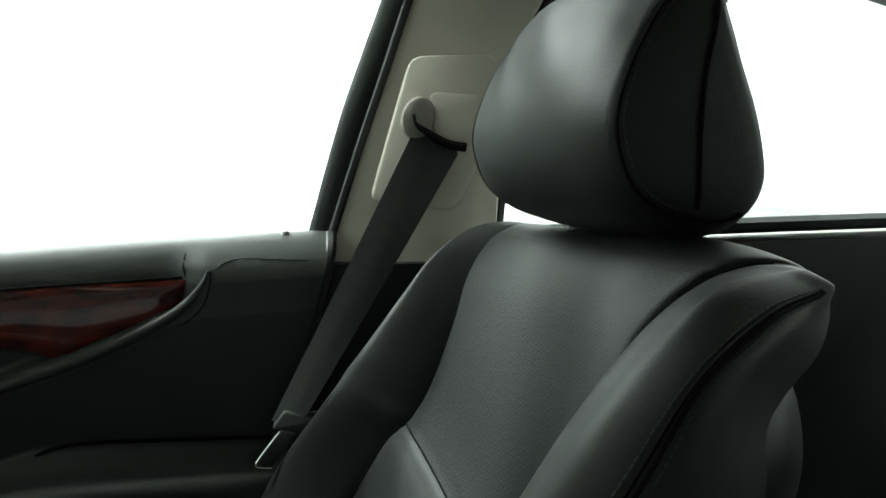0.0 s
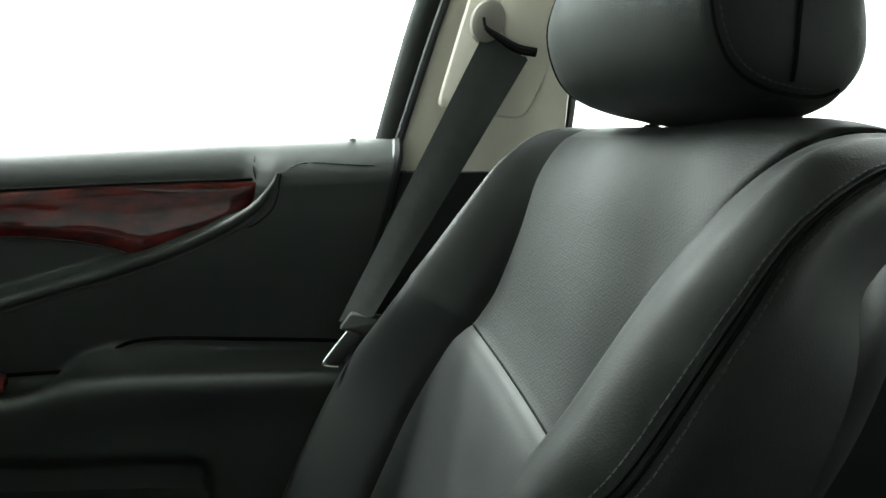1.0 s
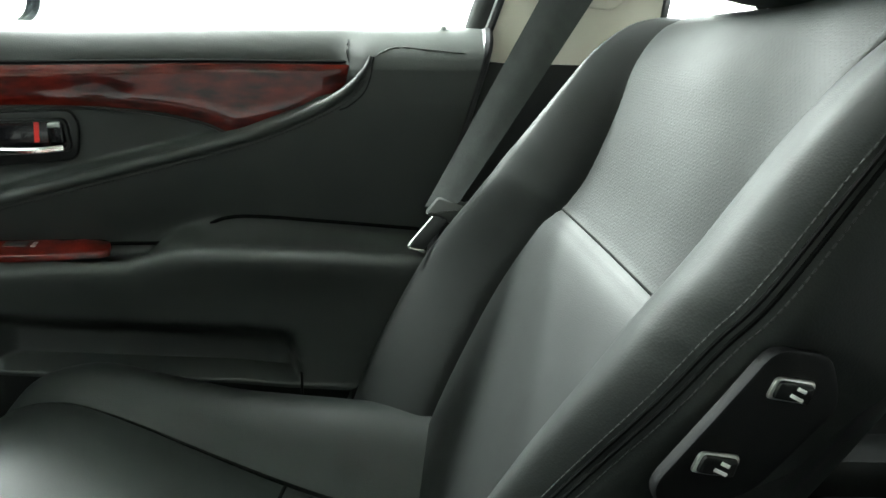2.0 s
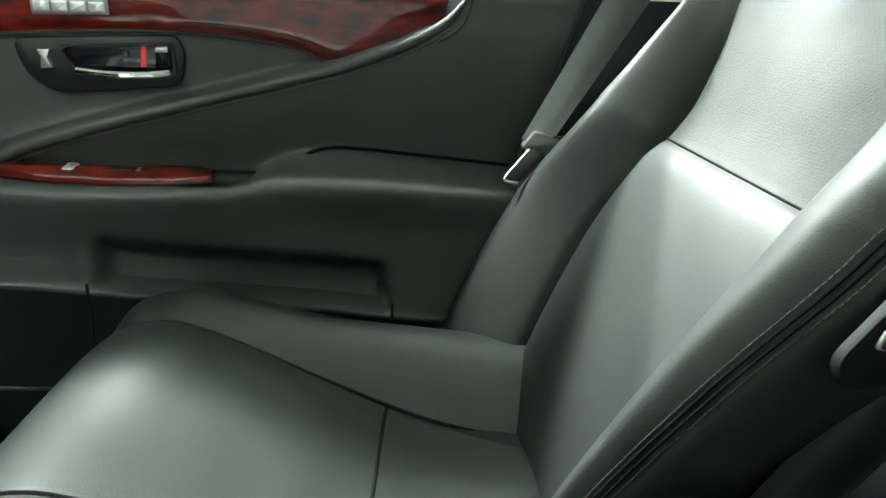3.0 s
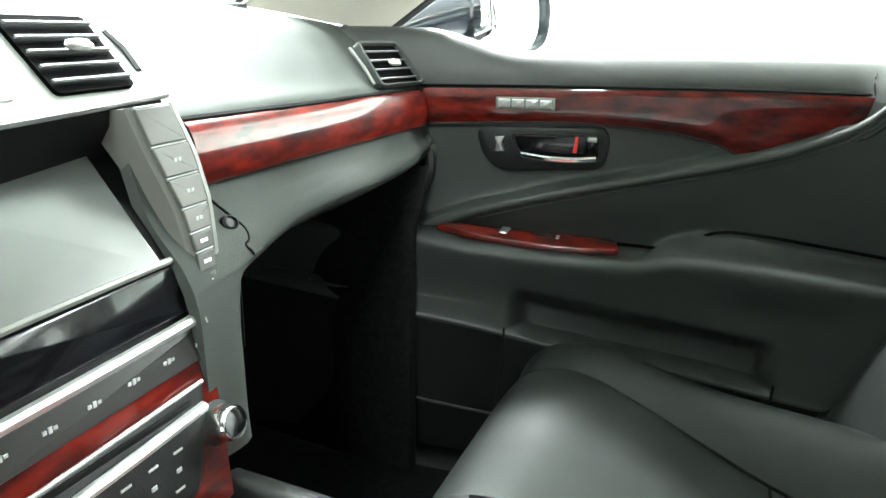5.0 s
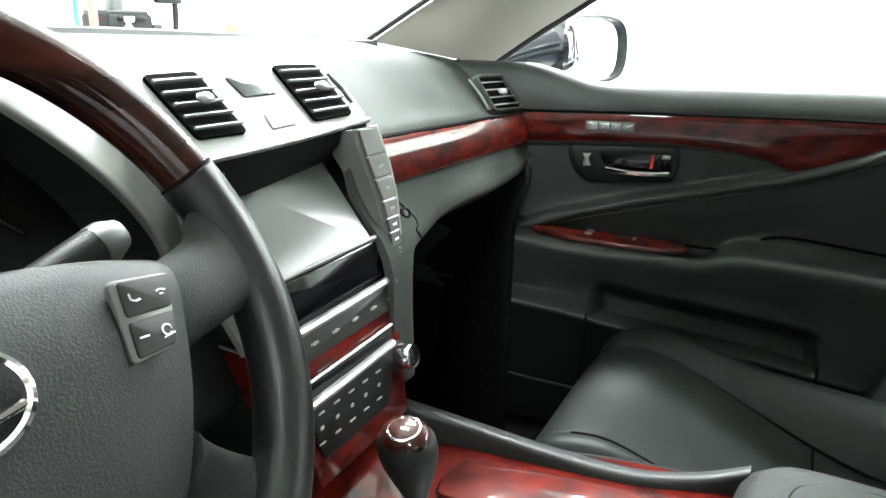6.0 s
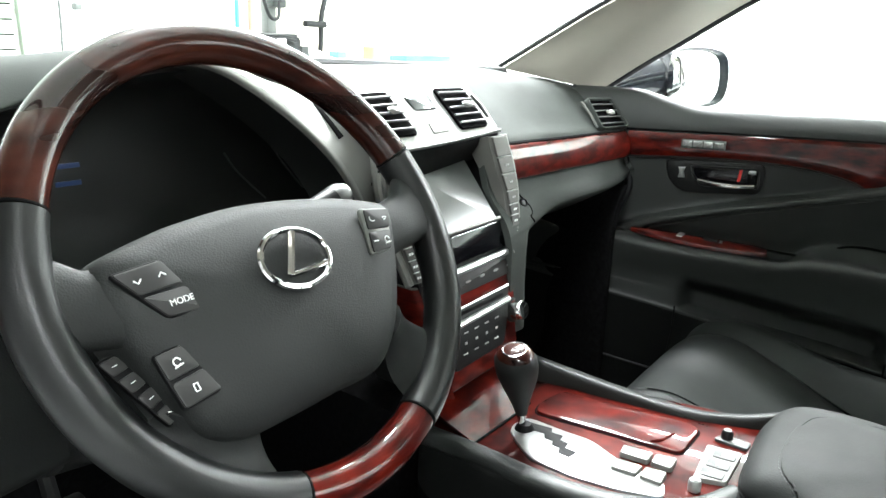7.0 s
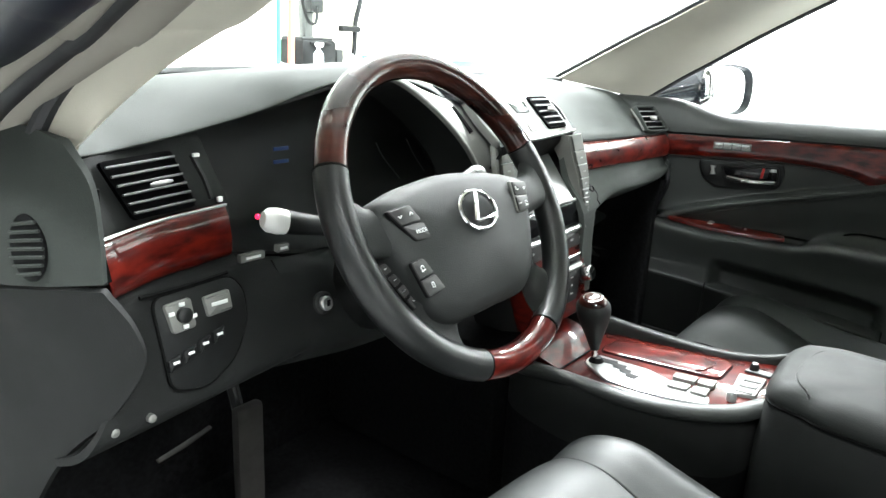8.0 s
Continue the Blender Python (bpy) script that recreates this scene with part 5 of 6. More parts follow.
end = [[(-0.762, 0.55, 1.000), (-0.772, 0.60, 1.005), (-0.785, 0.68, 1.000), (-0.79, 0.76, 0.985)], [(-0.752, 0.535, 0.965), (-0.782, 0.585, 0.968), (-0.80, 0.66, 0.965), (-0.81, 0.75, 0.955)], [(-0.748, 0.535, 0.92), (-0.784, 0.585, 0.92), (-0.805, 0.66, 0.915), (-0.815, 0.75, 0.90)], [(-0.746, 0.54, 0.875), (-0.78, 0.588, 0.870), (-0.80, 0.66, 0.862), (-0.81, 0.75, 0.86)]]
part("end_cap", Geo().grid(net(end, 30, 30), 0.008), DASH, dash, "dark grey rounded dashboard end", 70)
part("end_joint", Geo().tube(cr([(-0.744, 0.553, 0.955), (-0.743, 0.555, 0.905), (-0.740, 0.552, 0.87)], 16), 0.004, 6), SEAM, dash)
part("cap_joint", Geo().tube(cr([V3(*p) + EN * 0.002 for p in end[3]], 20), 0.003, 6), SEAM, dash)
GC = V3(-0.7895, 0.5812, 0.906)
GU, GV = unit(np.cross((0, 0, 1), EN)), V3(0, 0, 1)


def fgr(a, b, h):
    return GC + GU * a + GV * b + EN * h


ell = [(0.017 * math.cos(t), 0.030 * math.sin(t)) for t in np.linspace(0, 2 * np.pi, 33)[:-1]]
gr = part("speaker_grille", Geo().prism(ell, 0.004, 0.001, fgr), DARK, dash, "small oval dark speaker grille")
for k in range(7):
    b = -0.0225 + 0.0075 * k
    wd = 0.017 * math.sqrt(max(0.05, 1 - (b / 0.031) ** 2))
    part("grille_bar", Geo().tube([fgr(-wd, b - 0.002, 0.005), fgr(wd, b + 0.002, 0.005)], 0.0018, 6), DASH, gr)
kick = [[(-0.746, 0.542, 0.868), (-0.778, 0.588, 0.866), (-0.80, 0.66, 0.858), (-0.81, 0.78, 0.85)], [(-0.728, 0.530, 0.83), (-0.765, 0.57, 0.825), (-0.785, 0.65, 0.82), (-0.80, 0.78, 0.81)], [(-0.722, 0.530, 0.79), (-0.755, 0.565, 0.78), (-0.78, 0.65, 0.77), (-0.80, 0.78, 0.76)], [(-0.742, 0.556, 0.735), (-0.765, 0.60, 0.72), (-0.785, 0.68, 0.70), (-0.80, 0.80, 0.69)], [(-0.775, 0.62, 0.66), (-0.785, 0.66, 0.64), (-0.795, 0.72, 0.62), (-0.80, 0.82, 0.60)], [(-0.785, 0.72, 0.50), (-0.79, 0.76, 0.48), (-0.795, 0.80, 0.46), (-0.80, 0.86, 0.45)], [(-0.79, 0.74, 0.32), (-0.79, 0.78, 0.32), (-0.795, 0.82, 0.32), (-0.80, 0.88, 0.32)]]
part("kick_panel", Geo().grid(net(kick, 24, 50), 0.008), KICK, dash, "dark grey kick panel", 70)
# knee panel under the column, and steering column
kn = [[(-0.52, 0.600, 0.835), (-0.38, 0.60, 0.830), (-0.24, 0.60, 0.83), (-0.06, 0.60, 0.84)], [(-0.51, 0.575, 0.78), (-0.38, 0.56, 0.77), (-0.24, 0.56, 0.77), (-0.06, 0.57, 0.77)], [(-0.50, 0.57, 0.72), (-0.38, 0.57, 0.70), (-0.24, 0.57, 0.70), (-0.06, 0.57, 0.71)], [(-0.50, 0.66, 0.67), (-0.38, 0.66, 0.66), (-0.24, 0.66, 0.66), (-0.06, 0.66, 0.67)], [(-0.50, 0.85, 0.66), (-0.38, 0.85, 0.65), (-0.24, 0.85, 0.65), (-0.06, 0.85, 0.66)]]
part("knee_panel", Geo().grid(net(kn, 30, 40), 0.008), KICK, dash, sharp=70)
part("start_button", Geo().lathe([(0.014, 0), (0.014, 0.005), (0.010, 0.007), (0.009, 0.004)], (-0.478, 0.560, 0.780), (0, -1, 0.3), 20), KEY, dash, "dark round switch with a silver cap")
part("start_cap", Geo().lathe([(0.009, 0), (0.009, 0.007), (0.007, 0.009)], (-0.478, 0.557, 0.780), (0, -1, 0.3), 16), SILVER, dash)
part("start_mark", Geo().box((-0.478, 0.5475, 0.783), (0.005, 0.001, 0.008), 0.0004), DARK, dash)

# ---- centre stack ----
stack = thing("centre_stack", "centre stack with dark screen, silver trim and radio", "dashboard console", (0.03, 0.55, 0.62))


def fs(x, z, h):
    return (x, 0.506 + 0.25 * (z - 0.702) - 0.970 * h, z + 0.2425 * h)


body = [(-0.115, 0.935), (0.137, 0.938), (0.149, 0.888), (0.141, 0.83), (0.127, 0.787), (0.117, 0.74), (0.105, 0.69), (0.095, 0.640), (-0.06, 0.636), (-0.078, 0.72), (-0.098, 0.80)]
g = Geo()
o = np.array([fs(x, z, -0.074) for x, z in body])
g.grid(np.array([o, o + V3(0, 0.06, 0)]), closed_u=True)
part("stack_housing", g, PLASTIC, stack)
lower = [(-0.098, 0.832), (0.141, 0.832), (0.127, 0.787), (0.117, 0.74), (0.105, 0.69), (0.095, 0.640), (-0.06, 0.636), (-0.078, 0.72)]
part("stack_body", Geo().prism(lower, 0.082, 0.002, lambda a, b, h: fs(a, b, h - 0.080)), PLASTIC, stack)
flank = []
for z in (0.778, 0.74, 0.70, 0.66, 0.630):
    xe, ye = float(np.interp(z, [0.636, 0.72, 0.80], [-0.06, -0.078, -0.098])), 0.506 + 0.25 * (z - 0.702)
    flank.append([(xe + 0.002, ye - 0.002, z), (xe - 0.0035, ye + 0.004, z), (xe - 0.0035, ye + 0.022, z), (xe - 0.003, ye + 0.040, z), (xe + 0.002, ye + 0.043, z)])
part("wood_flank", Geo().grid(net(flank, 12, 16), 0.002), WOOD, stack, "red-brown wood side strip")
part("flank_edge", Geo().tube([V3(*p) + V3(-0.001, 0, 0.0012) for p in flank[0][:4]], 0.0016, 6), SILVERP, stack)


# screen set back under the vent lip, leaning away at the top
def fscr(x, v, h):
    return (x, 0.531 + 0.066 * v - 0.81 * h, 0.834 + 0.090 * v + 0.59 * h)


part("screen_bezel", Geo().prism([(-0.118, -0.06), (0.126, -0.06), (0.120, 1.20), (-0.118, 1.20)], 0.004, 0.001, lambda a, b, h: fscr(a, b, h - 0.0075)), DARK, stack, "black recess round the screen")
part("screen", Geo().prism(round_outline([(-0.078, 0.99), (0.083, 1.0), (0.089, 0.0), (-0.080, 0.0)], 0.004), 0.005, 0.0005, lambda a, b, h: fscr(a, b, h - 0.003)), SCREEN, stack, "switched-off dark display screen")
# columns of buttons on both sides: inner and outer edge by height
ZC = [0.787, 0.83, 0.868, 0.903, 0.940]
CELLS = [0.943, 0.914, 0.890, 0.866, 0.847, 0.832, 0.816, 0.801, 0.788]
for sgn, inn, out in ((1, [0.106, 0.1145, 0.1135, 0.104, 0.097], [0.127, 0.1405, 0.148, 0.147, 0.138]), (-1, [-0.090, -0.098, -0.097, -0.092, -0.086], [-0.106, -0.120, -0.128, -0.130, -0.126])):
    zs_ = np.linspace(0.787, 0.943, 22)
    ei, eo = np.interp(zs_, ZC, inn), np.interp(zs_, ZC, out)
    face_ = np.array([[fs(ei[k] + (eo[k] - ei[k]) * f, zs_[k], 0.010 + 0.004 * (1 - (2 * f - 1) ** 2)) for f in np.linspace(0, 1, 9)] for k in range(22)])
    colp = part("button_column", Geo().grid(face_, 0.006), TAUPEG, stack, "taupe-grey column of screen buttons", 60)
    wall_ = np.array([[V3(*fs(ei[k], zs_[k], 0.010)) * (1 - f) + f * V3(ei[k] - sgn * 0.012 * (zs_[k] - 0.787) / 0.15, 0.531 + 0.733 * (zs_[k] - 0.834) + 0.004, zs_[k] - 0.004) for f in (0, 0.12, 0.35, 0.62)] for k in range(22)])
    part("column_wall", Geo().grid(wall_, 0.002), TAUPEG, colp, "smooth taupe-grey inner wall", 60)
    rim_ = np.array([fs(eo[k] + sgn * 0.003, zs_[k], 0.006) for k in range(22)])
    part("column_edge", Geo().tube(rim_, 0.006, 8), SILVERP, colp)
    for k in range(8):
        zt, zb = CELLS[k] - 0.0016, CELLS[k + 1] + 0.0006
        q = [(np.interp(z, ZC, inn) + sgn * 0.004, np.interp(z, ZC, out) - sgn * 0.003, z) for z in (zt, zb)]
        kb = part("column_button", Geo().prism(round_outline([(q[0][0], zt), (q[0][1], zt), (q[1][1], zb), (q[1][0], zb)], 0.0012), 0.0032, 0.0010, lambda a, b, h: fs(a, b, h + 0.0128)), COLUMN if k > 3 else TAUPEG, colp, sharp=12)
        part("button_line", Geo().tube([fs(q[0][0], zt + 0.0011, 0.0148), fs(q[0][1], zt + 0.0011, 0.0142)], 0.0006, 6), SILVER, kb)
        if k not in (0,):
            xm = (q[0][0] + q[0][1] + q[1][0] + q[1][1]) / 4
            for d_ in (-0.0022, 0.0022):
                part("button_mark", Geo().box(fs(xm + d_, (zt + zb) / 2, 0.0162), (0.0034, 0.0008, 0.0030), 0.0003), DIM if k < 4 else MARK, kb)
part("display_band", Geo().prism(round_outline([(-0.086, 0.826), (0.099, 0.829), (0.105, 0.792), (-0.080, 0.789)], 0.003), 0.008, 0.002, fs), GLOSS, stack, "glossy black display band")
part("band_edge", Geo().tube(cr([fs(-0.086, 0.830, 0.007), fs(0.02, 0.832, 0.008), fs(0.100, 0.8325, 0.007)], 12), 0.0030, 8), SILVERP, stack)
part("silver_bar", Geo().tube(cr([fs(-0.084, 0.780, 0.008), fs(0.02, 0.783, 0.011), (fs(0.10, 0.785, 0.009)), fs(0.127, 0.7865, 0.006)], 16), 0.0050, 8), SILVER, stack, "bright satin silver bar")
rowp = part("button_strip", Geo().prism(round_outline([(-0.082, 0.776), (0.125, 0.781), (0.114, 0.754), (-0.078, 0.750)], 0.003), 0.007, 0.002, fs), KEY, stack, "dark grey strip of climate buttons")
for k in range(6):
    x = -0.062 + 0.033 * k
    for d_, hh in ((-0.0035, 0.0030), (0.0005, 0.0046), (0.0042, 0.0026)):
        part("row_mark", Geo().box(fs(x + d_, 0.7645 + 0.0002 * k, 0.0073), (0.0030, 0.001, hh), 0.0003), DIM, rowp)
part("wood_panel", Geo().prism([(-0.078, 0.752), (0.115, 0.755), (0.107, 0.705), (0.095, 0.642), (-0.060, 0.638), (-0.070, 0.70)], 0.006, 0.002, lambda a, b, h: fs(a, b, h - 0.002)), WOOD, stack, "red-brown wood panel")
rad = part("radio_panel", Geo().prism(round_outline([(-0.062, 0.733), (0.096, 0.739), (0.084, 0.700), (0.062, 0.664), (-0.050, 0.660)], 0.006), 0.007, 0.002, fs), PLASTIC, stack, "black radio panel with grey markings")
part("disc_slot", Geo().tube([fs(-0.060, 0.734, 0.007), fs(0.02, 0.737, 0.008), fs(0.094, 0.739, 0.007)], 0.0018, 6), SILVER, rad)
part("slot_gap", Geo().box(fs(0.015, 0.729, 0.007), (0.125, 0.002, 0.005), 0.0005), DARK, rad)
part("radio_bar", Geo().tube(cr([fs(-0.058, 0.715, 0.008), fs(0.02, 0.719, 0.011), fs(0.088, 0.721, 0.008)], 14), 0.0046, 8), SILVER, rad)
for r_ in range(3):
    for k in range(5):
        x = -0.042 + 0.024 * k - 0.004 * r_
        part("radio_mark", Geo().box(fs(x, 0.703 - 0.013 * r_, 0.0073), (0.009 if r_ != 1 else 0.005, 0.001, 0.0020 if r_ != 1 else 0.0036), 0.0003), DIM, rad)
kn_ = part("volume_knob", Geo().lathe([(0.0135, 0), (0.0150, 0.006), (0.0150, 0.013), (0.0140, 0.019), (0.0125, 0.021), (0.009, 0.0218)], fs(0.098, 0.702, 0.004), (0, -0.97, 0.2425), 28), CHROME, stack, "bright chrome volume knob")
part("knob_collar", Geo().lathe([(0.018, 0), (0.018, 0.003), (0.015, 0.004)], fs(0.098, 0.702, 0.003), (0, -0.97, 0.2425), 28), PLASTIC, kn_)


# upper vent panel
def fv(x, z, h):
    """The vent panel: leans back at the top; x, height z, and proud by h."""
    return (x - 0.08 * h, 0.578 + 1.05 * (z - 0.955) + 0.12 * (x - 0.1) - 0.69 * h, z + 0.72 * h)


vp = part("vent_panel", Geo().prism(round_outline([(-0.142, 1.012), (0.158, 1.009), (0.168, 0.985), (0.162, 0.950), (0.137, 0.946), (-0.108, 0.945), (-0.136, 0.950), (-0.146, 0.985)], 0.008), 0.014, 0.003, lambda a, b, h: fv(a, b, h - 0.013)), SILVERP, stack, "satin silver vent panel")
part("panel_lip", Geo().tube(cr([fv(-0.135, 0.947, 0.001), fv(0.01, 0.945, 0.003), fv(0.158, 0.948, 0.001)], 20), 0.0030, 8), SILVER, stack)
part("panel_underside", Geo().grid(np.array([[V3(*fv(x, 0.9455, 0.0)), V3(*fv(x, 0.941, -0.012)), V3(*fv(x, 0.938, -0.05))] for x in np.linspace(-0.135, 0.150, 12)]), 0.002), DARK, stack)


def fvc(pts):
    return [fv(x, z, 0.0005) for x, z in pts]


vent("centre_vent", fvc([(-0.117, 1.006), (-0.056, 1.006), (-0.050, 0.958), (-0.109, 0.960)]), stack, 5, True)
vent("centre_vent", fvc([(0.056, 1.006), (0.135, 1.004), (0.131, 0.955), (0.057, 0.956)]), stack, 5, True)
part("clock_recess", Geo().prism(round_outline([(-0.022, 1.001), (0.038, 1.000), (0.034, 0.983), (-0.016, 0.984)], 0.003), 0.004, 0.001, lambda a, b, h: fv(a, b, h - 0.0015)), GLOSS, stack, "black clock window")
part("hazard_button", Geo().prism(round_outline([(-0.008, 0.969), (0.032, 0.968), (0.026, 0.957), (-0.012, 0.957)], 0.002), 0.0035, 0.001, lambda a, b, h: fv(a, b, h - 0.001)), SILVERP, stack, "silver hazard light button")
part("vent_wheel", Geo().tube([fv(0.149, 0.995, 0.0), fv(0.153, 0.981, 0.001), fv(0.151, 0.966, 0.0)], 0.0036, 6), PLASTIC, stack)

# ---- centre console ----
con = thing("centre_console", "centre console with red-brown wood, gear gate and armrest", "car console", (0.04, 0.25, 0.296))


def fc(x, y, h):
    return (x, y, 0.598 - 0.06 * (y - 0.22) + h)


base = cr([(-0.072, 0.52, 0), (-0.105, 0.40, 0), (-0.100, 0.30, 0), (-0.075, 0.23, 0), (-0.04, 0.17, 0), (0.05, 0.14, 0), (0.15, 0.14, 0), (0.19, 0.20, 0), (0.175, 0.34, 0), (0.150, 0.50, 0), (0.10, 0.56, 0), (0.0, 0.56, 0)], 72, True)[:, :2]
side = [[fc(a, b, 0.004) for a, b in base], [fc(a * 1.04 - 0.002, b, -0.006) for a, b in base], [(a * 1.10 - 0.004, b, 0.55) for a, b in base], [(a * 1.11 - 0.004, b, 0.50) for a, b in base]]
part("console_side", Geo().grid(np.array(side), closed_u=True), KICK, con, "black padded console side", 70)
low_side = [[(a * 1.105 - 0.004, b, 0.505) for a, b in base], [(a * 1.12 - 0.004, b, 0.42) for a, b in base], [(a * 1.12 - 0.004, b, 0.296) for a, b in base]]
part("tunnel_carpet", Geo().grid(np.array(low_side), closed_u=True), CARPET, con, "black carpeted tunnel side", 70)
part("wood_top", Geo().prism(base * V3(0.96, 0.985) + V3(0.0015, 0.004), 0.010, 0.004, lambda a, b, h: fc(a, b, h - 0.003)), WOOD, con, "glossy red-brown wood top")
edge = cr([(-0.085, 0.52, 0), (-0.088, 0.43, 0), (-0.096, 0.34, 0), (-0.093, 0.275, 0), (-0.074, 0.215, 0), (-0.040, 0.170, 0), (0.005, 0.146, 0)], 40)
part("console_edge", Geo().tube([fc(p[0], p[1], 0.000) for p in edge], 0.0165, 12, flat=0.75, up=(0, 0, 1)), DOORT, con, "black padded console edge")
LIDO = [(0.035, 0.418), (0.060, 0.426), (0.112, 0.418), (0.122, 0.238), (0.110, 0.223), (0.042, 0.223)]
lid = part("cup_holder_lid", Geo().prism(round_outline(LIDO, 0.010), 0.0045, 0.0025, lambda a, b, h: fc(a, b, h + 0.0068)), WOOD, con, "wooden cup holder lid")
part("lid_joint", Geo().tube([fc(a, b, 0.0070) for a, b in round_outline([((a - 0.08) * 1.03 + 0.08, (b - 0.32) * 1.012 + 0.32) for a, b in LIDO], 0.011)], 0.0012, 6, closed=True), SEAM, lid)
part("lid_pull", Geo().tube(cr([fc(0.045, 0.262, 0.0118), fc(0.056, 0.252, 0.0125), (fc(0.080, 0.246, 0.0122))], 10), 0.0016, 6), WOOD, lid)
part("ashtray_lid", Geo().grid(net([[fc(-0.066, 0.515, 0.035), fc(0.01, 0.525, 0.042), fc(0.075, 0.515, 0.040)], [fc(-0.074, 0.495, 0.026), fc(0.0, 0.503, 0.040), fc(0.073, 0.495, 0.036)], [fc(-0.075, 0.468, 0.016), fc(-0.002, 0.468, 0.030), fc(0.068, 0.468, 0.026)], [fc(-0.077, 0.440, 0.007), fc(-0.01, 0.438, 0.010), fc(0.055, 0.440, 0.008)]], 16, 14), 0.006), WOOD, con, "curved wooden ashtray lid")
part("ashtray_joint", Geo().tube(cr([fc(-0.077, 0.438, 0.008), fc(-0.01, 0.436, 0.0095), fc(0.055, 0.438, 0.0085)], 14), 0.0016, 6), SEAM, con)
gate = part("gear_gate", Geo().prism(round_outline([(-0.026, 0.420), (-0.004, 0.424), (0.016, 0.416), (0.011, 0.362), (0.009, 0.322), (-0.012, 0.280), (-0.030, 0.215), (-0.058, 0.205), (-0.072, 0.255), (-0.077, 0.305), (-0.072, 0.362), (-0.045, 0.400)], 0.010), 0.0035, 0.0015, lambda a, b, h: fc(a, b, h + 0.0068)), SILVER, con, "bright satin metal gear gate plate")
slot = [(-0.018, 0.412), (0.004, 0.412), (0.006, 0.376), (-0.003, 0.372), (-0.003, 0.356), (-0.014, 0.354), (-0.016, 0.342), (-0.027, 0.340), (-0.029, 0.324), (-0.044, 0.326), (-0.042, 0.342), (-0.032, 0.345), (-0.030, 0.357), (-0.022, 0.360), (-0.021, 0.372), (-0.011, 0.378), (-0.012, 0.392), (-0.019, 0.396)]
part("gate_slot", Geo().prism(slot, 0.0014, 0.0003, lambda a, b, h: fc(a, b, h + 0.0095)), DARK, gate, "black gate slot")
part("lever_boot", Geo().lathe([(0.013, 0.0), (0.011, 0.004), (0.008, 0.008)], fc(-0.014, 0.405, 0.010), (0, 0, 1), 16), DARK, gate)
lev = thing("gear_lever", "gear lever with black leather and wood knob", "gear lever", fc(-0.012, 0.406, 0.010))
lb, lt = V3(*fc(-0.012, 0.408, 0.005)), V3(-0.042, 0.410, 0.715)
ax = unit(lt - lb)
part("rod", Geo().tube([lb, lb + ax * 0.045], 0.0055, 12), CHROME, lev, "chrome lever rod")
L = np.linalg.norm(lt - lb)
part("knob_leather", Geo().lathe([(0.0070, 0.030), (0.0085, 0.037), (0.0112, 0.048), (0.0150, 0.061), (0.0200, 0.077), (0.0240, 0.092), (0.0252, 0.104), (0.0245, 0.114), (0.0208, 0.120)], lb, ax, 28, 1.15), LEATHER, lev, "black leather lower knob")
part("knob_wood", Geo().lathe([(0.0205, 0.1165), (0.0214, 0.1195), (0.0180, 0.126), (0.0095, 0.1295), (0.001, 0.130)], lb, ax, 28, 1.15), WOODB, lev, "brown wood cap")
part("knob_ring", Geo().tube([lb + ax * 0.1270 + 0.0145 * (math.cos(t) * unit(np.cross(ax, (0, 1, 0))) + math.sin(t) * unit(np.cross(ax, (1, 0, 0)))) for t in np.linspace(0, 2 * np.pi, 25)[:-1]], 0.0016, 6, closed=True), CHROME, lev)
for q in ([(0.016, 0.284), (0.018, 0.247), (-0.003, 0.246), (-0.004, 0.281)], [(0.018, 0.245), (0.022, 0.220), (-0.004, 0.218), (-0.003, 0.243)], [(-0.018, 0.280), (-0.016, 0.246), (-0.038, 0.246), (-0.039, 0.276)], [(-0.016, 0.244), (-0.013, 0.219), (-0.040, 0.216), (-0.038, 0.242)]):
    mq = V3(*np.mean(q, axis=0))
    kb = part("seat_heat_button", Geo().prism(round_outline(q, 0.004), 0.007, 0.0025, lambda x, y, h: fc(x, y, h + 0.008)), SILVERP, con, "silver-framed push button")
    part("button_face", Geo().prism(round_outline([tuple(mq + (V3(*p) - mq) * 0.74) for p in q], 0.003), 0.0078, 0.001, lambda x, y, h: fc(x, y, h + 0.008)), MINT, kb, "pale green button face")
BLK = [(0.078, 0.204), (0.080, 0.163), (0.006, 0.160), (-0.004, 0.194)]
sw = part("switch_block", Geo().prism(round_outline(BLK, 0.004), 0.006, 0.002, lambda x, y, h: fc(x, y, h + 0.007)), SILVERP, con, "grey switch block with three keys")
for a in (0.014, 0.036, 0.060):
    ky = part("block_key", Geo().prism(round_outline([(a - 0.009, 0.190), (a + 0.009, 0.192), (a + 0.009, 0.166), (a - 0.008, 0.165)], 0.003), 0.0075, 0.001, lambda x, y, h: fc(x, y, h + 0.007)), BUTTON, sw)
    part("key_mark", Geo().box(fc(a, 0.177, 0.0147), (0.007, 0.008, 0.0005), 0.0002), MARK, ky)
kp = part("knob_plate", Geo().prism(round_outline([(0.100, 0.203), (0.118, 0.198), (0.114, 0.162), (0.095, 0.162)], 0.004), 0.004, 0.0015, lambda x, y, h: fc(x, y, h + 0.007)), BUTTON, con)
part("plate_mark", Geo().box(fc(0.106, 0.174, 0.0112), (0.006, 0.008, 0.0005), 0.0002), MARK, kp)
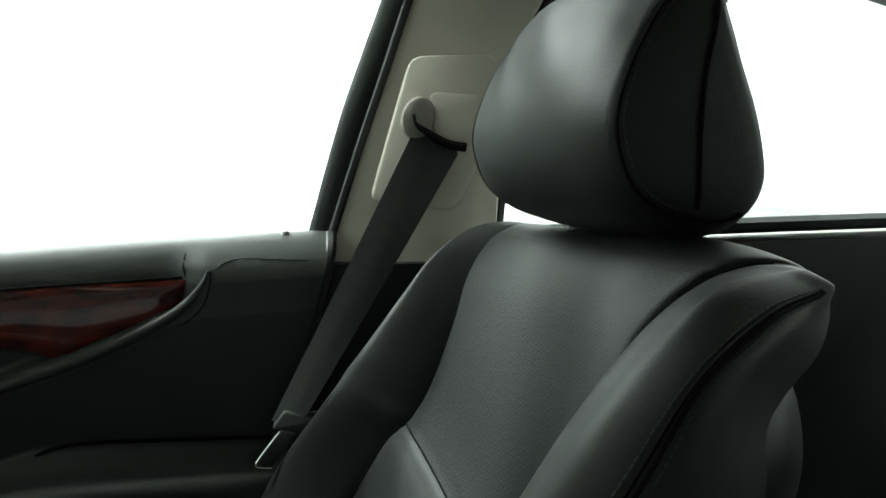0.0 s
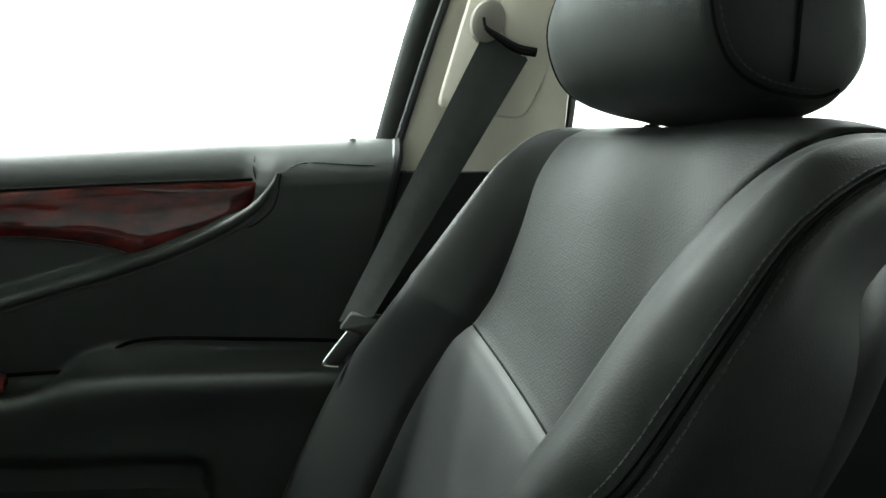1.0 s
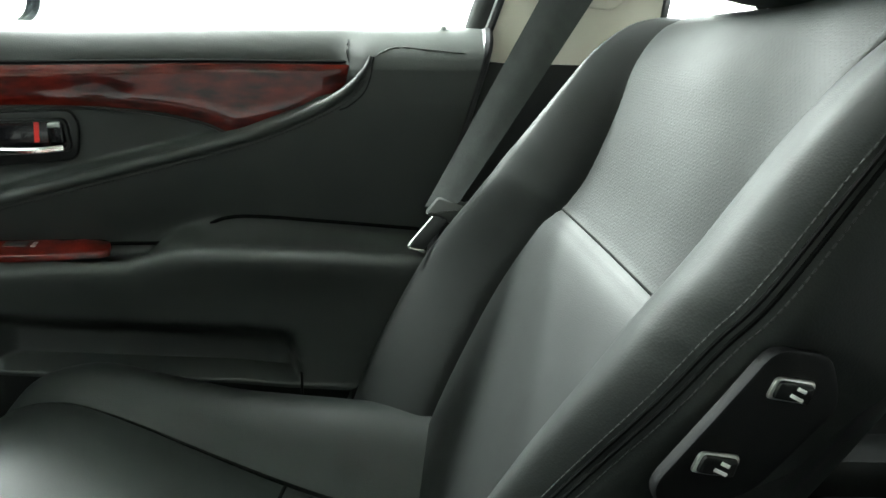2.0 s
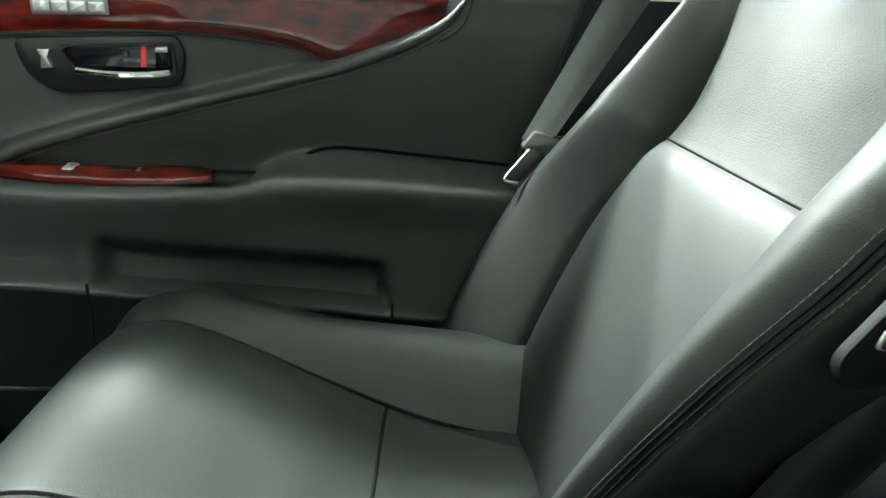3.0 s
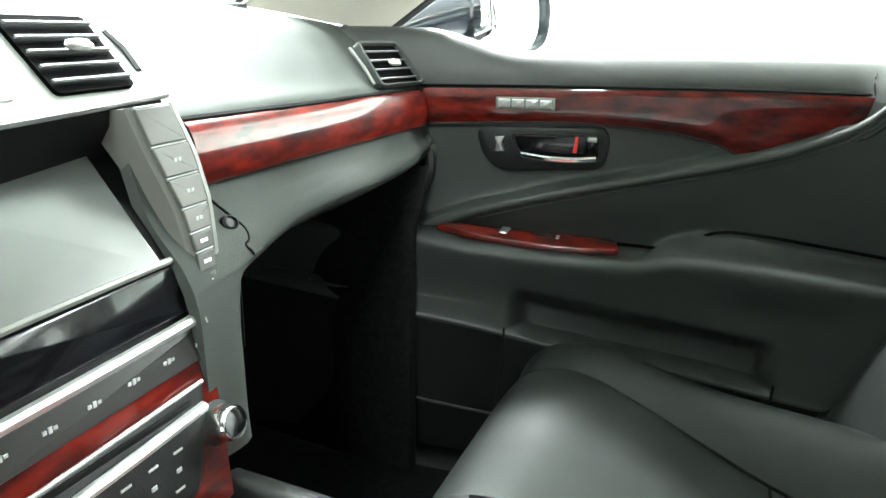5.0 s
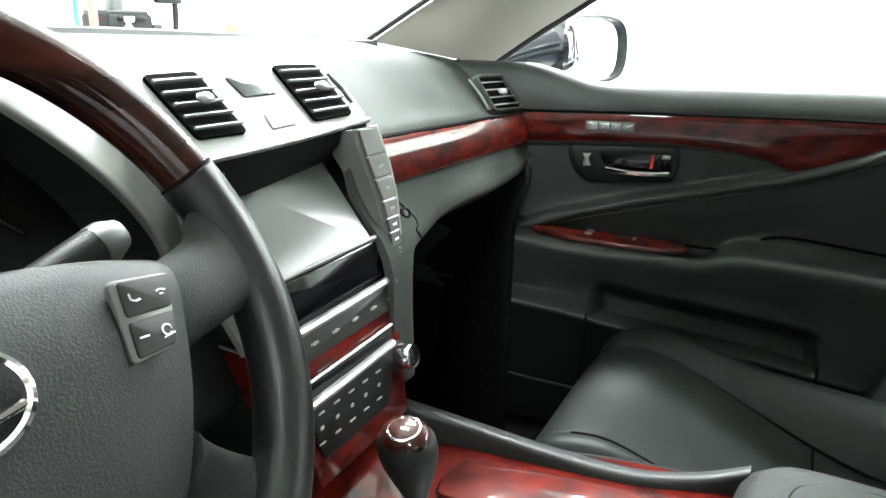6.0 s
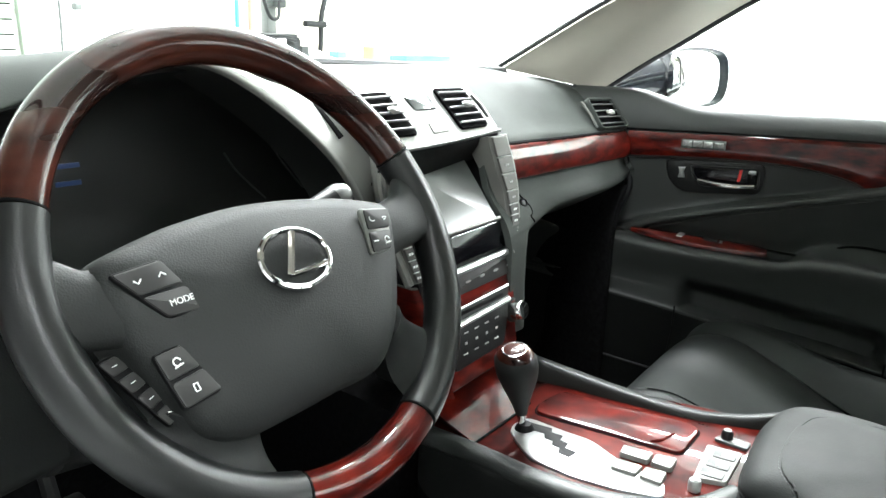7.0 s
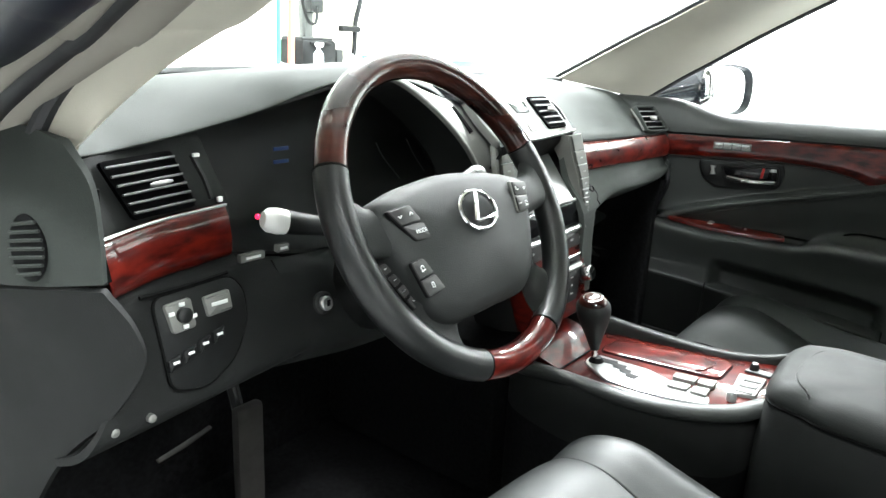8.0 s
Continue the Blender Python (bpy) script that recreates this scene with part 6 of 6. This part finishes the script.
for x, y, mt in ((0.109, 0.190, PLASTIC), (-0.021, 0.186, SILVER)):
    kk = part("shade_knob", Geo().lathe([(0.007, 0), (0.007, 0.010), (0.0055, 0.013), (0.003, 0.0135)], fc(x, y, 0.008), (0, 0, 1), 16), mt, con)
    part("knob_top", Geo().lathe([(0.0042, 0), (0.0042, 0.001)], fc(x, y, 0.0212), (0, 0, 1), 14), SILVERP, kk)
rail = [(0.128, 0.525, 0.628), (0.140, 0.44, 0.617), (0.142, 0.34, 0.612), (0.146, 0.25, 0.612), (0.162, 0.19, 0.618), (0.180, 0.14, 0.632)]
rg = []
for x, y, z in cr(rail, 40):
    rg.append([(x - 0.012, y, z - 0.040), (x - 0.010, y, z - 0.014), (x - 0.006, y, z - 0.001), (x + 0.004, y, z), (x + 0.018, y, z - 0.006), (x + 0.030, y, z - 0.03), (x + 0.035, y, z - 0.10), (x + 0.035, y, z - 0.34)])
part("knee_rail", Geo().grid(net(rg, 28, 40)), TRIM, con, "black padded side rail", 70)
# armrest box
ab = cr([(-0.055, 0.09, 0), (-0.034, 0.137, 0), (0.05, 0.150, 0), (0.112, 0.150, 0), (0.150, 0.136, 0), (0.165, 0.08, 0), (0.158, -0.10, 0), (0.155, -0.28, 0), (0.08, -0.30, 0), (-0.06, -0.28, 0), (-0.075, -0.1, 0), (-0.07, 0.04, 0)], 96, True)[:, :2]
cen = V3(0.07, -0.06)


def arm_ring(sc, z):
    return [(cen[0] + (a - cen[0]) * sc, cen[1] + (b - cen[1]) * sc, z - 0.025 * (0.15 - b)) for a, b in ab]


part("armrest_box", Geo().grid(np.array([arm_ring(0.98, 0.632), arm_ring(1.0, 0.618), arm_ring(1.02, 0.56), arm_ring(1.02, 0.45), arm_ring(1.02, 0.296)]), closed_u=True), KICK, con, "black armrest box")
al = part("armrest_lid", Geo().grid(np.array([arm_ring(0.985, 0.632), arm_ring(1.0, 0.637), arm_ring(0.995, 0.645), arm_ring(0.965, 0.656), arm_ring(0.91, 0.665), arm_ring(0.8, 0.671), arm_ring(0.5, 0.675), arm_ring(0.02, 0.676)]), closed_u=True), LID, con, "padded black leather armrest lid", 70)
part("lid_gap", Geo().tube(arm_ring(0.992, 0.633), 0.003, 6, closed=True), SEAM, al)
LZ = ((0.02, 0.676), (0.5, 0.675), (0.8, 0.671), (0.91, 0.665), (0.965, 0.656), (0.995, 0.645), (1.0, 0.637))


def lid_top(x, y):
    """Height of the lid over a point."""
    d = V3(x, y) - cen
    k = int(np.argmax([(q - cen) @ d / np.linalg.norm(q - cen) for q in ab]))
    return lerp_tab(np.linalg.norm(d) / np.linalg.norm(ab[k] - cen), LZ) - 0.025 * (0.15 - y)


st = np.array([(p[0], p[1], lid_top(p[0], p[1]) + 0.0006) for p in cr([(-0.048, 0.085, 0), (-0.020, 0.108, 0), (0.03, 0.114, 0), (0.085, 0.110, 0), (0.114, 0.098, 0), (0.128, 0.060, 0), (0.132, -0.02, 0), (0.132, -0.12, 0)], 80)])
part("lid_seam", Geo().tube(st + V3(0, -0.003, 0.0), 0.0010, 6), SEAM, al)
for d in (0, 0.006):
    part("lid_stitching", stitches(st + V3(0, -d, 0.0), 0.0007), THREAD, al)

# ---- steering wheel ----
wheel = thing("steering_wheel", "black leather steering wheel with brown wood arcs", "steering wheel", (-0.377, 0.52, 0.86))
WC, WN, WV = V3(-0.377, 0.435, 0.904), V3(0, -0.866, 0.5), V3(0, 0.5, 0.866)


def fw(u, v, h):
    return WC + V3(u, 0, 0) + WV * v + WN * h


def rim(a0, a1, r, n, bump=0.0):
    pts, rad = [], []
    for t in np.linspace(radians(a0), radians(a1), n):
        R = 0.1845
        pts.append(fw(R * math.cos(t), R * math.sin(t), 0))
        rad.append(r)
    return pts, rad


for nm, a0, a1, mt, lb_ in (("wood_arc", 21, 158, WOODB, "glossy brown wood arc"), ("leather_arc", 159, 251, RIMLEATHER, ""), ("wood_arc", 252, 294, WOOD, "glossy red-brown wood arc"), ("leather_arc", 295, 380, RIMLEATHER, "")):
    p, r = rim(a0, a1, 0.0172 if mt != RIMLEATHER else 0.0180, max(16, int((a1 - a0) / 2.2)))
    part(nm, Geo().tube(p, r, 18, up=WN), mt, wheel, lb_)
for a in (20.5, 158.5, 251.5, 294.5):
    t = radians(a)
    c = fw(0.1845 * math.cos(t), 0.1845 * math.sin(t), 0)
    d = V3(-math.sin(t), 0, 0) + WV * math.cos(t)
    part("joint_ring", Geo().lathe([(0.0181, -0.0008), (0.0183, 0), (0.0181, 0.0008)], c, d, 18), SEAM, wheel)
pad = cr([(-0.146, 0.020, 0), (-0.120, 0.030, 0), (-0.08, 0.038, 0), (-0.02, 0.042, 0), (0.05, 0.036, 0), (0.10, 0.026, 0), (0.126, 0.013, 0), (0.118, -0.02, 0), (0.100, -0.06, 0), (0.076, -0.095, 0), (0.045, -0.116, 0), (0.0, -0.118, 0), (-0.05, -0.120, 0), (-0.09, -0.118, 0), (-0.118, -0.098, 0), (-0.136, -0.05, 0), (-0.150, -0.005, 0)], 90, True)[:, :2]
pc = V3(-0.012, -0.035)
pr = []
for sc, h in ((1.0, -0.035), (1.02, -0.005), (1.0, 0.010), (0.95, 0.018), (0.82, 0.024), (0.5, 0.0305), (0.2, 0.0315), (0.02, 0.0315)):
    pr.append([fw(*(pc + (q - pc) * sc), h) for q in pad])
part("hub_pad", Geo().grid(np.array(pr), closed_u=True), HUB, wheel, "matt black leather hub pad", 70)


def spoke(pts, wd, nm="spoke"):
    rows = []
    for (u, v, h), w_ in zip(pts, wd):
        rows.append((u, v, h, w_))
    c = cr([r[:3] for r in rows], 16)
    w_ = np.interp(np.linspace(0, 1, 17), np.linspace(0, 1, len(wd)), wd)
    d = np.gradient(c[:, :2], axis=0)
    out = []
    for k in range(17):
        n2 = V3(-d[k, 1], d[k, 0])
        n2 = n2 / np.linalg.norm(n2)
        ring = []
        for t in np.linspace(0, 2 * np.pi, 17)[:-1]:
            ca, sa = math.cos(t), math.sin(t)
            ca = math.copysign(abs(ca) ** 0.7, ca)
            ring.append(fw(c[k, 0] + n2[0] * w_[k] * ca, c[k, 1] + n2[1] * w_[k] * ca, c[k, 2] + 0.013 * sa))
        out.append(ring)
    part(nm, Geo().grid(np.array(out), closed_u=True), HUB, wheel, sharp=70)


spoke([(-0.176, 0.002, 0.0), (-0.155, -0.004, 0.002), (-0.125, -0.008, 0.004), (-0.09, -0.012, 0.002)], [0.034, 0.026, 0.028, 0.03])
spoke([(0.176, 0.010, 0.0), (0.155, 0.002, 0.002), (0.125, -0.004, 0.004), (0.09, -0.01, 0.002)], [0.036, 0.026, 0.024, 0.026])


def low_spoke(hub, rim_, bow):
    """A broad leather web between an edge of the hub and an arc of the rim."""
    a, b = cr([(*p, 0) for p in hub], 16)[:, :2], np.array([(0.174 * math.cos(radians(t)), 0.174 * math.sin(radians(t))) for t in np.linspace(rim_[0], rim_[1], 17)])
    rows = []
    for f in np.linspace(0, 1, 9):
        p = a + (b - a) * f
        rows.append([fw(q[0], q[1], 0.010 * (1 - f) ** 1.5 + 0.006 * f * f - bow * math.sin(math.pi * f) - 0.010 * abs(2 * i / 16 - 1) ** 4) for i, q in enumerate(p)])
    part("spoke", Geo().grid(np.array(rows), 0.010), HUB, wheel, sharp=70)


low_spoke([(-0.134, -0.080), (-0.112, -0.098), (-0.092, -0.108), (-0.068, -0.112)], (212, 249), 0.006)
low_spoke([(0.072, -0.100), (0.090, -0.088), (0.102, -0.070)], (297, 322), 0.006)


def glyph(kind, at, right, up, k, parent):
    """A small raised white symbol."""
    at, r, u = V3(*at), unit(right), unit(up)
    lines = {"down": [[(-1, 0.5), (0, -0.5), (1, 0.5)]], "up": [[(-1, -0.5), (0, 0.5), (1, -0.5)]], "phone": [[(-1, 0.7), (-0.9, -0.5), (0.2, -0.9), (1, -0.6)]], "voice": [[(-1, 0.2), (0, 0.5), (1, 0.2)], [(-0.4, -0.4), (0.4, -0.4)]], "ring": [[(math.cos(t), math.sin(t)) for t in np.linspace(0, 5.5, 12)], [(-1.2, -1.3), (1.4, -0.9)]], "page": [[(-0.6, 1), (0.6, 1), (0.6, -1), (-0.6, -1), (-0.6, 0.8)]], "dash": [[(-1, 0), (1, 0)]]}[kind]
    for ln in lines:
        part("key_symbol", Geo().tube([at + r * a * k + u * b * k for a, b in ln], k * 0.22, 5), MARK, parent)


def switch_pack(quad, h, names, nm, label):
    q = [V3(*p) for p in quad]
    n_ = len(names)
    base_ = part(nm, Geo().prism(round_outline([tuple(p) for p in q], 0.004), 0.0036, 0.001, lambda a, b, k: fw(a, b, h + k)), SILVERP if nm == "phone_switch" else DARK, wheel, label)
    for k, syms in enumerate(names):
        f0, f1 = k / n_ + 0.03, (k + 1) / n_ - 0.03
        L0, L1 = q[0] + (q[3] - q[0]) * f0, q[0] + (q[3] - q[0]) * f1
        R0, R1 = q[1] + (q[2] - q[1]) * f0, q[1] + (q[2] - q[1]) * f1
        ins = 0.12 if nm == "phone_switch" else 0.03
        L0, R0, L1, R1 = L0 + (R0 - L0) * ins, R0 + (L0 - R0) * 0.02, L1 + (R1 - L1) * ins, R1 + (L1 - R1) * 0.02
        b_ = part("switch_key", Geo().prism(round_outline([tuple(L0), tuple(R0), tuple(R1), tuple(L1)], 0.0025), 0.0050, 0.001, lambda a, b, kk: fw(a, b, h + kk)), KEY, base_)
        m_, e_ = (L0 + R0 + L1 + R1) / 4, unit(R0 - L0)
        u_ = V3(e_[0], 0, 0) + WV * e_[1]
        up_ = np.cross(WN, u_)
        if syms == "MODE":
            lettering("mode_lettering", "MODE", 0.0062, fw(*(m_ + e_ * 0.003), h + 0.0053), u_, up_, MARK, base_)
            continue
        for i_, sy in enumerate(syms):
            off = 0.0 if len(syms) == 1 else (i_ - 0.5) * 0.50
            glyph(sy, fw(*(m_ + (R0 - L0) * off), h + 0.0052), u_, up_, 0.0026 if nm != "cruise_switch" else 0.0018, base_)


switch_pack([(0.074, 0.015), (0.108, 0.010), (0.094, -0.026), (0.068, -0.026)], 0.0265, [("phone", "voice"), ("dash", "ring")], "phone_switch", "silver-edged phone and voice switches")
switch_pack([(-0.146, 0.010), (-0.110, 0.013), (-0.088, -0.028), (-0.118, -0.027)], 0.0230, [("down", "up"), "MODE"], "audio_switch", "dark grey audio switches")
switch_pack([(-0.137, -0.046), (-0.117, -0.044), (-0.099, -0.082), (-0.129, -0.086)], 0.0215, [("ring",), ("page",)], "display_switch", "dark grey display switches")
switch_pack([(-0.161, -0.037), (-0.148, -0.035), (-0.119, -0.087), (-0.130, -0.093)], -0.002, [("dash",), ("dash",), ("dash",), ("up",)], "cruise_switch", "dark grey thumb switches")
# maker's badge: an oval ring with a bent bar
EC, EU, EV = V3(-0.011, -0.012), V3(0.0300, -0.0075), V3(0.0080, 0.0215)


def fe(a, b, h):
    p = EC + EU * a + EV * b
    return fw(p[0], p[1], 0.0315 + h)


bd = part("badge", Geo().tube([fe(math.cos(t), math.sin(t), 0.003) for t in np.linspace(0, 2 * np.pi, 49)[:-1]], 0.0027, 8, closed=True), CHROME, wheel, "chrome oval badge ring")
part("badge_bar", Geo().tube(cr([fe(-0.10, 0.90, 0.003), fe(-0.16, 0.2, 0.004), fe(-0.22, -0.62, 0.004)], 10), 0.0034, 8), CHROME, bd)
part("badge_bar", Geo().tube(cr([fe(-0.24, -0.62, 0.004), fe(0.3, -0.42, 0.004), fe(0.92, -0.10, 0.003)], 10), 0.0022, 8), CHROME, bd)
part("column_shroud", Geo().tube(cr([fw(0, -0.03, -0.03), fw(0, -0.035, -0.09), fw(0, -0.045, -0.20)], 10), [0.055, 0.06, 0.062, 0.062, 0.064, 0.066, 0.066, 0.068, 0.07, 0.07, 0.07], 24, flat=0.8), PLASTIC, wheel, "black column shroud")
for nm, pts, lb_ in (("light_stalk", [(-0.40, 0.510, 0.868), (-0.475, 0.550, 0.877), (-0.546, 0.574, 0.892)], "black light stalk with white tip"), ("wiper_stalk", [(-0.35, 0.510, 0.885), (-0.28, 0.520, 0.900), (-0.215, 0.520, 0.918)], "black wiper stalk with grey tip")):
    c = cr(pts, 14)
    st_ = part(nm, Geo().tube(c[:13], np.linspace(0.0075, 0.0140, 13), 14), PLASTIC, wheel, lb_)
    if nm == "light_stalk":
        part("stalk_tip", Geo().tube(list(c[12:]) + [c[14] + (c[14] - c[12]) * 0.25], [0.0142, 0.0150, 0.0136, 0.0090], 16), TIP, st_, "white domed stalk tip")
    else:
        part("stalk_tip", Geo().tube(c[12:], [0.0142, 0.0142, 0.010], 14), BUTTON, st_, "dark grey stalk tip")
part("tip_lamp", Geo().lathe([(0.003, 0), (0.003, 0.003)], (-0.545, 0.590, 0.893), (-1, 0, 0), 10), glow("red_pilot", (1.0, 0.02, 0.08), 2.0), wheel, "small red pilot lamp")

# ---- pedals ----
PEDAL = material("grey_brown_rubber", (0.020, 0.018, 0.016), 0.85, var=0.3, scale=30)
ped = thing("brake_pedal", "grey brake pedal hanging under the dashboard", "pedal", (-0.38, 0.84, 0.42))
part("arm", Geo().tube(cr([(-0.418, 0.88, 0.64), (-0.418, 0.85, 0.58), (-0.418, 0.82, 0.50)], 8), 0.010, 8), PLASTIC, ped)
part("pad", Geo().box((-0.418, 0.80, 0.435), (0.050, 0.02, 0.19), 0.006), PEDAL, ped, "worn grey-brown rubber pad")
part("lower_bracket", Geo().tube([(-0.572, 0.80, 0.500), (-0.53, 0.80, 0.507), (-0.485, 0.80, 0.518)], [0.005, 0.006, 0.005], 8, flat=0.6), PEDAL, dash, "dull grey-brown bracket bar")

# ---- workshop behind the windscreen ----
bench_ = thing("workbench", "pale workbench along the garage wall", "workbench", (4.0, 4.7, 0))
part("bench_top", Geo().box((3.9, 4.72, 0.87), (4.0, 0.8, 0.04), 0.005), WALL, bench_)
for bx in (2.05, 3.9, 5.75):
    part("bench_leg", Geo().box((bx, 4.72, 0.425), (0.08, 0.7, 0.85), 0.005), WALL, bench_)
GREEN = material("green_paint", (0.02, 0.24, 0.11), 0.5)
REDP = material("faded_red_paint", (0.36, 0.08, 0.055), 0.6)
BLUE = material("bright_blue_plastic", (0.03, 0.28, 0.46), 0.45)
ORANGE = material("orange_plastic", (0.60, 0.16, 0.04), 0.5)
CREAM = material("cream_board", (0.60, 0.56, 0.44), 0.7)
for nm, lb_, x, mt, r in (("green_pole", "thin green upright pole by workbench", 2.65, GREEN, 0.018), ("red_pole", "faded red upright pipe by workbench", 2.775, REDP, 0.028)):
    t = thing(nm, lb_, "pole", (x, 4.5, 0.0))
    part("pipe", Geo().tube([(x - 0.03, 4.5, 0.0), (x, 4.5, 1.4), (x + 0.03, 4.5, z1)], r, 10), mt, t)
mac = thing("machine", "black workshop machine with bottle in front", "machine", (3.2, 4.6, 0.89))
part("case", Geo().box((3.045, 4.62, 0.99), (0.37, 0.30, 0.20), 0.03), DARK, mac)
part("lid", Geo().box((3.04, 4.62, 1.095), (0.34, 0.26, 0.03), 0.012), PLASTIC, mac)
part("handle", Geo().tube(cr([(2.93, 4.46, 1.06), (3.04, 4.43, 1.07), (3.15, 4.46, 1.06)], 10), 0.012, 8), DARK, mac)
bo = thing("spray_bottle", "clear pale blue spray bottle on bench", "bottle", (2.925, 4.36, 0.89))
part("bottle", Geo().lathe([(0.036, 0), (0.040, 0.02), (0.040, 0.09), (0.016, 0.125), (0.014, 0.145)], (2.925, 4.36, 0.89), (0, 0, 1), 16), BUTTLE, bo)
part("trigger_head", Geo().box((2.925, 4.35, 1.052), (0.035, 0.07, 0.035), 0.008), WALL, bo)
col_ = thing("tool_stand", "dark upright tool stand with hanging hoses", "tool stand", (3.0, 4.6, 0.89))
part("post", Geo().box((3.11, 4.72, 1.555), (0.09, 0.09, 1.33), 0.01), BUTTON, col_)
part("head", Geo().box((3.10, 4.62, 1.42), (0.14, 0.12, 0.24), 0.02), PLASTIC, col_)
part("hose", Geo().tube(cr([(2.90, 4.55, 1.9), (2.88, 4.52, 1.5), (2.93, 4.5, 1.25), (3.02, 4.5, 1.22), (3.06, 4.52, 1.35)], 20), 0.014, 8), DARK, col_)
brd = thing("pegboard", "cream pegboard cabinet on garage wall", "cabinet", (3.6, 5.0, 1.0))
part("panel", Geo().box((3.60, 5.14, 1.42), (0.95, 0.08, 0.95), 0.01), CREAM, brd)
ho = thing("air_hose", "black air hose hanging from shelf", "hose", (3.5, 4.6, 1.0))
part("hose", Geo().tube(cr([(3.56, 4.5, 1.75), (3.53, 4.5, 1.45), (3.47, 4.5, 1.25), (3.46, 4.5, 1.05), (3.44, 4.5, 0.95)], 20), 0.022, 8), DARK, ho)
part("nozzle", Geo().box((3.40, 4.5, 1.19), (0.22, 0.06, 0.05), 0.012), DARK, ho)
sh_ = thing("wall_shelf", "white wall shelf with blue boxes", "shelf", (3.75, 4.95, 1.49))
part("board", Geo().box((3.75, 4.95, 1.50), (0.8, 0.45, 0.03), 0.004), WALL, sh_)
sb_ = thing("shelf_box", "pale blue box on wall shelf", "box", (3.82, 4.9, 1.515))
part("carton", Geo().box((3.82, 4.9, 1.60), (0.34, 0.25, 0.17), 0.008), BLUEP, sb_)
for nm, lb_, at, size, mt in (("box", "small teal box on workbench", (3.65, 4.5, 0.936), (0.105, 0.12, 0.092), BLUE), ("box", "orange tub on workbench", (4.10, 4.5, 0.958), (0.17, 0.14, 0.136), ORANGE), ("tray", "bright blue plastic tray on workbench", (4.755, 4.5, 0.921), (0.68, 0.22, 0.062), BLUE)):
    t = thing(nm, lb_, "container", (at[0], at[1], 0.89))
    part("tub", Geo().box(at, size, 0.012), mt, t)
shu = thing("roller_shutter", "pale grey-green roller shutter in garage wall", "shutter", (0.6, 5.15, 0), kind="structure")
for k in range(26):
    part("slat", Geo().box((0.75, 5.17, 0.05 + 0.095 * k), (1.3, 0.034, 0.084), 0.010), SHUT, shu)
part("shutter_backing", Geo().box((0.75, 5.193, 1.25), (1.3, 0.008, 2.5), 0.002), BUTTON, shu)
part("side_rail", Geo().box((1.445, 5.15, 1.3), (0.055, 0.06, 2.6), 0.008), SHUT, shu)
cord = thing("pull_cord", "thin grey pull cord hanging on garage wall", "cord", (1.665, 5.1, 0.92))
part("cord", Geo().tube(cr([(1.655, 5.1, 0.92), (1.668, 5.1, 1.3), (1.672, 5.1, 2.4), (1.672, 5.1, 3.8)], 20), 0.011, 6), BUTTON, cord)
part("wall_hook", Geo().box((1.82, 5.17, 1.246), (0.05, 0.06, 0.05), 0.01), BUTTON, cord)
box_ = thing("box", "small black box beside workshop machine", "container", (3.275, 4.55, 0.89))
part("carton", Geo().box((3.275, 4.55, 0.955), (0.08, 0.14, 0.13), 0.01), PLASTIC, box_)
rag = thing("cloth", "crumpled pale cloth on workbench", "cloth", (3.45, 4.5, 0.89))
part("folds", Geo().grid(net([[(3.33, 4.42, 0.892), (3.40, 4.42, 0.900), (3.47, 4.42, 0.896), (3.58, 4.42, 0.892)], [(3.33, 4.48, 0.925), (3.40, 4.47, 0.985), (3.48, 4.48, 0.950), (3.58, 4.48, 0.93)], [(3.33, 4.56, 0.900), (3.40, 4.56, 0.945), (3.48, 4.56, 0.965), (3.58, 4.56, 0.91)], [(3.33, 4.62, 0.892), (3.40, 4.62, 0.892), (3.48, 4.62, 0.892), (3.58, 4.62, 0.892)]], 16, 16), 0.004), WALL, rag)
